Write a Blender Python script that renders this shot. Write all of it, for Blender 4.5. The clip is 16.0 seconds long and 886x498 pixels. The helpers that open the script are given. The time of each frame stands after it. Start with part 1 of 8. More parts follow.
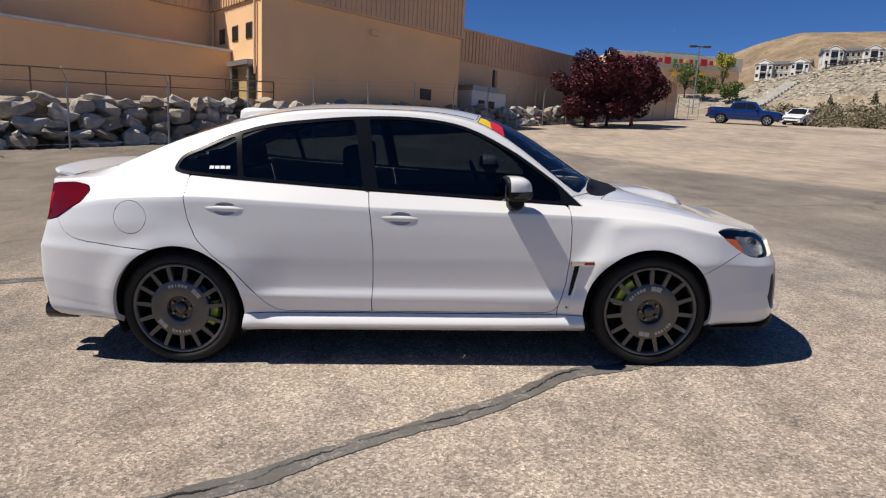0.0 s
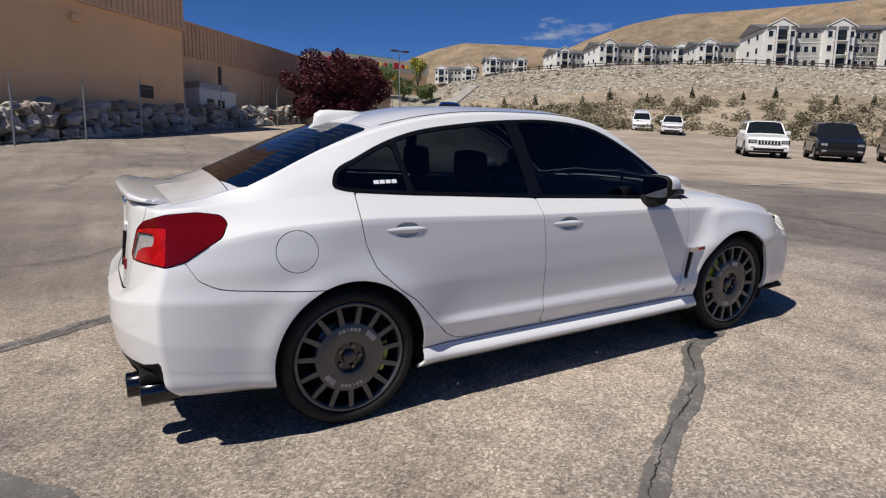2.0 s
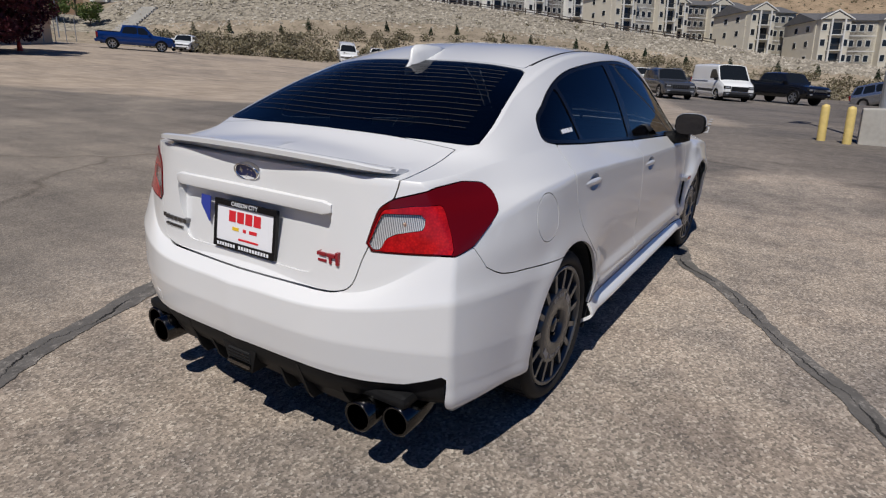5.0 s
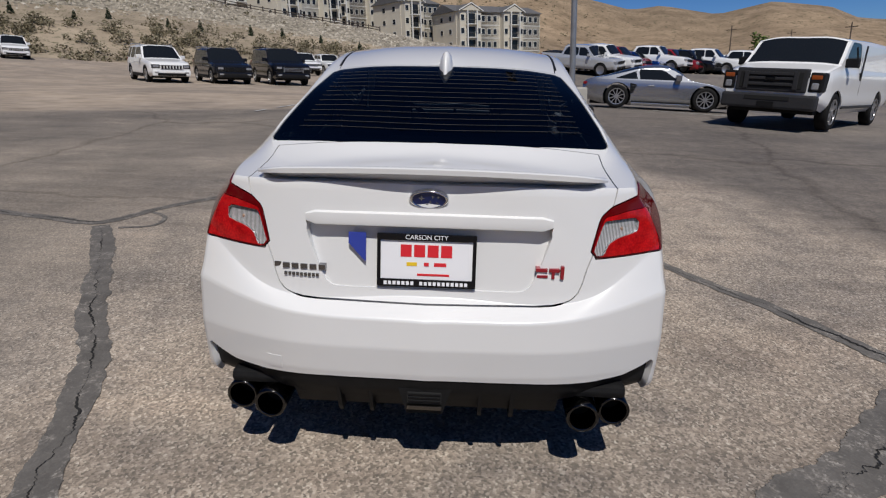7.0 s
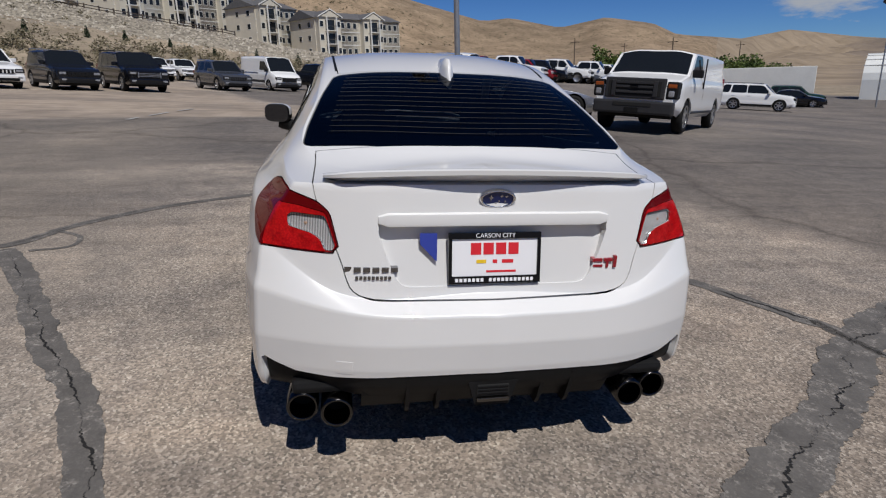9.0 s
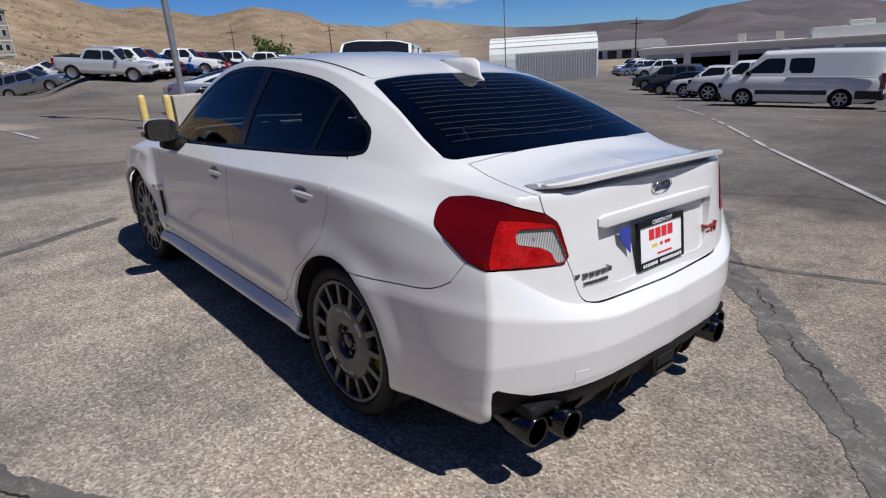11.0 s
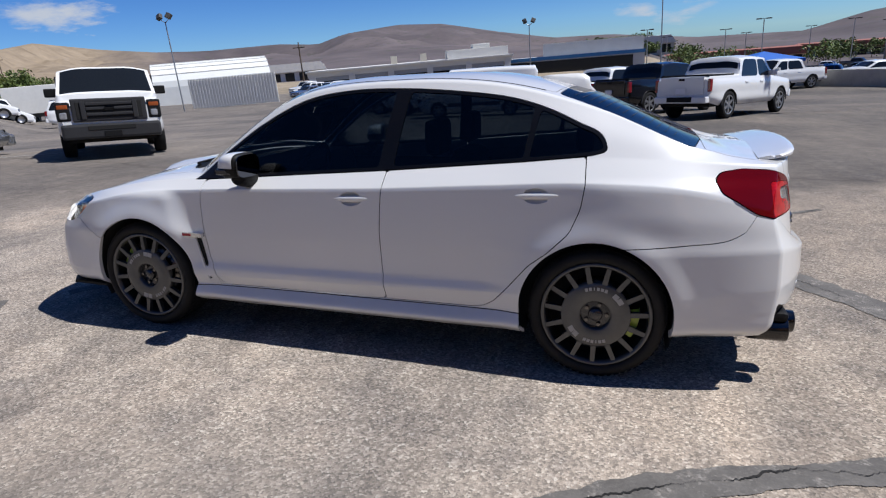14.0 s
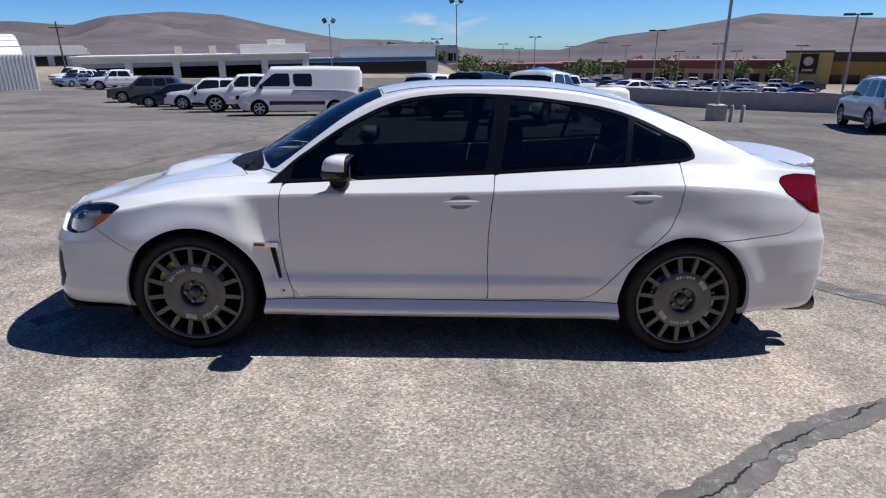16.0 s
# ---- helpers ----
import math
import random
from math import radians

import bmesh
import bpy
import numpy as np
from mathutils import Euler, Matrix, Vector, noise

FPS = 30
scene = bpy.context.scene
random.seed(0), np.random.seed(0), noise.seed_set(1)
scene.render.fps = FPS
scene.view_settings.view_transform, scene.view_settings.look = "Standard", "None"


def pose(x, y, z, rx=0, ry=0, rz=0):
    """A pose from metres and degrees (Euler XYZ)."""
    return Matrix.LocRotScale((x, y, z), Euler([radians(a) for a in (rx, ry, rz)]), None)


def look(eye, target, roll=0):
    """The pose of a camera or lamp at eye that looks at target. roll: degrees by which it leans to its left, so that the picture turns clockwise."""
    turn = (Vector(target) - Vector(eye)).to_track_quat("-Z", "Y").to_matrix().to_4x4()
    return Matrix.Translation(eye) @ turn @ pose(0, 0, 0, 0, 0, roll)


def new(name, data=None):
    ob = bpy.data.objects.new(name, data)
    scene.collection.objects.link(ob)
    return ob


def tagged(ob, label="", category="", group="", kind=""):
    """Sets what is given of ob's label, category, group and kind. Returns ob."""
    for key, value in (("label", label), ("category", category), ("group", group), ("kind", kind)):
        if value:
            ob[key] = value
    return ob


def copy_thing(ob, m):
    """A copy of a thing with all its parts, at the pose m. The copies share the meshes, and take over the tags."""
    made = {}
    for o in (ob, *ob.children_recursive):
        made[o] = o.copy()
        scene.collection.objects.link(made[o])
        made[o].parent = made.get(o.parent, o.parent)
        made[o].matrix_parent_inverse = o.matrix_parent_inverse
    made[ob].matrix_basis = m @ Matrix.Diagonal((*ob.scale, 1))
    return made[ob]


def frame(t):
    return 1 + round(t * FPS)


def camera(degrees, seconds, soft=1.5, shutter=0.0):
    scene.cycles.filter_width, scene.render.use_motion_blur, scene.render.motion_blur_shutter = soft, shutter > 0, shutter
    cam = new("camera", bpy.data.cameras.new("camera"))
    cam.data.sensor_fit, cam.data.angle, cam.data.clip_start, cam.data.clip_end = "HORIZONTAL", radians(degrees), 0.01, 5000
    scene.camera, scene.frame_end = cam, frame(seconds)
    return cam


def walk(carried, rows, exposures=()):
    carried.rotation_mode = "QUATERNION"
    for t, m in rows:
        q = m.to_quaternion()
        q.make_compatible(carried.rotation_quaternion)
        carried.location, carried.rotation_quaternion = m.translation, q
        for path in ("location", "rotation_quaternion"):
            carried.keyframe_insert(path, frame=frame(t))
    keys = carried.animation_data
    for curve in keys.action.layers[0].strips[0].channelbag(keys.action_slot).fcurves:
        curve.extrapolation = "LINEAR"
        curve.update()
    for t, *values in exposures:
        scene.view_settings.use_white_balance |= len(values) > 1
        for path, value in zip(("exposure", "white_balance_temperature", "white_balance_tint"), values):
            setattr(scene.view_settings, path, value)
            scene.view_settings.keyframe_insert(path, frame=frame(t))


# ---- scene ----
# ---- camera and walk ----
cam = camera(74.1, 16.0, 1.2)
# the lot slopes: its normal leans from the true vertical
LOT_UP = Vector((0.045, 0.055, 1.0)).normalized()
TILT = LOT_UP.rotation_difference(Vector((0, 0, 1))).to_matrix().to_4x4()
PATH = [
    (0, (0.158, -4.014, 1.384), (0.157, -2.062, 0.948), 0.4),
    (0.5, (-0.282, -4.069, 1.365), (-0.145, -2.12, 0.94), 0.3),
    (1, (-0.884, -3.945, 1.383), (-0.509, -2.03, 0.944), -0.1),
    (1.5, (-1.532, -3.699, 1.405), (-0.886, -1.857, 0.969), -0.2),
    (2, (-2.142, -3.283, 1.396), (-1.22, -1.562, 0.962), 0.1),
    (2.5, (-2.676, -2.842, 1.396), (-1.506, -1.288, 0.929), 0.5),
    (3, (-3.026, -2.398, 1.388), (-1.672, -1.01, 0.899), 0.6),
    (3.5, (-3.243, -2.076, 1.4), (-1.782, -0.817, 0.869), 0.9),
    (4, (-3.283, -1.946, 1.403), (-1.787, -0.746, 0.836), 1.4),
    (4.2, (-3.288, -1.929, 1.4), (-1.787, -0.743, 0.818), 1.6),
    (6.3, (-3.978, -0.654, 1.45), (-2.13, -0.246, 0.803), 1.4),
    (6.5, (-4.002, -0.462, 1.46), (-2.129, -0.172, 0.823), 1.5),
    (7, (-3.985, -0.125, 1.455), (-2.094, -0.045, 0.808), 1.3),
    (7.5, (-3.993, 0.022, 1.465), (-2.107, 0.002, 0.799), 0.9),
    (8, (-3.993, 0.045, 1.46), (-2.108, -0.025, 0.796), 1.5),
    (8.5, (-4.005, 0.116, 1.451), (-2.118, -0.018, 0.801), 2.2),
    (9, (-4.025, 0.538, 1.433), (-2.155, 0.179, 0.821), 2.2),
    (9.2, (-3.995, 0.743, 1.416), (-2.161, 0.265, 0.779), 1.9),
    (11.3, (-3.181, 2.083, 1.443), (-1.791, 0.779, 0.839), 0.7),
    (11.5, (-3.179, 2.104, 1.442), (-1.799, 0.786, 0.844), 1.1),
    (12, (-3.137, 2.169, 1.434), (-1.783, 0.815, 0.857), 2.1),
    (12.5, (-2.925, 2.512, 1.413), (-1.654, 1.07, 0.861), 2.0),
    (13, (-2.541, 2.905, 1.417), (-1.45, 1.329, 0.846), 0.7),
    (13.5, (-2.019, 3.276, 1.425), (-1.174, 1.554, 0.856), -0.6),
    (14, (-1.431, 3.562, 1.435), (-0.847, 1.733, 0.876), -1.5),
    (14.5, (-0.814, 3.771, 1.445), (-0.488, 1.87, 0.916), -1.3),
    (15, (-0.304, 3.846, 1.448), (-0.202, 1.914, 0.943), -0.2),
    (15.5, (0.03, 3.84, 1.46), (-0.007, 1.91, 0.938), 1.1),
    (16, (0.151, 3.845, 1.457), (0.059, 1.925, 0.902), 1.8),
]
walk(cam, [(t, TILT @ look(eye, target, roll)) for t, eye, target, roll in PATH],
     [(0, 0.29, 6850, 10), (3.5, -0.1, 6400, 10), (6.5, -0.33, 6380, 10), (9, -0.32, 6300, 10), (11.5, 0.05, 6120, 10), (13.5, 0.24, 6060, 10), (16, 0.4, 5950, 10)])

# ---- sky and sun ----
CLOUDS = [((0.628, 0.751, 0.204), 0.1), ((0.747, -0.658, 0.093), 0.13), ((-0.071, -0.997, 0.029), 0.08), ((-0.009, -0.999, 0.039), 0.07), ((0.736, -0.671, 0.091), 0.12)]
SUN_WAY = (TILT.to_3x3() @ Vector((0.57, 0.09, -1.0))).normalized()
elev = math.asin(-SUN_WAY.z)
azim = math.atan2(-SUN_WAY.x, -SUN_WAY.y)
world = bpy.data.worlds.new("sky")
scene.world = world
world.use_nodes = True
wn, wl = world.node_tree.nodes, world.node_tree.links
sky = wn.new("ShaderNodeTexSky")
sky.sky_type, sky.sun_disc = "NISHITA", False
sky.sun_elevation, sky.sun_rotation = elev, azim
sky.altitude, sky.air_density, sky.dust_density, sky.ozone_density = 1500, 1.0, 0.0, 2.5
wn["Background"].inputs[1].default_value = 0.052
deep = wn.new("ShaderNodeHueSaturation")
deep.inputs["Hue"].default_value, deep.inputs["Saturation"].default_value = 0.508, 1.25
wl.new(sky.outputs[0], deep.inputs["Color"])
clear = wn.new("ShaderNodeMix")
clear.data_type, clear.blend_type = "RGBA", "MULTIPLY"
clear.inputs[0].default_value = 1.0
wl.new(deep.outputs[0], clear.inputs[6])
ray = wn.new("ShaderNodeTexCoord").outputs["Generated"]
height = wn.new("ShaderNodeSeparateXYZ")
wl.new(ray, height.inputs[0])
tone = wn.new("ShaderNodeValToRGB")
stops = tone.color_ramp.elements
stops[0].position, stops[0].color = 0.0, (0.66, 1.02, 1.62, 1)
stops[1].position, stops[1].color = 0.6, (0.74, 0.92, 1.12, 1)
mid_tone = stops.new(0.2)
mid_tone.color = (0.68, 0.95, 1.32, 1)
wl.new(height.outputs["Z"], tone.inputs[0])
wl.new(tone.outputs[0], clear.inputs[7])
# a few small fair-weather clouds
wisp = wn.new("ShaderNodeTexNoise")
wisp.inputs["Scale"].default_value, wisp.inputs["Detail"].default_value, wisp.inputs["Roughness"].default_value = 14, 8, 0.62
stretch = wn.new("ShaderNodeVectorMath")
stretch.operation = "MULTIPLY"
stretch.inputs[1].default_value = (1, 1, 3.5)
wl.new(ray, stretch.inputs[0])
wl.new(stretch.outputs[0], wisp.inputs["Vector"])
shade = clear.outputs[2]
for way, wide in CLOUDS:
    gap = wn.new("ShaderNodeVectorMath")
    gap.operation = "SUBTRACT"
    gap.inputs[1].default_value = way
    wl.new(ray, gap.inputs[0])
    flat = wn.new("ShaderNodeVectorMath")
    flat.operation = "MULTIPLY"
    flat.inputs[1].default_value = (1, 1, 3.2)
    wl.new(gap.outputs[0], flat.inputs[0])
    far = wn.new("ShaderNodeVectorMath")
    far.operation = "LENGTH"
    wl.new(flat.outputs[0], far.inputs[0])
    near = wn.new("ShaderNodeMapRange")
    near.inputs["From Min"].default_value, near.inputs["From Max"].default_value = wide, 0.0
    wl.new(far.outputs["Value"], near.inputs[0])
    puff = wn.new("ShaderNodeMath")
    puff.operation = "MULTIPLY_ADD"
    wl.new(near.outputs[0], puff.inputs[0])
    puff.inputs[1].default_value = 0.45
    wl.new(wisp.outputs["Fac"], puff.inputs[2])
    cover = wn.new("ShaderNodeMapRange")
    cover.inputs["From Min"].default_value, cover.inputs["From Max"].default_value, cover.inputs["To Max"].default_value = 0.72, 0.98, 0.75
    wl.new(puff.outputs[0], cover.inputs[0])
    over = wn.new("ShaderNodeMix")
    over.data_type = "RGBA"
    over.inputs[7].default_value = (9.0, 9.2, 9.6, 1)
    wl.new(cover.outputs[0], over.inputs[0])
    wl.new(shade, over.inputs[6])
    shade = over.outputs[2]
wl.new(shade, wn["Background"].inputs[0])
sun = new("sun", bpy.data.lights.new("sun", "SUN"))
sun.data.energy, sun.data.angle, sun.data.color = 5.0, radians(0.53), (1.0, 0.955, 0.89)
sun.matrix_world = look((0, 0, 0), SUN_WAY)

# ---- materials ----
def material(name, colour, rough=0.5, metal=0.0, coat=0.0, spec=0.5):
    m = bpy.data.materials.new(name)
    m.use_nodes = True
    b = m.node_tree.nodes["Principled BSDF"]
    b.inputs["Base Color"].default_value = (*colour, 1)
    b.inputs["Roughness"].default_value = rough
    b.inputs["Metallic"].default_value = metal
    b.inputs["Coat Weight"].default_value = coat
    b.inputs["Coat Roughness"].default_value = 0.03
    b.inputs["Specular IOR Level"].default_value = spec
    return m


def nodes_of(m):
    return m.node_tree.nodes, m.node_tree.links, m.node_tree.nodes["Principled BSDF"]


def ramp(m, source, stops):
    n, l, b = nodes_of(m)
    r = n.new("ShaderNodeValToRGB")
    e = r.color_ramp.elements
    while len(e) < len(stops):
        e.new(0.5)
    for k, (at, c) in enumerate(stops):
        e[k].position, e[k].color = at, (*c, 1)
    l.new(source, r.inputs[0])
    return r.outputs[0]


def coords(m, kind="Object"):
    return m.node_tree.nodes.new("ShaderNodeTexCoord").outputs[kind]


def noise_tex(m, scale, detail=6.0, rough=0.6, vec=None, distort=0.0):
    n, l, b = nodes_of(m)
    t = n.new("ShaderNodeTexNoise")
    t.inputs["Scale"].default_value, t.inputs["Detail"].default_value = scale, detail
    t.inputs["Roughness"].default_value, t.inputs["Distortion"].default_value = rough, distort
    l.new(vec if vec is not None else coords(m), t.inputs["Vector"])
    return t.outputs["Fac"]


def mix(m, fac, a, b, mode="MIX"):
    n, l, _ = nodes_of(m)
    x = n.new("ShaderNodeMix")
    x.data_type, x.blend_type = "RGBA", mode
    for k, v in ((0, fac), (6, a), (7, b)):
        if isinstance(v, (int, float)):
            x.inputs[k].default_value = v
        elif isinstance(v, tuple):
            x.inputs[k].default_value = (*v, 1)
        else:
            l.new(v, x.inputs[k])
    return x.outputs[2]


def bump(m, height, strength, distance):
    n, l, b = nodes_of(m)
    k = n.new("ShaderNodeBump")
    k.inputs["Strength"].default_value, k.inputs["Distance"].default_value = strength, distance
    l.new(height, k.inputs["Height"])
    l.new(k.outputs[0], b.inputs["Normal"])


def worn(name, colour, rough, scale, spread=0.25, depth=0.0, metal=0.0, fine=9.0, spec=0.5):
    """A surface whose tone drifts at a large and a fine scale."""
    m = material(name, colour, rough, metal, 0.0, spec)
    n, l, b = nodes_of(m)
    big, small = noise_tex(m, scale), noise_tex(m, scale * fine, 4)
    lo, hi = tuple(c * (1 - spread) for c in colour), tuple(min(1, c * (1 + spread)) for c in colour)
    a = ramp(m, big, [(0.3, lo), (0.7, hi)])
    c = mix(m, 0.35, a, ramp(m, small, [(0.3, lo), (0.7, hi)]))
    l.new(c, b.inputs["Base Color"])
    if depth:
        bump(m, small, 0.6, depth)
    return m


def ribbed(name, dark, light, rough, scale, axis="Z", metal=0.0, coat=0.8):
    """A moulded lens with fine ribs; their shade is coloured in as dark and light bands."""
    m = material(name, light, rough, metal, coat)
    n, l, b = nodes_of(m)
    w = n.new("ShaderNodeTexWave")
    w.bands_direction = axis
    w.inputs["Scale"].default_value, w.inputs["Distortion"].default_value, w.inputs["Detail"].default_value = scale, 0.4, 1.0
    l.new(coords(m), w.inputs["Vector"])
    l.new(ramp(m, w.outputs["Fac"], [(0.15, dark), (0.85, light)]), b.inputs["Base Color"])
    bump(m, w.outputs["Fac"], 0.2, 0.001)
    return m


def glass_like(name, tint, rough=0.0, clear=0.5):
    """A pane: see-through by the share clear in its tint, with gloss."""
    m = bpy.data.materials.new(name)
    m.use_nodes = True
    n, l = m.node_tree.nodes, m.node_tree.links
    n.remove(n["Principled BSDF"])
    tr, gl, mx, fr = (n.new("ShaderNodeBsdf" + k) for k in ("Transparent", "Glossy")), None, n.new("ShaderNodeMixShader"), n.new("ShaderNodeFresnel")
    tr, gl = tr
    tr.inputs[0].default_value = (*(c * clear for c in tint), 1)
    gl.inputs["Roughness"].default_value = rough
    fr.inputs[0].default_value = 1.5
    l.new(fr.outputs[0], mx.inputs[0])
    l.new(tr.outputs[0], mx.inputs[1])
    l.new(gl.outputs[0], mx.inputs[2])
    l.new(mx.outputs[0], n["Material Output"].inputs[0])
    return m


PAINT = material("white_paint", (0.71, 0.708, 0.70), 0.30, 0, 1.0)
BLACK_PLASTIC = worn("black_plastic", (0.010, 0.010, 0.0105), 0.55, 30, 0.3, spec=0.16)
GLOSS_BLACK = material("gloss_black", (0.006, 0.006, 0.007), 0.18, 0, 0.0, 0.3)
RUBBER = worn("rubber", (0.011, 0.0105, 0.010), 0.7, 14, 0.35, 0.0006, spec=0.3)
UNDER = material("underbody", (0.008, 0.008, 0.008), 0.9)
TINT = glass_like("tinted_glass", (0.55, 0.64, 0.70), 0.0, 0.36)
TINT_REAR = glass_like("rear_glass", (0.50, 0.60, 0.72), 0.0, 0.20)
SCREEN = glass_like("windscreen_glass", (0.8, 0.9, 0.88), 0.0, 0.7)
RIM = worn("anthracite_wheel", (0.105, 0.105, 0.103), 0.27, 40, 0.12, 0, 0.5)
CHROME = material("chrome", (0.75, 0.75, 0.75), 0.08, 1.0)
STEEL = material("dark_steel", (0.16, 0.15, 0.14), 0.25, 1.0)

# ---- building helpers ----
def part(name, bm, mat, parent=None, label="", smooth=False):
    """Link a bmesh as one mesh object, under its thing or part."""
    me = bpy.data.meshes.new(name)
    if smooth:
        for f in bm.faces:
            f.smooth = True
    bm.to_mesh(me)
    bm.free()
    me.materials.append(mat)
    ob = new(name, me)
    ob.parent = parent
    if label:
        ob["label"] = label
    return ob


def empty(name, m=None, label="", category="", group="", kind=""):
    ob = new(name)
    if m is not None:
        ob.matrix_basis = m
    return tagged(ob, label, category, group, kind)


def add_box(bm, lo, hi, m=None, bevel=0.0):
    lo, hi = Vector(lo), Vector(hi)
    r = bmesh.ops.create_cube(bm, size=1.0)
    vs = r["verts"]
    c, d = (lo + hi) / 2, hi - lo
    bmesh.ops.transform(bm, matrix=Matrix.Translation(c) @ Matrix.Diagonal((*d, 1)), verts=vs)
    if bevel:
        es = list({e for v in vs for e in v.link_edges})
        out = bmesh.ops.bevel(bm, geom=es, offset=bevel, segments=2, affect="EDGES", profile=0.6)
        vs = list({v for f in out["faces"] for v in f.verts} | {v for v in vs if v.is_valid})
    if m is not None:
        bmesh.ops.transform(bm, matrix=m, verts=[v for v in vs if v.is_valid])
    return bm


def box(lo, hi, bevel=0.0, m=None):
    return add_box(bmesh.new(), lo, hi, m, bevel)


def add_tube(bm, a, b, r0, r1=None, seg=12, caps=True):
    a, b = Vector(a), Vector(b)
    d = b - a
    m = Matrix.Translation((a + b) / 2) @ d.to_track_quat("Z", "Y").to_matrix().to_4x4()
    bmesh.ops.create_cone(bm, cap_ends=caps, segments=seg, radius1=r0, radius2=r0 if r1 is None else r1, depth=d.length, matrix=m)
    return bm


def tube(a, b, r0, r1=None, seg=12):
    return add_tube(bmesh.new(), a, b, r0, r1, seg)


def add_lathe(bm, prof, seg, m=None, a0=0.0, a1=2 * math.pi):
    """Turn a profile of (radius, y) about the y axis."""
    full = abs(a1 - a0 - 2 * math.pi) < 1e-6
    rows = []
    n = seg if full else seg + 1
    for k in range(n):
        a = a0 + (a1 - a0) * k / seg
        row = [Vector((r * math.cos(a), y, r * math.sin(a))) for r, y in prof]
        rows.append([bm.verts.new(m @ v if m is not None else v) for v in row])
    for k in range(seg):
        p, q = rows[k], rows[(k + 1) % n]
        for i in range(len(prof) - 1):
            bm.faces.new((p[i], p[i + 1], q[i + 1], q[i]))
    return bm


def add_prism(bm, outline, lo, hi, m=None):
    """A closed outline of (a, b) pairs, pushed from lo to hi along the third axis: x=a, z=b, y from lo to hi."""
    p = [bm.verts.new((a, lo, b)) for a, b in outline]
    q = [bm.verts.new((a, hi, b)) for a, b in outline]
    n = len(outline)
    fs = [bm.faces.new(p), bm.faces.new(list(reversed(q)))]
    fs += [bm.faces.new((p[i], q[i], q[(i + 1) % n], p[(i + 1) % n])) for i in range(n)]
    bmesh.ops.recalc_face_normals(bm, faces=fs)
    if m is not None:
        bmesh.ops.transform(bm, matrix=m, verts=p + q)
    return bm


def prism(outline, lo, hi, m=None):
    return add_prism(bmesh.new(), outline, lo, hi, m)



# ---- surface tools for car bodies ----
def hermite_rows(P, per, sharp=()):
    """Smooth the rows of P (k, n, 3) along the first axis; rows in sharp are creases."""
    k = len(P)
    d = np.diff(P, axis=0)
    tin, tout = np.empty_like(P), np.empty_like(P)
    for i in range(k):
        if i == 0:
            tin[i] = tout[i] = d[0]
        elif i == k - 1:
            tin[i] = tout[i] = d[-1]
        elif i in sharp:
            tin[i], tout[i] = d[i - 1], d[i]
        else:
            a, b = np.linalg.norm(d[i - 1], axis=-1, keepdims=True) + 1e-6, np.linalg.norm(d[i], axis=-1, keepdims=True) + 1e-6
            m = (d[i - 1] / a * b + d[i] / b * a) / (a + b)
            tin[i], tout[i] = m * a, m * b
    out = []
    for i in range(k - 1):
        for s in np.linspace(0, 1, per, endpoint=False):
            h = (2 * s**3 - 3 * s**2 + 1, s**3 - 2 * s**2 + s, -2 * s**3 + 3 * s**2, s**3 - s**2)
            out.append(h[0] * P[i] + h[1] * tout[i] + h[2] * P[i + 1] + h[3] * tin[i + 1])
    out.append(P[-1])
    return np.array(out)


class Sheet:
    """A triangle mesh with smooth normals that can be cut along any field."""

    def __init__(self, P, N, T):
        self.P, self.N, self.T = P, N, T

    def cut(self, f):
        """Keep where f < 0."""
        f = np.where(np.abs(f) < 1e-7, 1e-7, f)
        s = f[self.T] < 0
        c = s.sum(1)
        keep = self.T[c == 3].tolist()
        P, N, made = [], [], {}
        base = len(self.P)

        def mid(i, j):
            key = (i, j) if i < j else (j, i)
            if key not in made:
                t = f[key[0]] / (f[key[0]] - f[key[1]])
                made[key] = base + len(P)
                P.append(self.P[key[0]] * (1 - t) + self.P[key[1]] * t)
                N.append(self.N[key[0]] * (1 - t) + self.N[key[1]] * t)
            return made[key]

        for tri in self.T[(c == 1) | (c == 2)]:
            a, b, d = (int(v) for v in tri)
            n_in = sum(f[v] < 0 for v in (a, b, d))
            while (f[a] < 0) != (n_in == 1) or (f[b] < 0) == (f[a] < 0) or (f[d] < 0) == (f[a] < 0):
                a, b, d = b, d, a
            p, q = mid(a, b), mid(a, d)
            if n_in == 1:
                keep.append([a, p, q])
            else:
                keep += [[p, b, d], [p, d, q]]
        PP = np.vstack([self.P, np.array(P).reshape(-1, 3)])
        NN = np.vstack([self.N, np.array(N).reshape(-1, 3)])
        T = np.array(keep, int).reshape(-1, 3)
        used, inv = np.unique(T, return_inverse=True)
        return Sheet(PP[used], NN[used], inv.reshape(-1, 3))

    def push(self, d):
        """Move along the normals by d (a number or one for each point)."""
        n = self.N / (np.linalg.norm(self.N, axis=1, keepdims=True) + 1e-9)
        return Sheet(self.P + n * np.reshape(d, (-1, 1)) if np.ndim(d) else self.P + n * d, self.N, self.T)

    def flip(self):
        s = np.array([1, -1, 1.0])
        return Sheet(self.P * s, self.N * s, self.T[:, ::-1])

    def both(self):
        o = self.flip()
        return Sheet(np.vstack([self.P, o.P]), np.vstack([self.N, o.N]), np.vstack([self.T, o.T + len(self.P)]))


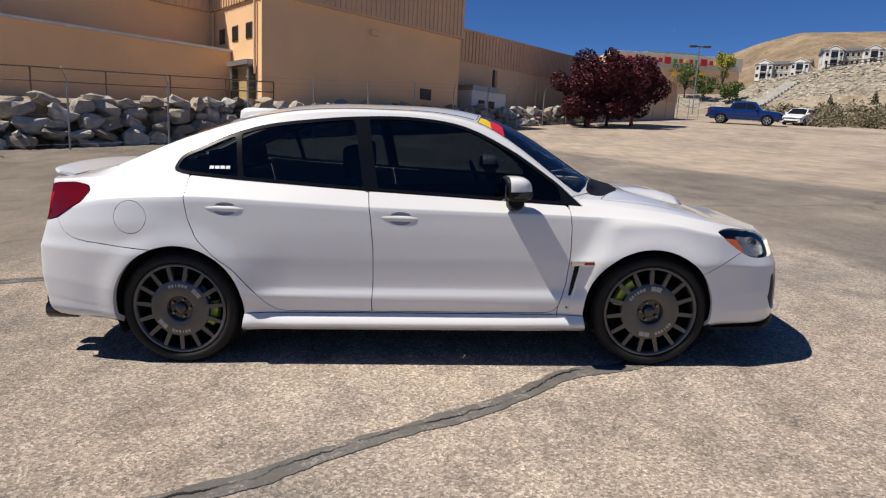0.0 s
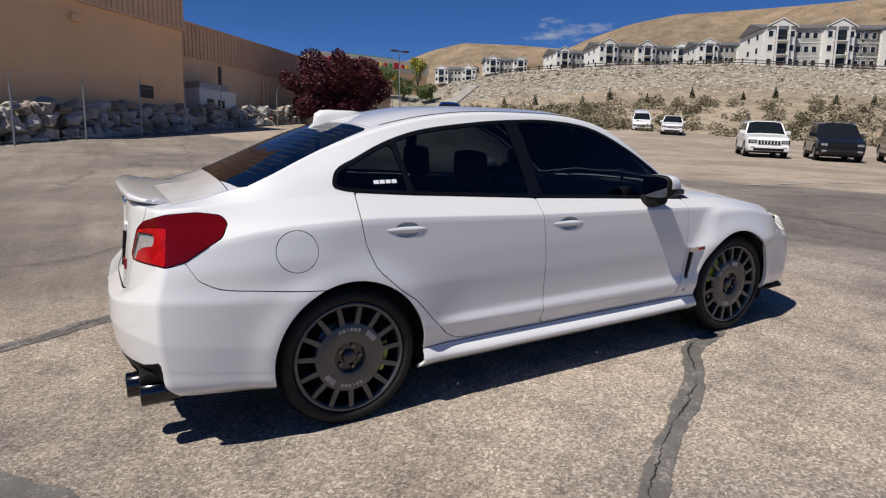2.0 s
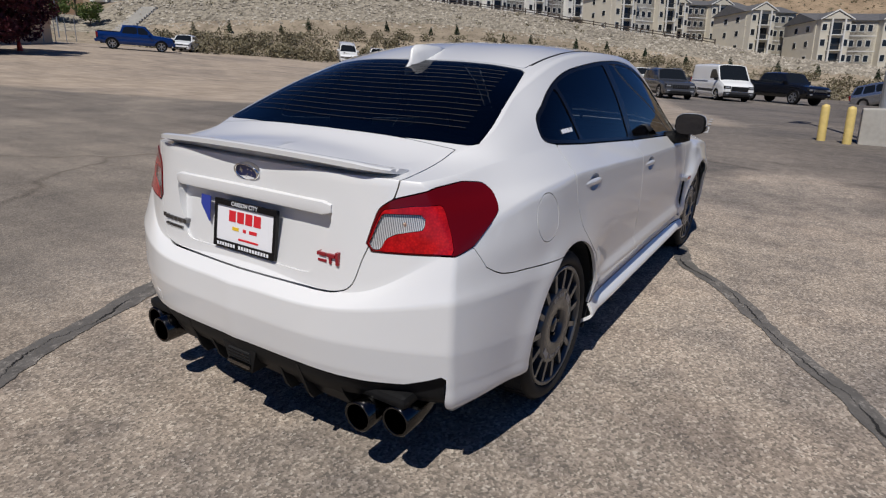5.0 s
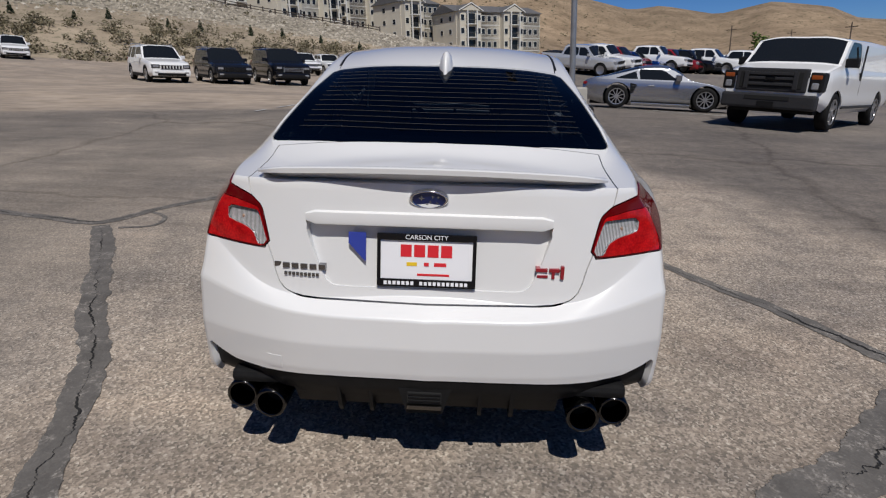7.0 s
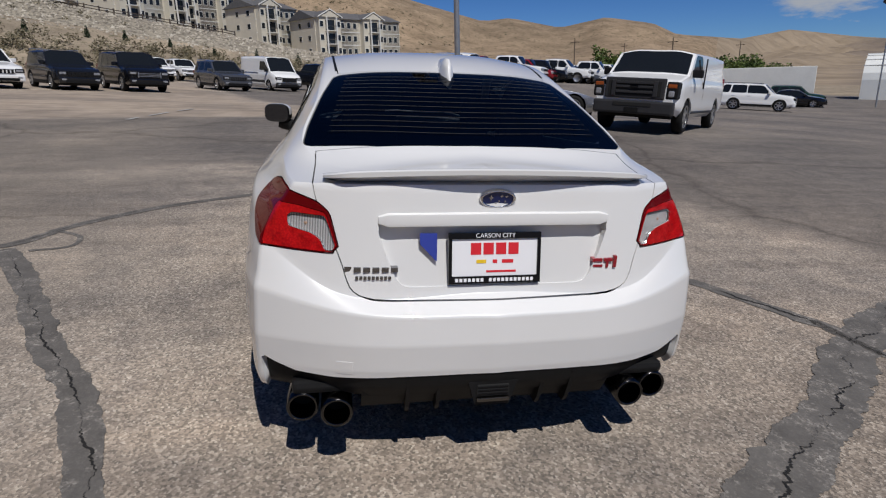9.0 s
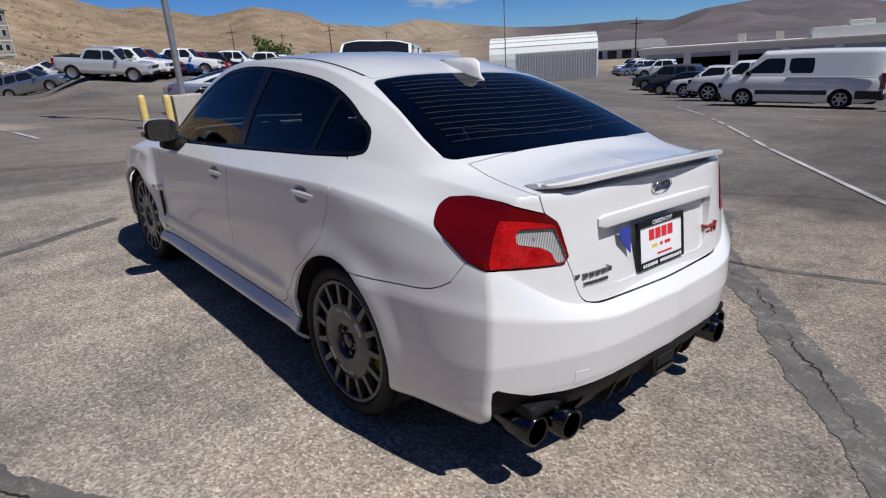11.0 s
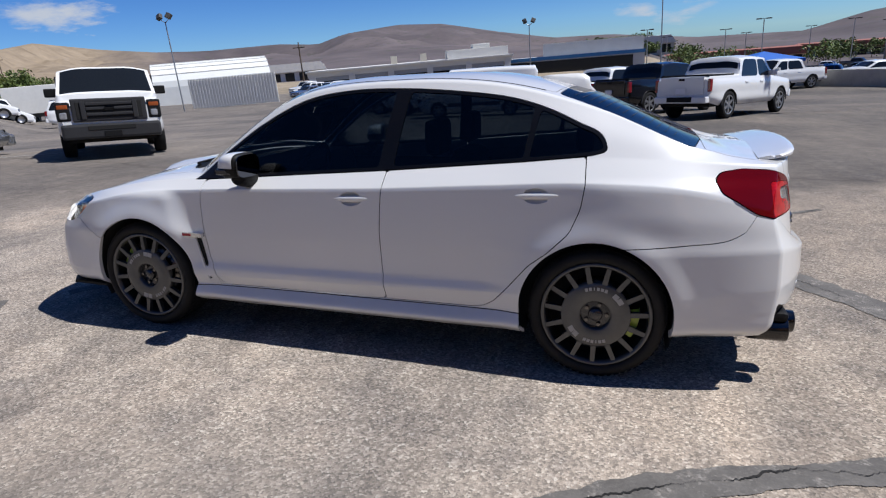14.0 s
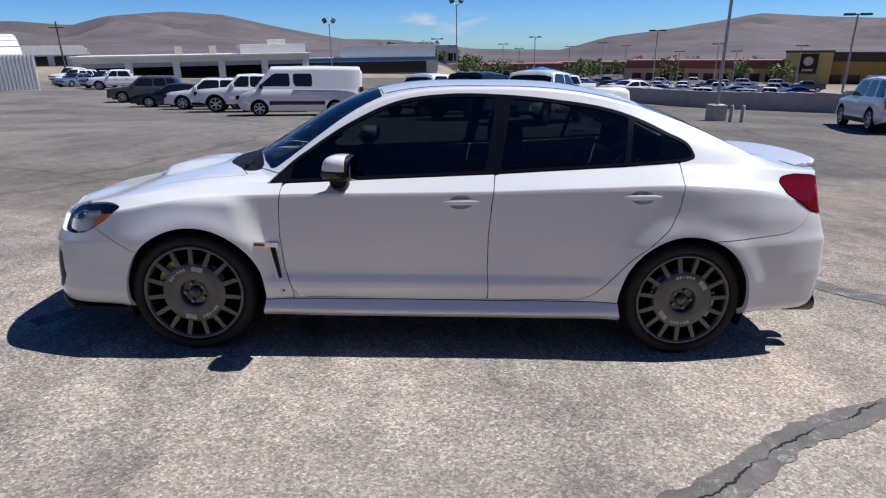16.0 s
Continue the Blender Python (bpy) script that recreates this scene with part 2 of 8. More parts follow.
def sheet_mesh(name, s, mat, parent, depth=0.012, label="", seam=True):
    """Link a sheet as a panel whose edges turn inwards by depth."""
    P, N, T = s.P, s.N.copy(), s.T
    N /= np.linalg.norm(N, axis=1, keepdims=True) + 1e-9
    P, N = P.tolist(), N.tolist()
    faces, normals = T.tolist(), []
    count = {}
    for a, b, c in faces:
        for e in ((a, b), (b, c), (c, a)):
            count[e] = count.get(e, 0) + 1
    rim = {}
    quads = []
    if depth:
        for a, b in list(count):
            if (b, a) in count or (seam and abs(P[a][1]) < 1e-4 and abs(P[b][1]) < 1e-4):
                continue
            for v in (a, b):
                if v not in rim:
                    rim[v] = len(P)
                    P.append([P[v][k] - N[v][k] * depth for k in range(3)])
            quads.append((b, a, rim[a], rim[b]))
    me = bpy.data.meshes.new(name)
    me.from_pydata(P, [], faces + quads)
    me.materials.append(mat)
    me.polygons.foreach_set("use_smooth", [True] * len(faces) + [False] * len(quads))
    me.update()
    nrm = []
    for p in me.polygons:
        flat = p.index >= len(faces)
        for v in p.vertices:
            nrm.append(tuple(p.normal) if flat else N[v])
    me.normals_split_custom_set(nrm)
    ob = new(name, me)
    ob.parent = parent
    if label:
        ob["label"] = label
    return ob


def smooth_line(pts, per=8, closed=False):
    P = np.array(pts, float).reshape(len(pts), 1, -1)
    if closed:
        P = np.vstack([P[-2:], P, P[:3]])
        out = hermite_rows(P, per)[:, 0]
        return out[2 * per: -2 * per - 1]
    return hermite_rows(P, per)[:, 0]


def away(A, B, line):
    """Distance of the points (A, B) from a polyline."""
    best = np.full(len(A), 1e9)
    for (x0, y0), (x1, y1) in zip(line[:-1], line[1:]):
        dx, dy = x1 - x0, y1 - y0
        t = np.clip(((A - x0) * dx + (B - y0) * dy) / (dx * dx + dy * dy + 1e-12), 0, 1)
        best = np.minimum(best, (A - x0 - t * dx) ** 2 + (B - y0 - t * dy) ** 2)
    return np.sqrt(best)


def inside(A, B, loop):
    """Signed distance to a closed outline: below 0 inside it."""
    loop = np.vstack([loop, loop[:1]])
    odd = np.zeros(len(A), bool)
    for (x0, y0), (x1, y1) in zip(loop[:-1], loop[1:]):
        hit = (y0 > B) != (y1 > B)
        if y1 != y0:
            odd ^= hit & (A < (x1 - x0) * (B - y0) / (y1 - y0) + x0)
    d = away(A, B, loop)
    return np.where(odd, -d, d)

# ---- the white saloon car ----
def saloon_surface():
    """Half of the body: eleven long lines from the nose round the side to the tail, joined smoothly."""
    xs = [1.70, 1.325, 0.88, 0.30, -0.25, -0.80, -1.27, -1.72]

    def low(xf, xr, yc, ys, zs, back=0.22, rback=0.19, mid=(0.04, 0.50)):
        pts = [(xf, 0), (xf - 0.05, 0.42), (xf - back, yc[0])]
        pts += list(zip(xs, ys))
        pts += [(xr + rback, yc[1]), (xr + mid[0], mid[1]), (xr, 0)]
        return [(x, y, z) for (x, y), z in zip(pts, zs)]

    lines = [
        low(2.17, -2.235, (0.70, 0.798), [0.80, 0.83, 0.84, 0.84, 0.84, 0.84, 0.83, 0.82], [0.20, 0.20, 0.21, 0.23, 0.23, 0.205, 0.20, 0.20, 0.20, 0.205, 0.245, 0.275, 0.30, 0.30]),
        low(2.25, -2.262, (0.76, 0.812), [0.855, 0.88, 0.893, 0.895, 0.895, 0.893, 0.875, 0.87], [0.24, 0.24, 0.25, 0.27, 0.265, 0.25, 0.245, 0.245, 0.245, 0.25, 0.28, 0.305, 0.345, 0.345]),
        low(2.26, -2.280, (0.785, 0.818), [0.868, 0.885, 0.862, 0.852, 0.852, 0.854, 0.868, 0.882], [0.33, 0.33, 0.33, 0.33, 0.32, 0.315, 0.31, 0.31, 0.31, 0.32, 0.35, 0.40, 0.42, 0.42]),
        low(2.255, -2.290, (0.79, 0.818), [0.873, 0.888, 0.884, 0.880, 0.880, 0.882, 0.886, 0.89], [0.45, 0.45, 0.44, 0.42, 0.40, 0.375, 0.38, 0.39, 0.41, 0.43, 0.46, 0.51, 0.52, 0.52]),
        low(2.24, -2.282, (0.78, 0.812), [0.873, 0.89, 0.882, 0.878, 0.878, 0.882, 0.89, 0.892], [0.57, 0.57, 0.58, 0.60, 0.62, 0.62, 0.62, 0.62, 0.63, 0.64, 0.66, 0.68, 0.635, 0.62]),
        low(2.195, -2.205, (0.735, 0.772), [0.835, 0.858, 0.862, 0.862, 0.862, 0.86, 0.858, 0.835], [0.68, 0.69, 0.71, 0.76, 0.835, 0.865, 0.885, 0.905, 0.935, 0.955, 0.93, 0.845, 0.70, 0.68], 0.22, 0.165, (0.035, 0.57)),
        low(2.14, -2.155, (0.64, 0.672), [0.735, 0.775, 0.795, 0.79, 0.785, 0.775, 0.765, 0.728], [0.73, 0.735, 0.755, 0.815, 0.885, 0.925, 0.965, 0.995, 1.03, 1.062, 1.05, 1.032, 1.04, 1.04], 0.18, 0.098, (0.03, 0.52)),
        [(2.12, 0, .742), (2.06, .34, .748), (1.92, .56, .765), (1.66, .67, .832), (1.325, .715, .90), (.90, .772, .935), (.34, .712, 1.16), (-.25, .70, 1.215), (-.80, .685, 1.22), (-1.31, .695, 1.16), (-1.72, .685, 1.075), (-1.99, .565, 1.047), (-2.085, .37, 1.047), (-2.115, 0, 1.047)],
        [(2.09, 0, .752), (2.03, .29, .76), (1.87, .50, .78), (1.62, .58, .85), (1.325, .62, .915), (.925, .742, .945), (.31, .60, 1.36), (-.25, .588, 1.425), (-.80, .575, 1.40), (-1.30, .60, 1.270), (-1.735, .64, 1.098), (-1.93, .51, 1.057), (-2.03, .33, 1.057), (-2.08, 0, 1.057)],
        [(2.05, 0, .765), (1.97, .20, .777), (1.80, .35, .81), (1.58, .37, .875), (1.335, .39, .93), (1.10, .42, .972), (.38, .35, 1.392), (-.25, .35, 1.455), (-.80, .34, 1.435), (-1.23, .36, 1.330), (-1.755, .39, 1.114), (-1.88, .32, 1.075), (-1.97, .20, 1.068), (-2.03, 0, 1.066)],
        [(2.0, 0, .78), (1.90, 0, .805), (1.75, 0, .84), (1.55, 0, .885), (1.35, 0, .935), (1.17, 0, .985), (.41, 0, 1.40), (-.25, 0, 1.466), (-.80, 0, 1.45), (-1.20, 0, 1.354), (-1.765, 0, 1.118), (-1.85, 0, 1.088), (-1.91, 0, 1.078), (-1.98, 0, 1.074)],
    ]
    G = np.array(lines, float)
    low_part = 0.65 * hermite_rows(G[:7].transpose(1, 0, 2), 20, sharp=(11,)) + 0.35 * hermite_rows(G[:7].transpose(1, 0, 2), 20)
    top_part = hermite_rows(G[6:].transpose(1, 0, 2), 20, sharp=(5,))
    low_part = low_part.transpose(1, 0, 2)
    top_part = top_part.transpose(1, 0, 2)
    top_part[0] = low_part[6]
    full = np.vstack([low_part, top_part[1:]])
    S = hermite_rows(full, 12, sharp=(2, 3, 4, 5, 6, 8))
    # flared arches, a sharpened shoulder and a hollow under it
    X, Y, Z = S[..., 0], S[..., 1], S[..., 2]
    side = np.clip((Y - 0.6) / 0.15, 0, 1)
    for cx in (1.30, -1.315):
        d = np.hypot(X - cx, Z - 0.335)
        S[..., 1] += side * 0.016 * np.exp(-((d - 0.36) / 0.075) ** 2)
    def step(v):
        v = np.clip(v, 0, 1)
        return v * v * (3 - 2 * v)
    # the boxed blister of the front wing and the shoulder of the rear wing
    S[..., 1] += side * 0.022 * step((X - 0.90 - 0.45 * np.clip(Z - 0.63, 0, 1)) / 0.15) * step((1.95 - X) / 0.3) * step((Z - 0.45) / 0.2) * step((0.865 - Z) / 0.05)
    S[..., 1] += side * 0.010 * step((-1.15 - X) / 0.3) * step((Z - 0.7) / 0.12) * step((0.985 - Z) / 0.05)
    # the doors hollow out above a ledge low on their flank
    S[..., 1] -= side * 0.015 * step((Z - 0.412) / 0.038) * step((0.80 - Z) / 0.33) * step((X + 1.0) / 0.3) * step((1.0 - X) / 0.14)
    nu = S.shape[1]
    idx = np.arange(S.shape[0] * nu).reshape(S.shape[0], nu)
    du, dv = np.gradient(S, axis=1), np.gradient(S, axis=0)
    N = np.cross(du, dv)
    N /= np.linalg.norm(N, axis=-1, keepdims=True) + 1e-9
    # outward on every point
    mid = S - np.array([0, 0, 0.62])
    flip = (N * (mid * np.array([0.2, 1, 1]))).sum(-1) < 0
    N[flip] *= -1
    N[np.abs(S[..., 1]) < 1e-4, 1] = 0
    a, b, c, d = idx[:-1, :-1].ravel(), idx[:-1, 1:].ravel(), idx[1:, 1:].ravel(), idx[1:, :-1].ravel()
    T = np.vstack([np.c_[a, b, c], np.c_[a, c, d]])
    P, N = S.reshape(-1, 3), N.reshape(-1, 3)
    fn = np.cross(P[T[:, 1]] - P[T[:, 0]], P[T[:, 2]] - P[T[:, 0]])
    wrong = (fn * N[T].sum(1)).sum(1) < 0
    T[wrong] = T[wrong][:, ::-1]
    area = np.linalg.norm(fn, axis=1) > 1e-9
    return Sheet(P, N, T[area])


GAP = 0.0022


def rounded(pts, r, per=4):
    """A closed outline with each corner eased over r."""
    out = []
    P = [np.array(p, float) for p in pts]
    for k, p in enumerate(P):
        a, b = P[k - 1] - p, P[(k + 1) % len(P)] - p
        la, lb = np.linalg.norm(a), np.linalg.norm(b)
        a, b = p + a / la * min(r, la * .45), p + b / lb * min(r, lb * .45)
        for t in np.linspace(0, 1, per):
            out.append(a * (1 - t) ** 2 + 2 * p * t * (1 - t) + b * t * t)
    return np.array(out)


car = empty("white_saloon_car", TILT, "white sports saloon with dark multi-slot wheels, tinted windows and boot spoiler", "car")
HALF = saloon_surface()


def loop(*pts):
    return np.array(pts, float)


def f_arch(P):
    return np.maximum(np.minimum(np.hypot(P[:, 0] - 1.30, P[:, 2] - 0.335), np.hypot(P[:, 0] + 1.315, P[:, 2] - 0.335)) - 0.357, 0.5 - P[:, 1])


DLO = loop((.925, .915), (.20, .962), (-.25, .990), (-.95, 1.043), (-1.27, 1.073), (-1.335, 1.098), (-1.322, 1.145), (-1.19, 1.222), (-.96, 1.313), (-.55, 1.374), (-.3, 1.388), (0, 1.383), (.25, 1.343), (.53, 1.213), (.79, 1.035))
DLO_ROUND = np.vstack([DLO[:5], smooth_line(DLO[4:].tolist(), 6)[1:]])
DOOR_F = loop((.845, .95), (.86, .80), (.858, .65), (.84, .48), (.80, .36), (.775, .326), (.74, .315), (-.245, .313), (-.232, .50), (-.228, .68), (-.24, .85), (-.258, 1.01), (.3, 1.05))
DOOR_R = loop((-.258, 1.01), (-.24, .85), (-.228, .68), (-.232, .50), (-.245, .313), (-.72, .315), (-.775, .325), (-.83, .36), (-.91, .45), (-1.0, .56), (-1.09, .63), (-1.19, .73), (-1.235, .84), (-1.252, .95), (-1.245, 1.10), (-.8, 1.1))
LAMP_T = rounded([(1.010, .925), (1.022, .975), (1.075, 1.006), (1.19, 1.020), (1.33, 1.014), (1.51, .979), (1.572, .948), (1.60, .895), (1.640, .813), (1.41, .815), (1.255, .817), (1.165, .836)], .018)
LAMP_H = smooth_line([(1.625, .772), (1.70, .785), (1.80, .786), (2.0, .768), (2.2, .742), (2.27, .70), (2.2, .655), (2.0, .632), (1.90, .634), (1.82, .648), (1.75, .682), (1.68, .725)], 5, True)
BOOT = loop((-.1, .660), (.36, .661), (.42, .664), (.462, .674), (.492, .695), (.507, .73), (.52, .78), (.535, .82), (.56, .885), (.583, .95), (.60, .985), (.61, 1.03), (.605, 1.06), (.605, 1.30), (-.1, 1.30))
DIFF = loop((-.1, .400), (.32, .399), (.56, .387), (.685, .392), (.76, .415), (.802, .432), (.800, .38), (.790, .30), (.785, .1), (-.1, .1))
HOOD = loop((2.3, -.1), (2.2, .2), (2.06, .46), (1.93, .575), (1.75, .635), (1.3, .682), (1.05, .700), (1.12, .55), (1.215, .40), (1.27, .25), (1.295, -.1))
SCREEN_F = loop((1.115, -.1), (1.085, .25), (1.0, .52), (.93, .672), (.90, .69), (.345, .548), (.36, .50), (.395, .25), (.41, -.1))
ROOF = loop((.40, -.1), (.385, .25), (.345, .505), (-.25, .535), (-.8, .525), (-1.07, .512), (-1.10, .3), (-1.12, -.1))
SCREEN_R = loop((-1.13, -.1), (-1.115, .3), (-1.09, .505), (-1.11, .534), (-1.30, .582), (-1.57, .640), (-1.69, .655), (-1.72, .640), (-1.775, .3), (-1.787, -.1))
RECESS = loop((-.29, .703), (.29, .703), (.32, .709), (.34, .728), (.376, .81), (.402, .895), (.404, .918), (.39, .93), (-.39, .93), (-.404, .918), (-.402, .895), (-.376, .81), (-.34, .728), (-.32, .709))


def corner_a(P):
    return -P[:, 0] - P[:, 1]


def f_dlo(P):
    return np.maximum(inside(P[:, 0], P[:, 2], DLO_ROUND), 0.5 - P[:, 1])


def f_door(L):
    return lambda P: np.maximum(np.maximum(inside(P[:, 0], P[:, 2], L), 0.6 - P[:, 1]), 0.0022 - f_dlo(P))


def f_tail(P):
    return np.maximum(inside(corner_a(P), P[:, 2], LAMP_T), P[:, 0] + 1.6)


def f_head(P):
    return np.maximum(inside(P[:, 0] + 0.8 - P[:, 1], P[:, 2], LAMP_H), 1.5 - P[:, 0])


def f_boot(P):
    return np.maximum(inside(P[:, 1], P[:, 2], BOOT), P[:, 0] + 1.766)


def f_bumper_r(P):
    top = np.interp(-P[:, 0], [1.4, 1.60, 1.73, 1.80, 1.86, 1.897, 1.936, 1.96, 1.98, 2.4], [.668, .687, .704, .711, .722, .738, .762, .803, .84, .86])
    return np.maximum(P[:, 2] - top, P[:, 0] + 1.33)


def f_diff(P):
    return np.maximum(inside(P[:, 1], P[:, 2], DIFF), P[:, 0] + 1.95)


def f_hood(P):
    return np.maximum(np.maximum(inside(P[:, 0], P[:, 1], HOOD), 0.735 - P[:, 2]), 0.9 - P[:, 0])


def plan(L, z, sign=1):
    return lambda P: np.maximum(inside(P[:, 0], P[:, 1], L), z - P[:, 2])


f_screen_f, f_roof, f_screen_r = plan(SCREEN_F, .90), plan(ROOF, 1.2), plan(SCREEN_R, 1.05)
COWL = loop((1.30, -.1), (1.275, .25), (1.22, .40), (1.125, .55), (1.08, .61), (1.03, .625), (.99, .60), (1.01, .52), (1.09, .25), (1.12, -.1))
f_cowl = plan(COWL, .90)


def f_skirt(P):
    return np.maximum(np.maximum(P[:, 2] - 0.306, P[:, 0] - 0.955), -0.965 - P[:, 0])


def f_bumper_f(P):
    top = np.interp(P[:, 0], [1.5, 1.60, 1.79, 1.9, 2.3], [.53, .565, .66, .70, .735])
    return np.maximum(P[:, 2] - top, 1.33 - P[:, 0])


def f_fender(P):
    return np.maximum(np.maximum(0.8 - P[:, 0], P[:, 2] - 0.962), np.where(P[:, 1] < 0.3, 0.05, -0.05))


ORDER = [("arch", f_arch), ("dlo", f_dlo), ("door_f", f_door(DOOR_F)), ("door_r", f_door(DOOR_R)), ("tail", f_tail), ("head", f_head), ("diff", f_diff), ("boot", f_boot), ("bumper_r", f_bumper_r), ("hood", f_hood), ("screen_f", f_screen_f), ("cowl", f_cowl), ("roof", f_roof), ("screen_r", f_screen_r), ("skirt", f_skirt), ("bumper_f", f_bumper_f), ("fender", f_fender)]
PIECES = {}
rest = HALF
for key, field in ORDER:
    PIECES[key] = rest.cut(field(rest.P) + GAP)
    rest = rest.cut(GAP - field(rest.P))
PIECES["shell"] = rest

RED_DARK = material("deep_red_lens", (0.11, 0.0015, 0.003), 0.05, 0, 0.0, 0.3)
RED_LENS = material("red_lens", (0.50, 0.006, 0.008), 0.07, 0, 0.0, 0.4)
_n, _l, _b = nodes_of(RED_LENS)
_v = _n.new("ShaderNodeTexVoronoi")
_v.inputs["Scale"].default_value = 130
_l.new(coords(RED_LENS), _v.inputs["Vector"])
_l.new(mix(RED_LENS, 1.0, ramp(RED_LENS, _v.outputs["Distance"], [(0.0, (0.60, 0.010, 0.010)), (0.8, (0.36, 0.004, 0.007))]), ramp(RED_LENS, noise_tex(RED_LENS, 22, 3), [(0.3, (0.62, 0.6, 0.6)), (0.7, (1.1, 1.1, 1.1))]), "MULTIPLY"), _b.inputs["Base Color"])
CLEAR_LENS = glass_like("clear_lens", (0.93, 0.94, 0.95), 0.02, 0.95)
LAMP_RIBS = ribbed("ribbed_reflector", (0.16, 0.16, 0.17), (0.80, 0.80, 0.81), 0.22, 60, "Y", 0.3, 0.3)
BULB = material("bulb_glass", (0.55, 0.36, 0.26), 0.12, 0.4, 0.5)
REFLECTOR = worn("lamp_reflector", (0.62, 0.63, 0.65), 0.22, 30, 0.3, 0.002, 0.9)
AMBER = material("amber_lens", (0.75, 0.16, 0.03), 0.15, 0, 1.0)
LAMP_BLACK = material("lamp_housing", (0.02, 0.02, 0.022), 0.2, 0, 0.5)
LAMP_GLASS = glass_like("headlamp_lens", (0.97, 0.97, 0.98), 0.01, 0.97)
CABIN = worn("dark_cabin_cloth", (0.016, 0.016, 0.017), 0.85, 25, 0.3, spec=0.15)
PAINT_GREY = material("grey_lettering", (0.33, 0.33, 0.33), 0.4, 0.3)

for name, key, mat, dep, lab in (("bonnet", "hood", PAINT, .012, ""), ("windscreen", "screen_f", SCREEN, 0, "clear windscreen"), ("cowl", "cowl", BLACK_PLASTIC, 0, "black plastic cowl"), ("roof_panel", "roof", PAINT, .01, ""), ("rear_window", "screen_r", TINT_REAR, 0, "dark tinted rear window"),
                                 ("rear_bumper", "bumper_r", PAINT, .03, "")):
    sheet_mesh(name, PIECES[key].both(), mat, car, dep, lab)
dif = PIECES["diff"]
sheet_mesh("diffuser", dif.push(-0.004 - 0.018 * np.clip((dif.P[:, 1] - 0.42) / 0.25, 0, 1)).both(), BLACK_PLASTIC, car, .02, "black plastic diffuser")
shell = PIECES["shell"]
f_flap = lambda P: np.maximum(np.hypot(P[:, 0] + 1.545, P[:, 2] - 0.848) - 0.089, 0.6 - P[:, 1])
flap = shell.cut(f_flap(shell.P) + 0.0016)
right = shell.cut(0.0016 - f_flap(shell.P)).flip()
sheet_mesh("body_shell", Sheet(np.vstack([shell.P, right.P]), np.vstack([shell.N, right.N]), np.vstack([shell.T, right.T + len(shell.P)])), PAINT, car, .014)
sheet_mesh("fuel_flap", flap.flip(), PAINT, car, .01)
fb = PIECES["bumper_f"]
f_fog = lambda P: np.maximum(inside(P[:, 0] + 0.8 - P[:, 1], P[:, 2], loop((2.03, .52), (2.12, .55), (2.30, .51), (2.30, .32), (2.12, .31), (2.05, .335), (1.995, .40))), 1.85 - P[:, 0])
f_grille = lambda P: np.maximum(inside(P[:, 1], P[:, 2], loop((-.1, .70), (.38, .70), (.46, .62), (.40, .50), (.5, .36), (.45, .26), (-.1, .26))), 2.0 - P[:, 0])
fog = fb.cut(f_fog(fb.P))
fb = fb.cut(-f_fog(fb.P))
grille = fb.cut(f_grille(fb.P))
fb = fb.cut(-f_grille(fb.P))
bumper = sheet_mesh("front_bumper", fb.both(), PAINT, car, .02)
for q in (fog.push(-0.012), fog.push(-0.012).flip()):
    sheet_mesh("fog_surround", q, BLACK_PLASTIC, bumper, 0, "black fog lamp surround", seam=False)
sheet_mesh("grille", grille.push(-0.015).both(), BLACK_PLASTIC, bumper, 0, "black front grille")
# the black band round the screens
for name, key, field in (("screen_seal", "screen_f", f_screen_f), ("rear_window_seal", "screen_r", f_screen_r)):
    band = PIECES[key].push(-0.004)
    band = band.cut(-0.03 - field(band.P))
    sheet_mesh(name, band.both(), GLOSS_BLACK, car, 0, "black glass edge")
# boot lid with a sunk field for the plate
lid = PIECES["boot"]
f_rec = lambda P: np.maximum(inside(P[:, 1], P[:, 2], RECESS), P[:, 0] + 2.0)
field_in = lid.cut(f_rec(lid.P))
lid = lid.cut(-f_rec(lid.P))
boot = sheet_mesh("boot_lid", lid.both(), PAINT, car, .042)
deep = 0.004 + 0.032 * np.clip((field_in.P[:, 2] - 0.70) / 0.2, 0, 1)
sheet_mesh("plate_field", field_in.push(-deep).both(), PAINT, boot, 0)

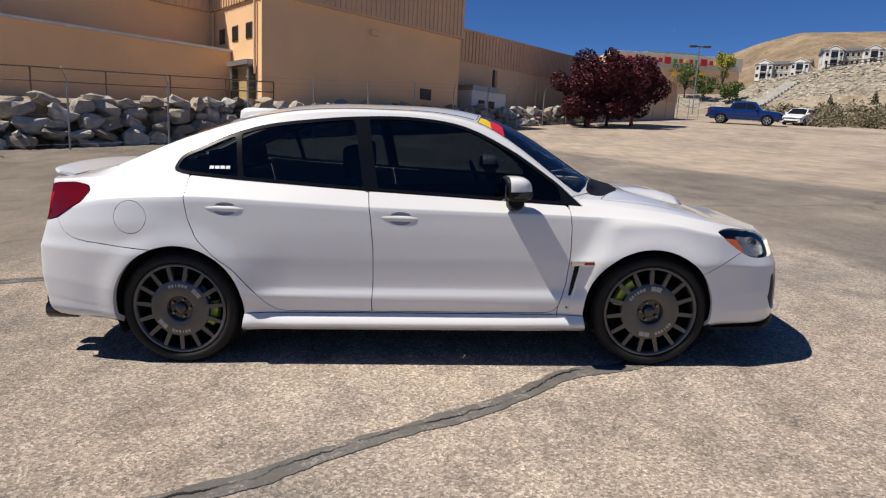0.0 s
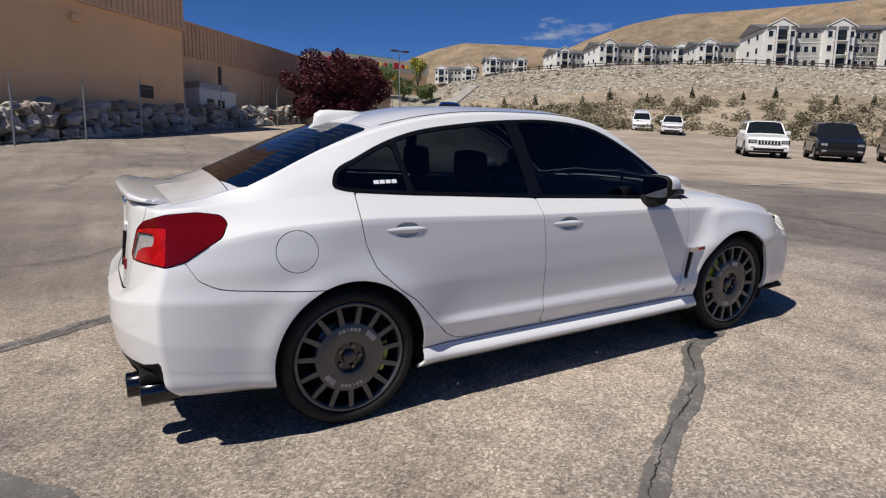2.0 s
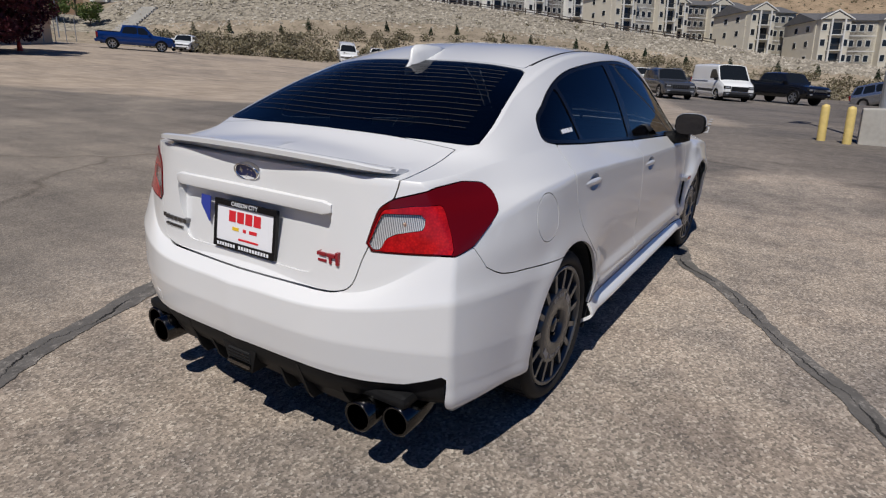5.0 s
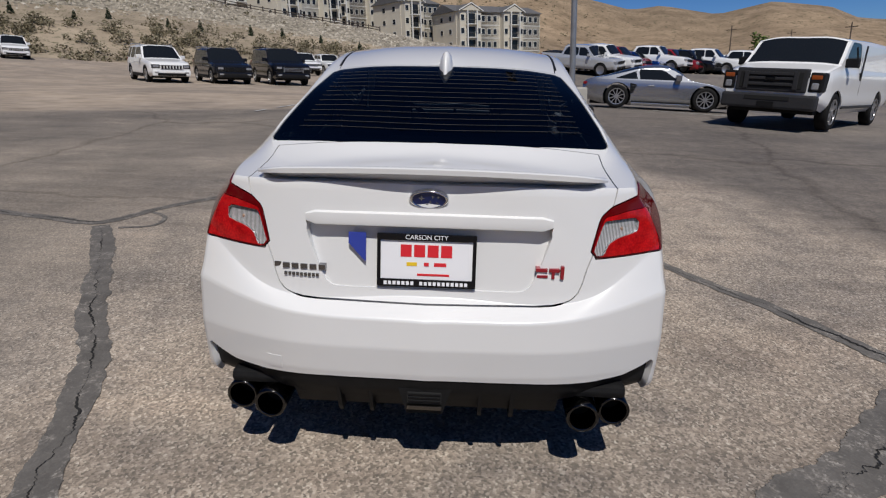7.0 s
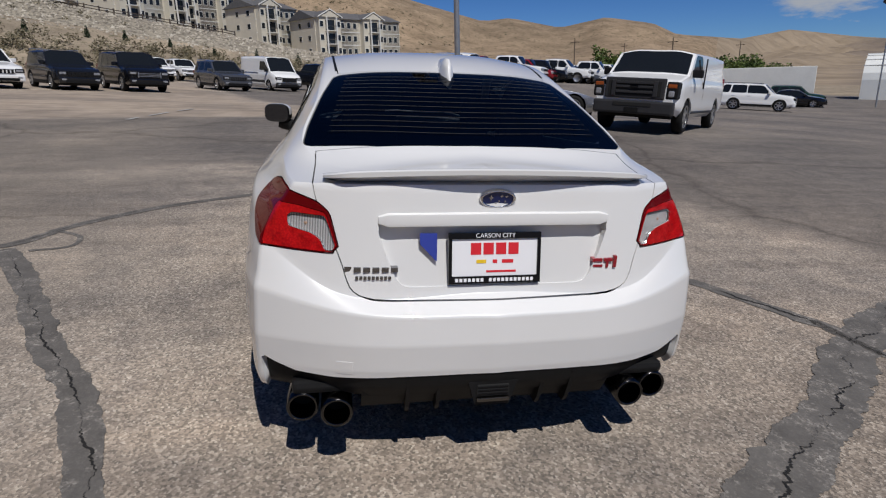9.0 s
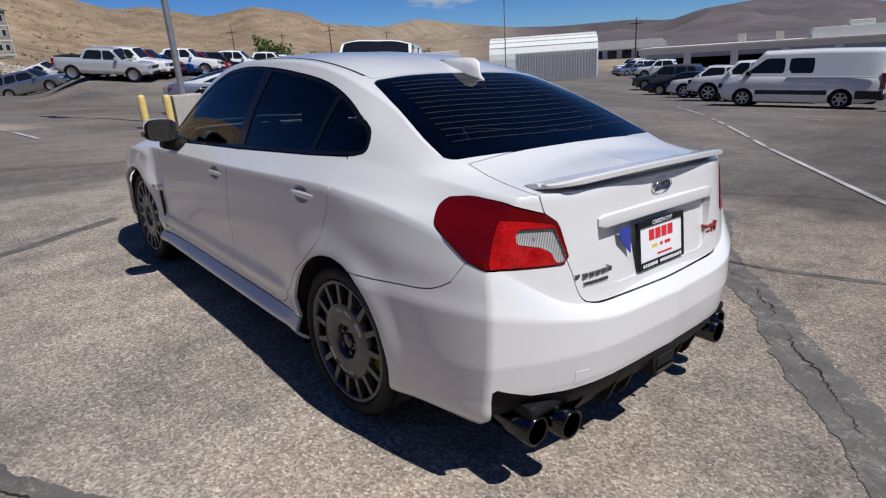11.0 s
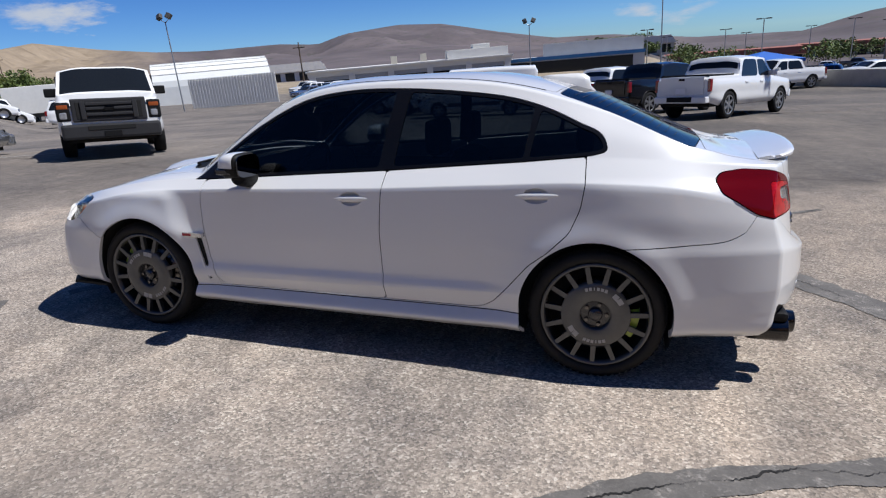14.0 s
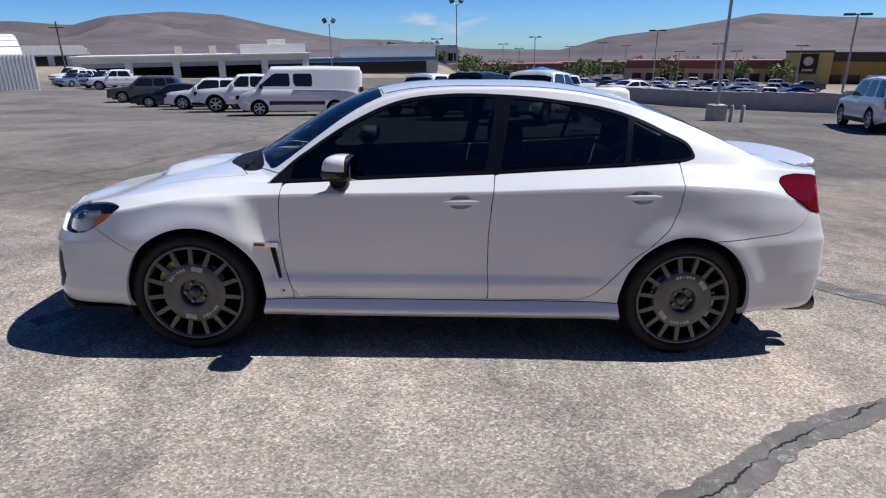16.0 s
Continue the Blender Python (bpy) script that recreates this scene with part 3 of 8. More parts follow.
HANDLES, BOWL = {"door_f": (-.075, .848), "door_r": (-1.03, .895)}, (.066, .037)
for side in (1, -1):
    flip = (lambda q: q) if side == 1 else (lambda q: q.flip())
    door = {}
    for key, nm in (("door_f", "front_door"), ("door_r", "rear_door")):
        hx, hz = HANDLES[key]
        panel = PIECES[key]
        panel = panel.cut(1 - np.hypot((panel.P[:, 0] - hx) / BOWL[0], (panel.P[:, 2] - hz) / BOWL[1]))
        door[key] = sheet_mesh(nm, flip(panel), PAINT, car, .003, seam=False)
    sheet_mesh("front_wing", flip(PIECES["fender"]), PAINT, car, .014)
    sheet_mesh("side_skirt", flip(PIECES["skirt"]), PAINT, car, .014)
    # side glass: three panes in a black frame
    dlo = PIECES["dlo"]
    def pane_field(P, x0, x1):
        lean = (P[:, 2] - 1.0) * 0.16
        return np.maximum(np.maximum(f_dlo(P) + 0.016, P[:, 0] + lean - x1), x0 - P[:, 0] - lean)
    frame_sheet = dlo
    for nm, x0, x1, host in (("front_side_window", -0.205, 0.80, "door_f"), ("rear_side_window", -0.94, -0.285, "door_r"), ("quarter_window", -1.30, -0.97, "door_r")):
        fld = lambda P: pane_field(P, x0, x1)
        sheet_mesh(nm, flip(frame_sheet.cut(fld(frame_sheet.P)).push(-0.004)), TINT, car, 0, "dark tinted glass", seam=False)
        frame_sheet = frame_sheet.cut(-fld(frame_sheet.P))
    sheet_mesh("window_frame", flip(frame_sheet), GLOSS_BLACK, car, .012, "black window frame", seam=False)
    # tail lamp: dark outer lens, bright red hook, clear reversing field
    tail = PIECES["tail"].push(0.004)
    lamp = sheet_mesh("tail_lamp", flip(tail.push(-0.012)), LAMP_BLACK, car, .01, "red tail lamp with a clear field")
    A, Z = corner_a(tail.P), tail.P[:, 2]
    hook = rounded([(1.300, .968), (1.43, .962), (1.556, .946), (1.592, .895), (1.634, .818), (1.45, .820), (1.262, .822), (1.272, .885)], .014)
    clear = rounded([(1.378, .938), (1.558, .934), (1.586, .893), (1.628, .822), (1.572, .822), (1.548, .858), (1.50, .876), (1.386, .892)], .012)
    f1, f2 = (lambda P: inside(corner_a(P), P[:, 2], hook)), (lambda P: inside(corner_a(P), P[:, 2], clear))
    outer = tail.cut(0.001 - f1(tail.P))
    sheet_mesh("outer_lens", flip(outer), RED_DARK, lamp, .006, "deep red lens")
    red = tail.cut(f1(tail.P) + 0.001)
    clear_in = red.cut(f2(red.P) + 0.001)
    sheet_mesh("lamp_reflector", flip(clear_in.push(-0.010)), LAMP_RIBS, lamp, 0, "ribbed silver reflector")
    sheet_mesh("clear_lens", flip(clear_in.push(-0.001)), CLEAR_LENS, lamp, .008, "clear reversing lens").visible_shadow = False
    at = clear_in.P[np.argmin((corner_a(clear_in.P) - 1.46) ** 2 + (clear_in.P[:, 2] - .912) ** 2)]
    bm = bmesh.new()
    bmesh.ops.create_uvsphere(bm, u_segments=14, v_segments=8, radius=.0075)
    part("bulb", bm, BULB, lamp, "amber-tinted bulb", True).location = (at[0] + .012, side * (at[1] - .008), at[2])
    sheet_mesh("red_lens", flip(red.cut(0.001 - f2(red.P)).push(-0.0005)), RED_LENS, lamp, .006, "bright red lens")
    # headlamp
    head = PIECES["head"]
    hl = sheet_mesh("headlamp", flip(head.push(-0.055)), LAMP_BLACK, car, .01, "headlamp with amber corner")
    f_amb = lambda P: np.maximum(P[:, 0] + 0.8 - P[:, 1] - 1.80 + (P[:, 2] - 0.7) * 0.55, P[:, 2] - 0.752)
    inner = head.cut(f_head(head.P) + 0.014)
    sheet_mesh("amber_reflector", flip(inner.cut(f_amb(inner.P)).push(-0.02)), AMBER, hl, .004, "amber side reflector")
    f_bowl = lambda P: np.maximum(np.hypot((P[:, 0] + 0.8 - P[:, 1] - 2.02) / 2.9, P[:, 2] - 0.70) - 0.080, 0.01 - f_amb(P))
    sheet_mesh("reflector", flip(inner.cut(f_bowl(inner.P)).push(-0.035)), REFLECTOR, hl, .004, "chrome reflector")
    bm = bmesh.new()
    bmesh.ops.create_uvsphere(bm, u_segments=20, v_segments=12, radius=0.027)
    part("projector", bm, GLOSS_BLACK, hl, "dark projector lens", True).location = (1.935, side * 0.70, 0.695)
    ob = sheet_mesh("clear_lens", flip(head.push(0.001)), LAMP_GLASS, hl, 0, "clear headlamp lens")
    ob.visible_shadow = False
    # rolled lip of the arches
    for cx in (1.30, -1.315):
        bm = bmesh.new()
        add_lathe(bm, [(0.372, 0.322), (0.372, 0.0)], 40, pose(cx, 0.545, 0.335) @ Matrix.Diagonal((1, 1, 1, 1)), radians(-25), radians(205))
        add_lathe(bm, [(0.372, 0.0), (0.0, 0.0)], 40, pose(cx, 0.545, 0.335), radians(-25), radians(205))
        if side == -1:
            bmesh.ops.transform(bm, matrix=Matrix.Diagonal((1, -1, 1, 1)), verts=bm.verts[:])
        part("wheel_well", bm, UNDER, car, "dark wheel well")


def y_side(x, z):
    """Half width of the body at a place on its side."""
    P = HALF.P
    ok = P[:, 1] > 0.5
    d = (P[:, 0] - x) ** 2 + (P[:, 2] - z) ** 2 + np.where(ok, 0, 9)
    return float(P[np.argmin(d), 1])


def y_on(x, z):
    """Half width of the body, levelled from its nearest points."""
    P = HALF.P
    d = (P[:, 0] - x) ** 2 + (P[:, 2] - z) ** 2 + np.where(P[:, 1] > 0.5, 0, 9)
    k = np.argsort(d)[:9]
    q = np.c_[np.ones(9), P[k, 0] - x, P[k, 2] - z]
    return float(np.linalg.lstsq(q, P[k, 1], rcond=None)[0][0])


def x_tail(y, z):
    P = HALF.P
    d = (P[:, 1] - abs(y)) ** 2 + (P[:, 2] - z) ** 2 + np.where(P[:, 0] < -1.9, 0, 9)
    return float(P[np.argmin(d), 0])


# the hollow behind each door handle
for hx, hz in HANDLES.values():
    rim_y = [y_on(hx + BOWL[0] * math.cos(2 * math.pi * k / 32), hz + BOWL[1] * math.sin(2 * math.pi * k / 32)) for k in range(32)]
    flat_y = sum(rim_y) / 32
    for sd in (1, -1):
        bm = bmesh.new()
        rings = []
        for f, sunk in ((1.0, .0), (.95, .006), (.86, .013), (.70, .020), (.45, .024), (.2, .026)):
            rings.append([bm.verts.new((hx + f * BOWL[0] * math.cos(2 * math.pi * k / 32), sd * (flat_y + (rim_y[k] - flat_y) * f - sunk), hz + f * BOWL[1] * math.sin(2 * math.pi * k / 32))) for k in range(32)])
        for r0, r1 in zip(rings[:-1], rings[1:]):
            for k in range(32):
                bm.faces.new((r0[k - 1], r0[k], r1[k], r1[k - 1]))
        bm.faces.new(rings[-1])
        bmesh.ops.recalc_face_normals(bm, faces=bm.faces[:])
        bm.faces.ensure_lookup_table()
        if sum(f.normal.y * sd for f in bm.faces) < 0:
            bmesh.ops.reverse_faces(bm, faces=bm.faces[:])
        part("handle_bowl", bm, PAINT, car, "", True)

# black mouldings along the sides of the roof
edge_f = plan(loop((.42, -.1), (.40, .25), (.345, .509), (-.25, .539), (-.8, .529), (-1.03, .519), (-1.06, .3), (-1.08, -.1)), 1.2)
strip = HALF.cut(.48 - HALF.P[:, 1])
for bound in (lambda P: edge_f(P) - .0055, lambda P: -.0055 - edge_f(P), lambda P: P[:, 0] - .33, lambda P: -1.02 - P[:, 0], lambda P: 1.2 - P[:, 2]):
    strip = strip.cut(bound(strip.P))
strip = strip.push(.0012)
for q in (strip, strip.flip()):
    sheet_mesh("roof_moulding", q, BLACK_PLASTIC, car, .004, "black roof moulding", seam=False)

# underside and cabin
part("floor_pan", box((-1.62, -.68, .19), (1.9, .68, .24)), UNDER, car)
part("rear_panel", box((-2.10, -.64, .32), (-1.6, .64, .62)), UNDER, car)
part("parcel_shelf", box((-1.74, -.60, 1.03), (-1.18, .60, 1.06), .01), CABIN, car)
part("dashboard", box((.62, -.70, .60), (1.08, .70, .94), .06), CABIN, car)
for sd in (1, -1):
    part("door_trim", box((-1.5, min(sd * .70, sd * .745), .25), (.95, max(sd * .70, sd * .745), .86), .01), CABIN, car)
bm = bmesh.new()
add_box(bm, (-.10, -.24, .30), (.45, .24, .50), None, .07)
add_box(bm, (-.26, -.24, .42), (-.08, .24, 1.02), pose(0, 0, 0, 0, -9, 0), .07)
add_box(bm, (-.37, -.13, 1.02), (-.27, .13, 1.22), None, .045)
front_seat = part("front_seat", bm, CABIN, car, "dark cloth front seat")
front_seat.location = (-.08, .36, 0)
other = new("front_seat", front_seat.data)
other.parent, other.location = car, (-.08, -.36, 0)
bm = bmesh.new()
add_box(bm, (-.95, -.62, .32), (-.45, .62, .52), None, .07)
add_box(bm, (-1.2, -.62, .48), (-.98, .62, 1.05), pose(0, 0, 0, 0, -8, 0), .07)
for y in (-.36, .36):
    add_box(bm, (-1.26, y - .12, 1.04), (-1.17, y + .12, 1.19), None, .04)
part("rear_seat", bm, CABIN, car, "dark cloth rear bench")
bm = bmesh.new()
for k in range(28):
    a, b = 2 * math.pi * k / 28, 2 * math.pi * (k + 1) / 28
    add_tube(bm, (.0, .18 * math.cos(a), .18 * math.sin(a)), (.0, .18 * math.cos(b), .18 * math.sin(b)), .016, None, 8)
add_box(bm, (-.01, -.17, -.02), (.02, .17, .03))
add_tube(bm, (0, 0, 0), (.25, 0, -.08), .03)
wheel_s = part("steering_wheel", bm, GLOSS_BLACK, car)
wheel_s.matrix_basis = pose(.42, .36, .90, 0, -22, 0)
bm = box((-.012, -.12, -.03), (.012, .12, .035), .01)
add_tube(bm, (0, 0, .03), (.05, 0, .09), .008)
part("inner_mirror", bm, GLOSS_BLACK, car).matrix_basis = pose(.36, 0, 1.30)


def wheel(x, side):
    """A tyre on a flat-faced rim with fifteen slots round its edge."""
    w = empty("wheel")
    w.parent = car
    w.matrix_basis = pose(x, 0, 0.325) if side == 1 else pose(x, 0, 0.325, 0, 0, 180)
    w.rotation_euler[1] = 0.25 * x
    bm = bmesh.new()
    tyre = [(.262, .845), (.268, .868), (.285, .874), (.300, .872), (.313, .862), (.321, .848), (.3245, .825), (.325, .79), (.3245, .755), (.325, .72), (.3245, .69), (.321, .668), (.30, .65), (.262, .66)]
    add_lathe(bm, tyre, 72)
    t = part("tyre", bm, RUBBER, w, "black low-profile tyre", True)
    bm = bmesh.new()
    for k in range(60):
        for y in (.70, .745, .79, .83):
            add_box(bm, (-.011, y - .017, .3235), (.011, y + .017, .3268), pose(0, 0, 0, 0, 6 * k + (3 if y in (.745, .83) else 0), 0))
    part("tread", bm, RUBBER, t)
    bm = bmesh.new()
    add_lathe(bm, [(.240, .845), (.243, .862), (.250, .868), (.258, .868), (.263, .860), (.263, .70), (.245, .68)], 72)
    add_lathe(bm, [(.070, .835), (.072, .862), (.078, .866), (.157, .864), (.164, .859), (.165, .835)], 72)
    part("rim", bm, RIM, w, "anthracite alloy rim", True)
    for k in range(15):
        bm = bmesh.new()
        add_prism(bm, [(.160, -.0125), (.246, -.0105), (.246, .0105), (.160, .0125)], .838, .862)
        sp = part("spoke", bm, RIM, w)
        sp.rotation_euler[1] = 2 * math.pi * (k + .5) / 15
    bm = bmesh.new()
    add_lathe(bm, [(.245, .70), (.24, .845)], 60)
    add_lathe(bm, [(.245, .70), (.0, .70)], 60)
    part("barrel", bm, UNDER, w, "", True)
    bm = bmesh.new()
    add_lathe(bm, [(.17, .765), (.17, .785), (.06, .785)], 48)
    part("brake_disc", bm, STEEL, w, "steel brake disc", True)
    bm = bmesh.new()
    add_lathe(bm, [(.125, .79), (.13, .825), (.20, .825), (.205, .79)], 12, None, radians(28 if x > 0 else 150), radians(78 if x > 0 else 195))
    cal = part("brake_caliper", bm, CALIPER, w, "yellow-green brake caliper")
    bm = bmesh.new()
    add_lathe(bm, [(.0, .838), (.074, .838)], 40)
    add_lathe(bm, [(.0, .858), (.028, .857), (.033, .850), (.034, .838)], 40)
    part("hub", bm, LAMP_BLACK, w, "dark hub cap", True)
    for k in range(5):
        bm = bmesh.new()
        a = 2 * math.pi * (k + .25) / 5
        add_lathe(bm, [(.0, .852), (.009, .851), (.010, .838)], 8, Matrix.Translation((.052 * math.cos(a), 0, .052 * math.sin(a))))
        part("wheel_nut", bm, STEEL, w)
    for base in (0, math.pi):
        for k, wd in enumerate((.030, .026, 0, .014, .014, .013, .005, .014, .014)):
            if wd:
                a = base - 0.62 + (0.225 * k if k < 2 else 0.20 + 0.137 * k)
                bm = box((-wd / 2, .8638, -.008 if k > 2 else -.013), (wd / 2, .8658, .008 if k > 2 else .013), 0, pose(0, 0, 0, 0, math.degrees(a), 0) @ pose(0, 0, -.135))
                part("letter_bar", bm, PAINT_GREY, w)
    return w


CALIPER = material("caliper_paint", (0.45, 0.55, 0.05), 0.35, 0, 0.5)
for x in (1.325, -1.325):
    for sd in (1, -1):
        wheel(x, sd)

def shape_text(words, size, depth, mat, parent, m, name="lettering"):
    """Words in the built-in font, as a mesh."""
    cu = bpy.data.curves.new(name, "FONT")
    cu.body, cu.size, cu.extrude, cu.align_x, cu.align_y = words, size, depth, "CENTER", "CENTER"
    tmp = bpy.data.objects.new(name, cu)
    scene.collection.objects.link(tmp)
    me = bpy.data.meshes.new_from_object(tmp.evaluated_get(bpy.context.evaluated_depsgraph_get()))
    bpy.data.objects.remove(tmp)
    me.materials.clear()
    me.materials.append(mat)
    ob = new(name, me)
    ob.parent, ob.matrix_basis = parent, m
    return ob


WHITE_FILM = material("white_film", (0.78, 0.78, 0.8), 0.35)
BLUE_BADGE = material("blue_enamel", (0.008, 0.016, 0.09), 0.35, 0.0, 0.3)
BLUE_FILM = material("blue_film", (0.03, 0.05, 0.30), 0.4)
RED_FILM = material("red_film", (0.62, 0.02, 0.03), 0.4)
RED_PLASTIC = material("red_badge", (0.30, 0.01, 0.02), 0.25, 0.2, 0.5)
YELLOW_FILM = material("yellow_film", (0.75, 0.50, 0.02), 0.4)
MIRROR = material("dimmed_mirror", (0.10, 0.105, 0.12), 0.02, 1.0)
DARK_CHROME = material("dark_chrome", (0.22, 0.22, 0.23), 0.18, 1.0)

# spoiler on the boot's edge
bm = bmesh.new()
rows = []
for k in range(81):
    f = -1 + 2 * k / 80
    y = 0.575 * f
    e = max(0.0, abs(f) - 0.80) / 0.20
    back = -2.200 + 0.055 * f * f + 0.05 * e ** 3
    top = 1.103 - 0.024 * f * f - 0.014 * e ** 2
    front = -2.015 + 0.02 * f * f
    deck = 1.052 - 0.012 * f * f
    prof = [(front, deck + .010), (front - .05, deck + .022), ((front + back) / 2 - .02, top - .013), (back + .03, top - .002), (back + .012, top), (back + .003, top - .004), (back + .004, top - .020 * (1 - .4 * e)), (back + .050, top - .042 * (1 - .5 * e)), (back + .066, deck - .002), (front - .03, deck - .010)]
    rows.append([bm.verts.new((px, y, pz)) for px, pz in prof])
for a, b in zip(rows[:-1], rows[1:]):
    for i in range(len(a)):
        j = (i + 1) % len(a)
        bm.faces.new((a[i], b[i], b[j], a[j]))
bm.faces.new(rows[0][::-1]), bm.faces.new(rows[-1])
bmesh.ops.recalc_face_normals(bm, faces=bm.faces[:])
spoiler = part("boot_spoiler", bm, PAINT, car, "white lip spoiler", True)
spoiler.data.set_sharp_from_angle(angle=radians(38))

# garnish bar, badge, plate and lettering on the boot lid
xb = -2.205
bm = bmesh.new()
g0, g1 = x_tail(0, .93), x_tail(.36, .93)
rows = []
for k in range(25):
    f = -1 + 2 * k / 24
    e = max(0.0, abs(f) - .95) / .05
    xg = g0 + (g1 - g0) * f * f
    h = .023 * (1 - .45 * e * e)
    rows.append([bm.verts.new((xg + dx * (1 - .8 * e * e), .400 * f, .929 + dz * h)) for dx, dz in ((.03, 1.05), (.001, 1.0), (-.006, .8), (-.011, -.5), (-.009, -.9), (.0, -1), (.03, -1))])
for a, b in zip(rows[:-1], rows[1:]):
    for i in range(6):
        bm.faces.new((a[i], a[i + 1], b[i + 1], b[i]))
bm.faces.new(rows[0][::-1]), bm.faces.new(rows[-1])
bmesh.ops.recalc_face_normals(bm, faces=bm.faces[:])
part("garnish_bar", bm, PAINT, boot, "white garnish bar", True).data.set_sharp_from_angle(angle=radians(40))
badge = empty("badge")
badge.parent = boot
badge.matrix_basis = pose(x_tail(0, 1.0) + .004, 0, 1.000, 0, -12, 0)
oval = Matrix.Diagonal((1, .062, .031, 1))
bm = bmesh.new()
ring = [(.86, -.012), (.90, -.017), (1.0, -.015), (1.03, -.008), (1.03, .03)]
lathe_back = Matrix(((0, 1, 0, 0), (1, 0, 0, 0), (0, 0, 1, 0), (0, 0, 0, 1)))
add_lathe(bm, ring, 48, oval @ lathe_back)
part("badge_ring", bm, CHROME, badge, "chrome badge rim", True)
bm = bmesh.new()
add_lathe(bm, [(.0, -.011), (.9, -.011)], 48, oval @ lathe_back)
part("badge_field", bm, BLUE_BADGE, badge, "dark blue enamel")
for sy, sz, r in ((.024, .004, .011), (-.012, .010, .006), (-.030, .008, .006), (-.004, -.008, .006), (-.026, -.011, .006), (.006, -.017, .005)):
    bm = bmesh.new()
    for q in range(2):
        w = pose(0, sy, sz, 90 * q)
        v = [bm.verts.new(w @ Vector(p)) for p in ((-.0125, -r, 0), (-.0125, 0, r * .28), (-.0125, r, 0), (-.0125, 0, -r * .28))]
        bm.faces.new(v)
    part("badge_mark", bm, CHROME, badge)

plate = empty("number_plate")
plate.parent = boot
lean = math.degrees(math.atan2(x_tail(0, .88) - x_tail(0, .72), .16))
plate.matrix_basis = pose(x_tail(0, .797) + .002, 0.004, .797, 0, lean, 0)
bm = bmesh.new()
for lo, hi in (((-.010, -.162, .066), (.006, .162, .088)), ((-.010, -.162, -.088), (.006, .162, -.062)), ((-.010, -.162, -.062), (.006, -.150, .066)), ((-.010, .150, -.062), (.006, .162, .066))):
    add_box(bm, lo, hi, None, .002)
part("plate_frame", bm, GLOSS_BLACK, plate, "black plate frame")
part("plate_sheet", box((-.004, -.152, -.076), (.002, .152, .076)), WHITE_FILM, plate, "white dealer plate")
face = Matrix(((0, 0, -1, 0), (-1, 0, 0, 0), (0, 1, 0, 0), (0, 0, 0, 1)))
shape_text("CARSON CITY", .0215, .0006, WHITE_FILM, plate, Matrix.Translation((-.0105, 0, .077)) @ face)
y = .085
for k in range(4):
    bm = box((-.0052, y - .036, .012), (-.0038, y, .052))
    part("red_bar", bm, RED_FILM, plate, "red printed bar")
    y -= .044
for cy, w, mt in ((.048, .034, YELLOW_FILM), (.0, .016, RED_FILM), (-.045, .040, RED_FILM)):
    part("small_bar", box((-.0052, cy - w / 2, -.018), (-.0038, cy + w / 2, -.006)), mt, plate)
part("small_bar", box((-.0052, -.075, -.050), (-.0038, .03, -.043)), RED_FILM, plate)
for k in range(19):
    if k != 7:
        yy = .139 - .0147 * k
        part("frame_bar", box((-.0108, yy - .010, -.081), (-.0096, yy, -.069)), WHITE_FILM, plate)
bm = prism([(.0, .045), (.058, .045), (.058, -.050), (.052, -.047), (.0, .008)], 0, .003, Matrix(((0, 1, 0, 0), (-1, 0, 0, 0), (0, 0, 1, 0), (0, 0, 0, 1))))
ob = part("state_sticker", bm, BLUE_FILM, boot, "blue state-shaped sticker")
ob.matrix_basis = pose(x_tail(.262, .838) + .009, .262, .838, 0, lean, -3)
for row, (z, n, w, gap, h) in enumerate(((.765, 6, .023, .0305, .016), (.738, 9, .010, .0135, .010))):
    for k in range(n):
        yy = .512 - gap * k - (.035 if row else 0)
        xx = x_tail(yy - w / 2, z)
        part("letter_bar", box((xx - .005, yy - w, z - h / 2), (xx + .03, yy, z + h / 2), .001), DARK_CHROME, boot, "dark chrome letter bar")
for k, (dy, w, z0, z1) in enumerate(((0, .038, .775, .787), (.004, .036, .755, .764), (.043, .034, .775, .787), (.052, .010, .752, .775), (.080, .012, .752, .796))):
    yy = -.352 - dy
    xx = x_tail(.40, .77)
    part("badge_bar", box((xx - .005, yy - w, z0), (xx + .03, yy, z1), .0015), RED_PLASTIC, boot, "red badge bar")

PIPE = material("black_chrome", (0.07, 0.068, 0.066), 0.14, 1.0)
# diffuser fins, fog lamp and four tail pipes
for y in (-.30, -.19, .19, .30):
    part("diffuser_fin", prism([(-2.262, .385), (-2.05, .36), (-2.05, .215), (-2.195, .222), (-2.215, .25)], y - .007, y + .007), BLACK_PLASTIC, car)
part("diffuser_tray", prism([(-2.225, .36), (-2.205, .30), (-2.165, .235), (-1.75, .215), (-1.75, .26), (-2.1, .36)], -.46, .46), BLACK_PLASTIC, car, "black under tray")
fog = part("rear_fog_lamp", prism([(-.090, .362), (.090, .362), (.062, .268), (-.062, .268)], 0, .10, Matrix(((0, 1, 0, -2.262), (1, 0, 0, 0), (0, 0, 1, 0), (0, 0, 0, 1)))), BLACK_PLASTIC, car, "black rear fog lamp housing")
part("fog_recess", box((-2.266, -.058, .306), (-2.258, .058, .350), .003), UNDER, fog)
for k in range(3):
    part("mesh_bar", box((-2.269, -.055, .314 + .013 * k), (-2.264, .055, .317 + .013 * k)), GLOSS_BLACK, fog)
part("fog_lens", box((-2.274, -.060, .286), (-2.258, .060, .302), .004), STEEL, fog, "grey fog lens")
tow = PIECES["bumper_r"]
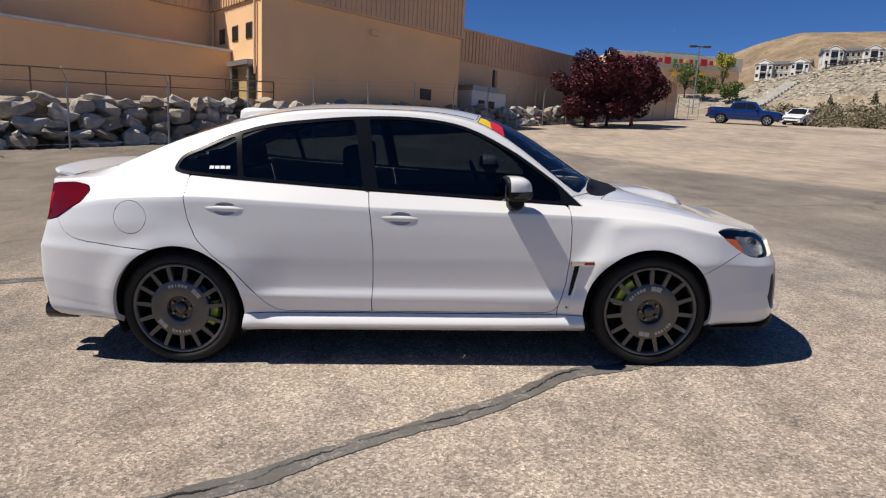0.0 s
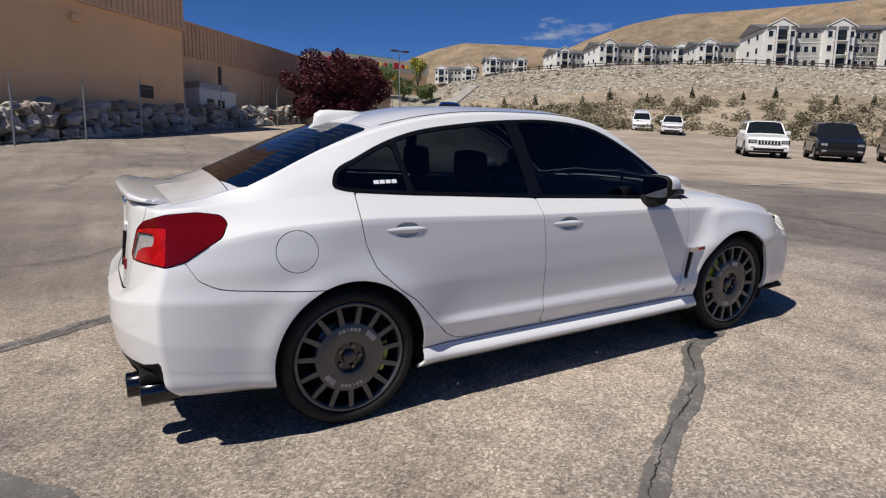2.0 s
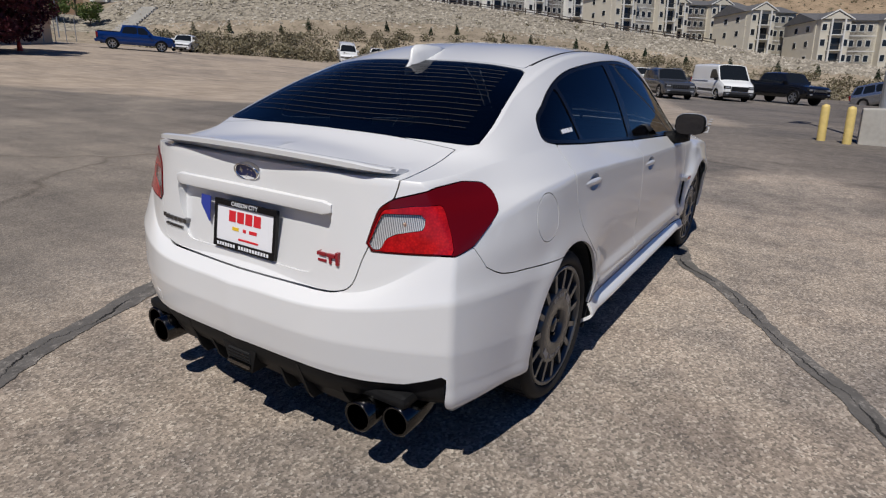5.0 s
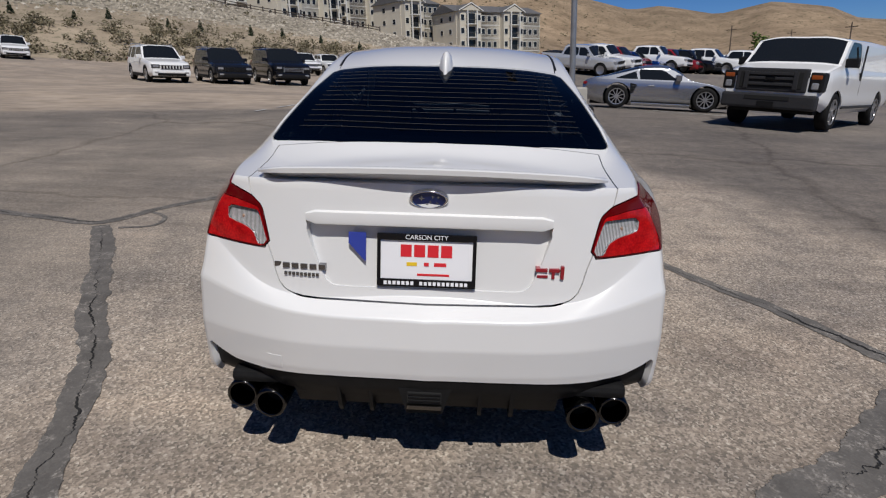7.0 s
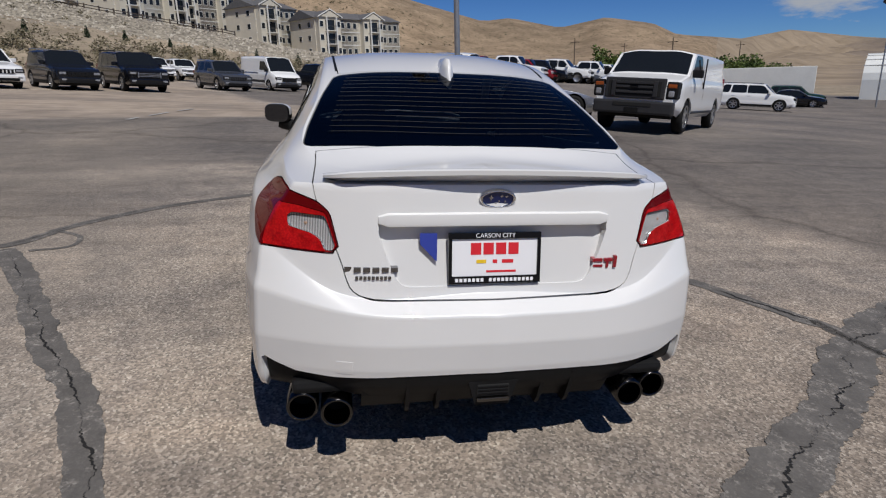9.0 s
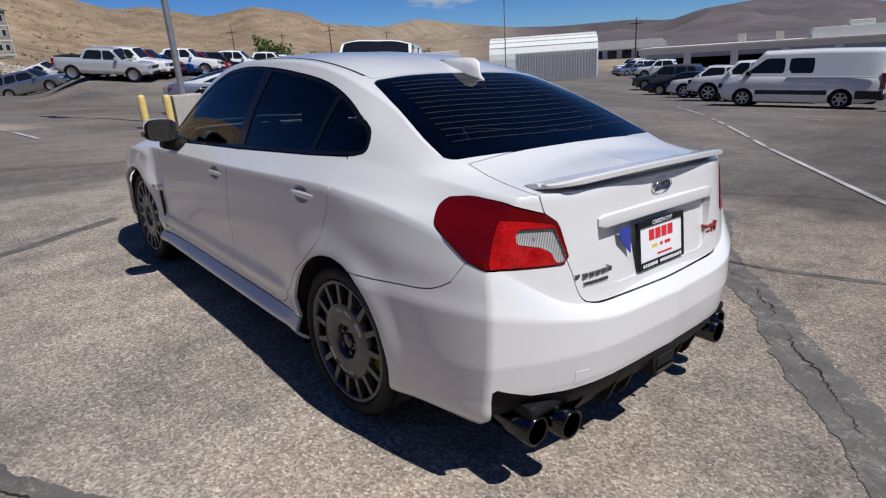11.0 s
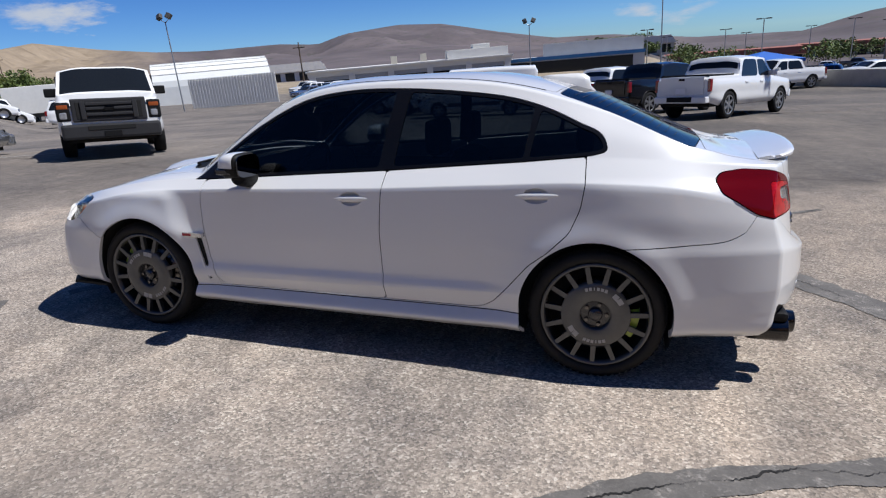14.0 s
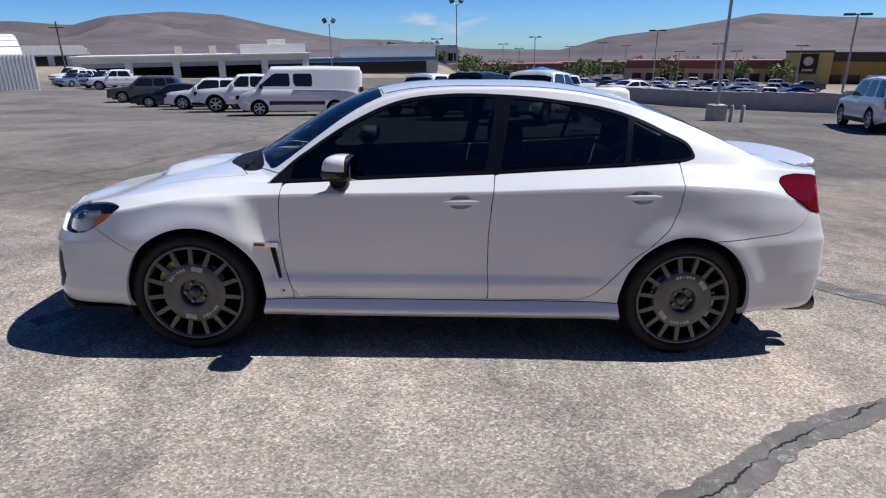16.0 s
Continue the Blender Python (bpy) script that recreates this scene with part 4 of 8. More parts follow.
for bound in (lambda P: P[:, 1] - .542, lambda P: .490 - P[:, 1], lambda P: P[:, 2] - .456, lambda P: .408 - P[:, 2], lambda P: P[:, 0] + 2.0):
    tow = tow.cut(bound(tow.P))
sheet_mesh("tow_cover", tow.push(.0012), PAINT, car, .002, "small square tow-hook cover", seam=False)
for y in (-.664, -.546, .546, .664):
    bm = bmesh.new()
    add_lathe(bm, [(.045, .0), (.050, -.004), (.055, .0), (.055, .16), (.048, .17)], 32)
    add_lathe(bm, [(.045, .0), (.045, .10)], 32)
    pipe = part("tail_pipe", bm, PIPE, car, "dark steel tail pipe", True)
    pipe.matrix_basis = pose(-2.235 + .05 * (abs(y) > .6), y, .258, 0, 0, -90)
    bm = bmesh.new()
    add_lathe(bm, [(.0, .09), (.046, .09)], 24)
    part("pipe_bore", bm, UNDER, pipe)
for sd in (1, -1):
    part("pipe_shroud", box((-2.185, min(sd * .475, sd * .700), .305), (-2.08, max(sd * .475, sd * .700), .352), .02), BLACK_PLASTIC, car, "black pipe shroud")
bm = bmesh.new()
for k in range(22):
    f0 = -1 + 2 * k / 21
    y = .80 * f0
    xf = 2.275 - .27 * abs(f0) ** 3.2
    bm.verts.new((xf, y, .205)), bm.verts.new((xf - .3, y, .20)), bm.verts.new((xf - .3, y, .215)), bm.verts.new((xf - .01, y, .222))
bm.verts.ensure_lookup_table()
for k in range(21):
    for i in range(4):
        j = (i + 1) % 4
        bm.faces.new([bm.verts[q] for q in (4 * k + i, 4 * k + 4 + i, 4 * k + 4 + j, 4 * k + j)])
bm.faces.new([bm.verts[q] for q in (3, 2, 1, 0)])
bm.faces.new([bm.verts[q] for q in (84, 85, 86, 87)])
bmesh.ops.recalc_face_normals(bm, faces=bm.faces[:])
part("front_splitter", bm, BLACK_PLASTIC, car, "black front splitter")

# bonnet scoop
bm = bmesh.new()
rows = []
for k in range(15):
    f = -1 + 2 * k / 14
    s = (1 - f * f) ** .5 if abs(f) < 1 else 0
    s = max(0.0, min(1.0, 2.2 * (1 - abs(f)))) ** .7
    y = .26 * f
    rows.append([bm.verts.new(p) for p in ((1.31, y * 1.12, .938 + .006 * s), (1.42, y * 1.05, .908 + .035 * s), (1.56, y, .868 + .058 * s), (1.66, y * .95, .845 + .056 * s), (1.705, y * .93, .832 + .045 * s), (1.70, y * .9, .82 + .028 * s), (1.64, y * .86, .82 + .015 * s))])
for a, b in zip(rows[:-1], rows[1:]):
    for i in range(6):
        bm.faces.new((a[i], a[i + 1], b[i + 1], b[i]))
bmesh.ops.recalc_face_normals(bm, faces=bm.faces[:])
part("bonnet_scoop", bm, PAINT, car, "white bonnet scoop", True)
part("scoop_mouth", box((1.52, -.20, .845), (1.69, .20, .865), .004), BLACK_PLASTIC, car, "black scoop mouth")
for y0, y1 in ((.55, -.05), (.02, -.52)):
    bm = tube((1.17 - .25 * y0 * y0, y0, .972), (1.10 - .25 * y1 * y1, y1, .995), .007, .005, 8)
    add_tube(bm, (1.17 - .25 * y0 * y0, y0, .945), (1.17 - .25 * y0 * y0, y0, .977), .012, None, 10)
    part("wiper", bm, BLACK_PLASTIC, car, "black wiper arm")

# roof fin
bm = bmesh.new()
rows = []
for k, (x, h, w) in enumerate(((-.92, .0, .003), (-.98, .018, .014), (-1.05, .038, .022), (-1.12, .062, .026), (-1.165, .074, .022), (-1.195, .066, .012), (-1.205, .02, .010), (-1.24, .0, .004))):
    base = float(np.interp(x, [-1.3, -1.20, -1.10, -1.0, -.80], [1.312, 1.354, 1.388, 1.417, 1.450]))
    rows.append([bm.verts.new(p) for p in ((x, -w * 1.5, base - .03), (x, -w, base + h * .5), (x, -w * .3, base + h), (x, w * .3, base + h), (x, w, base + h * .5), (x, w * 1.5, base - .03))])
for a, b in zip(rows[:-1], rows[1:]):
    for i in range(5):
        bm.faces.new((a[i], b[i], b[i + 1], a[i + 1]))
bm.faces.new(rows[0]), bm.faces.new(rows[-1][::-1])
bmesh.ops.recalc_face_normals(bm, faces=bm.faces[:])
part("roof_fin", bm, PAINT, car, "white roof aerial fin", True)

# heating wires on the rear window
REAR = PIECES["screen_r"]
_a = REAR.P[:, 0] + 1.4
_w = REAR.P[:, 1] ** 2
_fit = np.linalg.lstsq(np.c_[np.ones_like(_a), _a, _a ** 2, _a ** 3, _w, _w * _a, _w ** 2], REAR.P[:, 2], rcond=None)[0]
WIRE = material("heating_wire", (0.035, 0.03, 0.028), 0.8)
bm = bmesh.new()
for k in range(13):
    t0 = .10 + .80 * k / 12
    x = -1.15 - .59 * t0
    half = .47 + .10 * t0
    pts = []
    for f in (-1, -.75, -.5, -.25, 0, .25, .5, .75, 1):
        px, py = x + .05 * f * f, half * f
        qa, qw = px + 1.4, py * py
        pts.append((px, py, float(_fit @ np.array([1, qa, qa ** 2, qa ** 3, qw, qw * qa, qw ** 2])) + .003))
    bm = bmesh.new()
    w = .0009
    rings = [[bm.verts.new((a + da, b, c + dc)) for da, dc in ((-w, 0), (0, w), (w, 0), (0, -w))] for a, b, c in pts]
    for r0, r1 in zip(rings[:-1], rings[1:]):
        for i in range(4):
            bm.faces.new((r0[i], r0[i - 1], r1[i - 1], r1[i]))
    part("heating_wire", bm, WIRE, car)

for sd in (1, -1):
    M = Matrix.Diagonal((1, sd, 1, 1))

    def put(name, bm, mat, label="", parent=car, smooth=False, sharp=0):
        bmesh.ops.transform(bm, matrix=M, verts=bm.verts[:])
        if sd == -1:
            bmesh.ops.reverse_faces(bm, faces=bm.faces[:])
        ob = part(name, bm, mat, parent, label, smooth)
        if sharp:
            ob.data.set_sharp_from_angle(angle=radians(sharp))
        return ob

    # door mirror
    bm = bmesh.new()
    bmesh.ops.create_uvsphere(bm, u_segments=28, v_segments=18, radius=1)
    for v in bm.verts:
        x, y, z = v.co
        q = [math.copysign(abs(c) ** .62, c) for c in (x, y, z)]
        v.co = (q[0] * (.098 if q[0] > 0 else .052) - .012 * q[2], q[1] * .094, q[2] * (.072 if q[2] > 0 else .058))
    low = bm.copy()
    bmesh.ops.bisect_plane(bm, geom=bm.verts[:] + bm.edges[:] + bm.faces[:], plane_co=(0, 0, -.002), plane_no=(0, 0, -1), clear_outer=True)
    bmesh.ops.bisect_plane(low, geom=low.verts[:] + low.edges[:] + low.faces[:], plane_co=(0, 0, -.004), plane_no=(0, 0, 1), clear_outer=True)
    rim = bm.copy()
    bmesh.ops.bisect_plane(bm, geom=bm.verts[:] + bm.edges[:] + bm.faces[:], plane_co=(-.030, 0, 0), plane_no=(-1, 0, 0), clear_outer=True)
    bmesh.ops.bisect_plane(rim, geom=rim.verts[:] + rim.edges[:] + rim.faces[:], plane_co=(-.031, 0, 0), plane_no=(1, 0, 0), clear_outer=True)
    for b in (bm, low, rim):
        bmesh.ops.holes_fill(b, edges=[e for e in b.edges if e.is_boundary])
        bmesh.ops.transform(b, matrix=pose(.520, .935, 1.018, 0, 0, -8), verts=b.verts[:])
    mir = put("door_mirror", bm, PAINT, "white door mirror on a black foot", car, True, 40)
    put("mirror_rim", rim, BLACK_PLASTIC, "black mirror rim", mir, True, 40)
    put("mirror_base", low, BLACK_PLASTIC, "black mirror underside", mir, True, 40)
    g = bmesh.new()
    rings = [[g.verts.new((dx, .080 * math.copysign(abs(math.cos(a)) ** .55, math.cos(a)), .004 + .058 * math.copysign(abs(math.sin(a)) ** .55, math.sin(a)))) for a in [2 * math.pi * (k + .5) / 28 for k in range(28)]] for dx in (-.004, .004)]
    g.faces.new(rings[0]), g.faces.new(rings[1][::-1])
    for k in range(28):
        g.faces.new((rings[0][k - 1], rings[0][k], rings[1][k], rings[1][k - 1]))
    bmesh.ops.recalc_face_normals(g, faces=g.faces[:])
    bmesh.ops.transform(g, matrix=pose(.465, .940, 1.018, 0, 0, -8), verts=g.verts[:])
    put("mirror_glass", g, MIRROR, "mirror glass", mir)
    f = bmesh.new()
    add_lathe(f, [(.0, .0), (.030, .0), (.043, .006), (.046, .03), (.046, .13), (.04, .16), (.0, .16)], 20, pose(.545, .775, .915, 14, 0, 0) @ Matrix.Diagonal((1.0, 1, .95, 1)))
    add_box(f, (.50, .83, .925), (.585, .935, .972), None, .02)
    put("mirror_foot", f, BLACK_PLASTIC, "black mirror foot", mir)
    ind = box((.515, .955, .982), (.605, 1.026, 1.012), .006)
    put("mirror_indicator", ind, LAMP_BLACK, "dark mirror indicator lens", mir)
    # handles
    for hx, hz in HANDLES.values():
        yy = y_on(hx, hz + .05) - .002
        rows = []
        bm = bmesh.new()
        for k in range(13):
            f = -1 + 2 * k / 12
            x = hx - .004 + .118 * f
            out = .010 * (1 - abs(f) ** 4) + .001
            hgt = .0150 * (1 - .35 * abs(f) ** 4)
            zc = hz - .004 * f
            rows.append([bm.verts.new((x, yy + out - .016, zc - hgt * .7)), bm.verts.new((x, yy + out - .003, zc - hgt)), bm.verts.new((x, yy + out + .004, zc - hgt * .3)), bm.verts.new((x, yy + out + .003, zc + hgt * .5)), bm.verts.new((x, yy + out - .005, zc + hgt)), bm.verts.new((x, yy + out - .018, zc + hgt * .7))])
        for a, b in zip(rows[:-1], rows[1:]):
            for i in range(6):
                j = (i + 1) % 6
                bm.faces.new((a[i], a[j], b[j], b[i]))
        bm.faces.new(rows[0]), bm.faces.new(rows[-1][::-1])
        bmesh.ops.recalc_face_normals(bm, faces=bm.faces[:])
        put("door_handle", bm, PAINT, "white door handle", car, True, 50)
    # vent and badge strip behind the front wheel
    yy = y_side(.9, .5)
    put("side_vent", prism([(.884, .594), (.908, .594), (.850, .350), (.842, .350)], .80, yy + .004), BLACK_PLASTIC, "black side vent")
    put("vent_trim", prism([(.909, .596), (.921, .596), (.862, .345), (.852, .345)], .82, yy + .011), PAINT, "white vent edge")
    put("badge_strip", prism([(.860, .598), (1.075, .603), (1.055, .627), (.860, .622)], .83, y_side(.97, .61) + .005), CHROME, "chrome badge strip")
    put("badge_mark", prism([(.93, .604), (.985, .605), (.985, .619), (.93, .618)], .84, y_side(.97, .61) + .007), RED_PLASTIC, "red badge mark")
# white mark on the rear door glass, coloured film on the windscreen top
GLZ = PIECES["dlo"]
for k in range(4):
    def y_glass(x, z):
        d2 = (GLZ.P[:, 0] - x) ** 2 + (GLZ.P[:, 2] - z) ** 2 + 1e-5
        return float((GLZ.P[:, 1] / d2 ** 2).sum() / (1 / d2 ** 2).sum())
    xk = -1.13 + .030 * k
    ya, yb = y_glass(xk, 1.098), y_glass(xk, 1.118)
    st = box((-.0125, -.001, -.0095), (.0125, .001, .0095), .0008)
    part("window_sticker", st, WHITE_FILM, car, "white sticker bar").matrix_basis = pose(xk, -(ya + yb) / 2 + .0015, 1.108, math.degrees(math.atan2(ya - yb, .02)) * -1, 0, 0)

SCR = PIECES["screen_f"]
for x0, x1, mt, nm in ((.352, .43, YELLOW_FILM, "yellow"), (.43, .505, RED_FILM, "red")):
    f_film = lambda P: np.maximum(np.maximum(x0 - P[:, 0], P[:, 0] - x1), .40 - P[:, 1])
    sheet_mesh("window_film", SCR.cut(f_film(SCR.P)).push(.002).flip(), mt, car, 0, nm + " film strip on the windscreen", seam=False)

# ---- ground: one sheet from the lot to the hills ----
def table(v, pairs):
    return float(np.interp(v, [p[0] for p in pairs], [p[1] for p in pairs]))


SKYLINE = [(-180, 2), (-127, 1.4), (-123, 1.65), (-119, 2.0), (-116, 1.5), (-112, 0.9), (-107, 0.35), (-103, -0.7), (-95, -0.5), (-88, 0.35), (-83, 0.5), (-78, 1.45), (-73, 2.55), (-69, 2.8), (-67, 2.65), (-64, 2.4), (-61.5, 1.7), (-58, 2.0), (-52, 1.9), (-48, 2.1), (-44, 2.6), (-39.5, 3.4), (-36, 2.9), (-31, 3.5), (-29, 4.5), (-25, 5.2), (-21, 4.5), (-16.5, 5.5), (-14, 5.3), (-10, 6.5), (0, 9.5), (20, 12.5), (41, 12.8), (45, 12.2), (48, 11.3), (50.5, 10.3), (55, 10.7), (60, 10.9), (63, 10.2), (66, 9.0), (72, 8.0), (90, 5.0), (180, 2)]
TOE = [(-20, 0.0), (-8, 0.6), (5, 1.8), (12, 2.7), (20, 4.0), (30, 5.0), (42, 5.3), (53, 4.8), (62, 4.0), (75, 3.8)]
TOP = [(-20, 0.8), (-8, 1.7), (3, 3.1), (10, 4.6), (20, 6.3), (25, 7.3), (30, 7.9), (35, 8.5), (45, 8.75), (53, 8.5), (56, 8.2), (58.5, 7.8), (61.5, 7.2), (64, 6.1), (75, 6.1), (85, 5)]


def smooth(t):
    t = min(1.0, max(0.0, t))
    return t * t * (3 - 2 * t)


def lot_z(x, y):
    """Height of the paved lot and the level land round it."""
    k = smooth((math.hypot(x, y) - 9) / 16)
    near = 0.045 * x + 0.055 * y
    south = 0.072 * max(0, y) + 0.064 * max(min(0, y), -35) + 0.028 * min(0, y + 35)
    far = 0.018 * min(x, 70) + south + 0.035 * min(40, max(0, y - 22))
    return near * (1 - k) + far * k


def land(x, y):
    """Height of the land, and what covers it."""
    r = math.hypot(x, y)
    az = math.degrees(math.atan2(y, x))
    z = lot_z(x * min(1, 90 / max(r, 1)), y * min(1, 90 / max(r, 1)))
    if r < 30:
        return z, 0
    zone = 0
    z += 1.35 * smooth((r - 30) / 14) * smooth((az + 37) / 6) * smooth((-5 - az) / 5) * smooth((130 - r) / 40)
    low_s = smooth((-91 - az) / 5)
    z -= low_s * (2.2 * smooth((r - 62) / 22) + .034 * max(0, min(r, 240) - 92))
    side = smooth((az + 14) / 12) * smooth((86 - az) / 8)
    far_r = 750 + 1900 * smooth((-32 - az) / 14)
    sky = 1.4 + far_r * math.tan(radians(table(az, SKYLINE)))
    hold = 165 + 150 * smooth((az - 29) / 6)
    if side > 0:
        toe, top = 1.4 + 82 * math.tan(radians(table(az, TOE))), 1.4 + 108 * math.tan(radians(table(az, TOP)))
        bench = z + (toe - z) * smooth((r - 62) / 18)
        hill = bench + (top - bench) * smooth((r - 82) / 26) if r > 82 else bench
        hill += max(0, min(r, hold) - 108) * math.tan(radians(table(az, TOP)))
        z = z * (1 - side) + hill * side
        if side > 0.25:
            zone = 1 if 62 < r < 92 else 2 if 92 <= r < 110 else 1 if r >= 110 else 0
    start = hold + 5 if side > .5 else 170
    if r > start:
        k = smooth((r - start) / (far_r - start)) ** 1.25
        z = z * (1 - k) + sky * k
        rough = noise.fractal(Vector((x, y, 0)) * (2.6 / far_r), 0.9, 2.1, 6)
        gully = .45 - 2 * abs(noise.fractal(Vector((x, y, 5)) * (4.2 / far_r), 0.8, 2.2, 5))
        z += (rough * (0.020 if far_r < 1300 else 0.030) + gully * (.010 if far_r < 1300 else .020)) * far_r * k * (1 - k) * 2.2
        z = min(z, 1.4 + r * math.tan(radians(table(az, SKYLINE) - .03)))
        if r > far_r:
            z = sky - (r - far_r) * 0.25
        zone = 3 if az > -34 else 4
    elif r > 95 and zone == 0:
        zone = 1
    return z, zone


def ground_sheet():
    rs = [0.0, 2.0, 4.0, 6.0, 8.0]
    while rs[-1] < 3600:
        rs.append(rs[-1] + max(2.0, rs[-1] * 0.045))
    n = 420
    V, F, Z = [(0, 0, 0)], [], [0]
    for r in rs[1:]:
        for k in range(n):
            a = 2 * math.pi * k / n
            x, y = r * math.cos(a), r * math.sin(a)
            z, zone = land(x, y)
            V.append((x, y, z)), Z.append(zone)
    for k in range(n):
        F.append((0, 1 + k, 1 + (k + 1) % n))
    for i in range(len(rs) - 2):
        a, b = 1 + i * n, 1 + (i + 1) * n
        for k in range(n):
            q = (k + 1) % n
            F.append((a + k, b + k, b + q, a + q))
    me = bpy.data.meshes.new("ground")
    me.from_pydata(V, [], F)
    me.polygons.foreach_set("material_index", [Z[f[-1]] for f in F])
    me.polygons.foreach_set("use_smooth", [True] * len(F))
    me.update()
    return me


def asphalt_material():
    m = material("worn_asphalt", (0.25, 0.23, 0.2), 0.88, spec=0.3)
    n, l, b = nodes_of(m)
    co = coords(m)
    # stones of the worn surface
    vor = n.new("ShaderNodeTexVoronoi")
    vor.inputs["Scale"].default_value = 98
    l.new(co, vor.inputs["Vector"])
    sep = n.new("ShaderNodeSeparateColor")
    l.new(vor.outputs["Color"], sep.inputs[0])
    stone = ramp(m, sep.outputs[0], [(0.0, (0.13, 0.12, 0.11)), (0.35, (0.285, 0.252, 0.22)), (0.72, (0.42, 0.37, 0.325)), (0.93, (0.56, 0.51, 0.455)), (1.0, (0.70, 0.66, 0.60))])
    grain = ramp(m, noise_tex(m, 260, 2), [(0.3, (0.26, 0.235, 0.205)), (0.7, (0.47, 0.42, 0.365))])
    near = mix(m, 0.78, grain, stone)
    # drifts of tone, a few metres and a few hands wide
    drift = ramp(m, noise_tex(m, 0.55, 6, 0.65), [(0.30, (0.66, 0.66, 0.67)), (0.52, (1.0, 0.97, 0.93)), (0.72, (1.16, 1.08, 1.0))])
    near = mix(m, 1.0, near, drift, "MULTIPLY")
    spots = ramp(m, noise_tex(m, 3.5, 5, 0.7), [(0.36, (0.74, 0.74, 0.75)), (0.55, (1.03, 1.02, 1.0))])
    near = mix(m, 1.0, near, spots, "MULTIPLY")
    # the darker sealed asphalt to the south and in a band to the east
    sealed = ramp(m, noise_tex(m, 6, 8, 0.7), [(0.3, (0.112, 0.104, 0.097)), (0.7, (0.192, 0.177, 0.163))])
    sealed = mix(m, 1.0, sealed, ramp(m, noise_tex(m, 0.22, 6, 0.6), [(0.3, (0.7, 0.7, 0.72)), (0.7, (1.35, 1.28, 1.2))]), "MULTIPLY")
    xyz = n.new("ShaderNodeSeparateXYZ")
    l.new(co, xyz.inputs[0])

    def line(ax, ay, c, soft, wob=1.2):
        """1 where ax*x + ay*y > c, with a ragged edge."""
        v = n.new("ShaderNodeVectorMath")
        v.operation = "DOT_PRODUCT"
        v.inputs[1].default_value = (ax, ay, 0)
        l.new(co, v.inputs[0])
        w = n.new("ShaderNodeMath")
        w.operation = "MULTIPLY_ADD"
        l.new(noise_tex(m, 0.35, 5, 0.6), w.inputs[0])
        w.inputs[1].default_value = wob * 2
        l.new(v.outputs["Value"], w.inputs[2])
        r = n.new("ShaderNodeMapRange")
        r.inputs["From Min"].default_value, r.inputs["From Max"].default_value = c + wob - soft, c + wob + soft
        l.new(w.outputs[0], r.inputs[0])
        return r.outputs[0]

    def both(a, b2, op="MULTIPLY"):
        k = n.new("ShaderNodeMath")
        k.operation = op
        k.use_clamp = True
        l.new(a, k.inputs[0]), l.new(b2, k.inputs[1])
        return k.outputs[0]

    east = both(line(0.93, 0.36, 4.6, 0.25), line(-0.93, -0.36, -11.2, 0.3))
    southern = line(0.30, -0.95, 3.6, 0.3)
    dark = both(east, southern, "MAXIMUM")
    tan = line(0.93, 0.36, 11.0, 0.4)
    tan = both(tan, line(-0.30, 0.95, -3.0, 0.8))
    far_tan = ramp(m, noise_tex(m, 1.2, 7, 0.7), [(0.3, (0.25, 0.205, 0.16)), (0.7, (0.42, 0.35, 0.28))])
    col = mix(m, dark, near, sealed)
    col = mix(m, tan, col, far_tan)
    north = line(-0.1, 0.99, 2.5, 1.0)
    north_col = ramp(m, noise_tex(m, 0.5, 7, 0.7), [(0.3, (0.132, 0.118, 0.104)), (0.55, (0.222, 0.194, 0.164)), (0.75, (0.305, 0.265, 0.222))])
    both_n = both(north, line(-0.93, -0.36, -11.0, 0.4))
    col = mix(m, both_n, col, north_col)
    # patches worn dark and smooth, and a web of fine cracks
    patch = ramp(m, noise_tex(m, 0.16, 7, 0.62, None, 0.6), [(0.40, (0.78, 0.78, 0.79)), (0.50, (1.0, 0.99, 0.98)), (0.62, (1.10, 1.08, 1.05))])
    col = mix(m, 1.0, col, patch, "MULTIPLY")
    warp = n.new("ShaderNodeVectorMath")
    warp.operation = "MULTIPLY_ADD"
    wob = n.new("ShaderNodeTexNoise")
    wob.inputs["Scale"].default_value, wob.inputs["Detail"].default_value = 0.9, 6
    l.new(co, wob.inputs["Vector"])
    l.new(wob.outputs["Color"], warp.inputs[0])
    warp.inputs[1].default_value = (1.1, 1.1, 0)
    l.new(co, warp.inputs[2])
    web = n.new("ShaderNodeTexVoronoi")
    web.feature = "DISTANCE_TO_EDGE"
    web.inputs["Scale"].default_value = 0.11
    l.new(warp.outputs[0], web.inputs["Vector"])
    cracked = mix(m, 1.0, col, ramp(m, web.outputs["Distance"], [(0.0, (0.66, 0.65, 0.64)), (0.003, (0.80, 0.79, 0.78)), (0.0055, (1, 1, 1))]), "MULTIPLY")
    col = mix(m, both(dark, both_n, "MAXIMUM"), col, cracked)
    # darker tone behind the parking place
    behind = line(-0.97, -0.25, 1.9, 0.8)
    col = mix(m, behind, col, mix(m, 1.0, col, (0.76, 0.75, 0.74), "MULTIPLY"))
    speck = ramp(m, sep.outputs[1], [(0.0, (0.70, 0.70, 0.70)), (0.5, (0.98, 0.98, 0.98)), (1.0, (1.42, 1.40, 1.36))])
    col = mix(m, both(dark, both_n, "MAXIMUM"), col, mix(m, 1.0, col, speck, "MULTIPLY"))
    turn = n.new("ShaderNodeMapping")
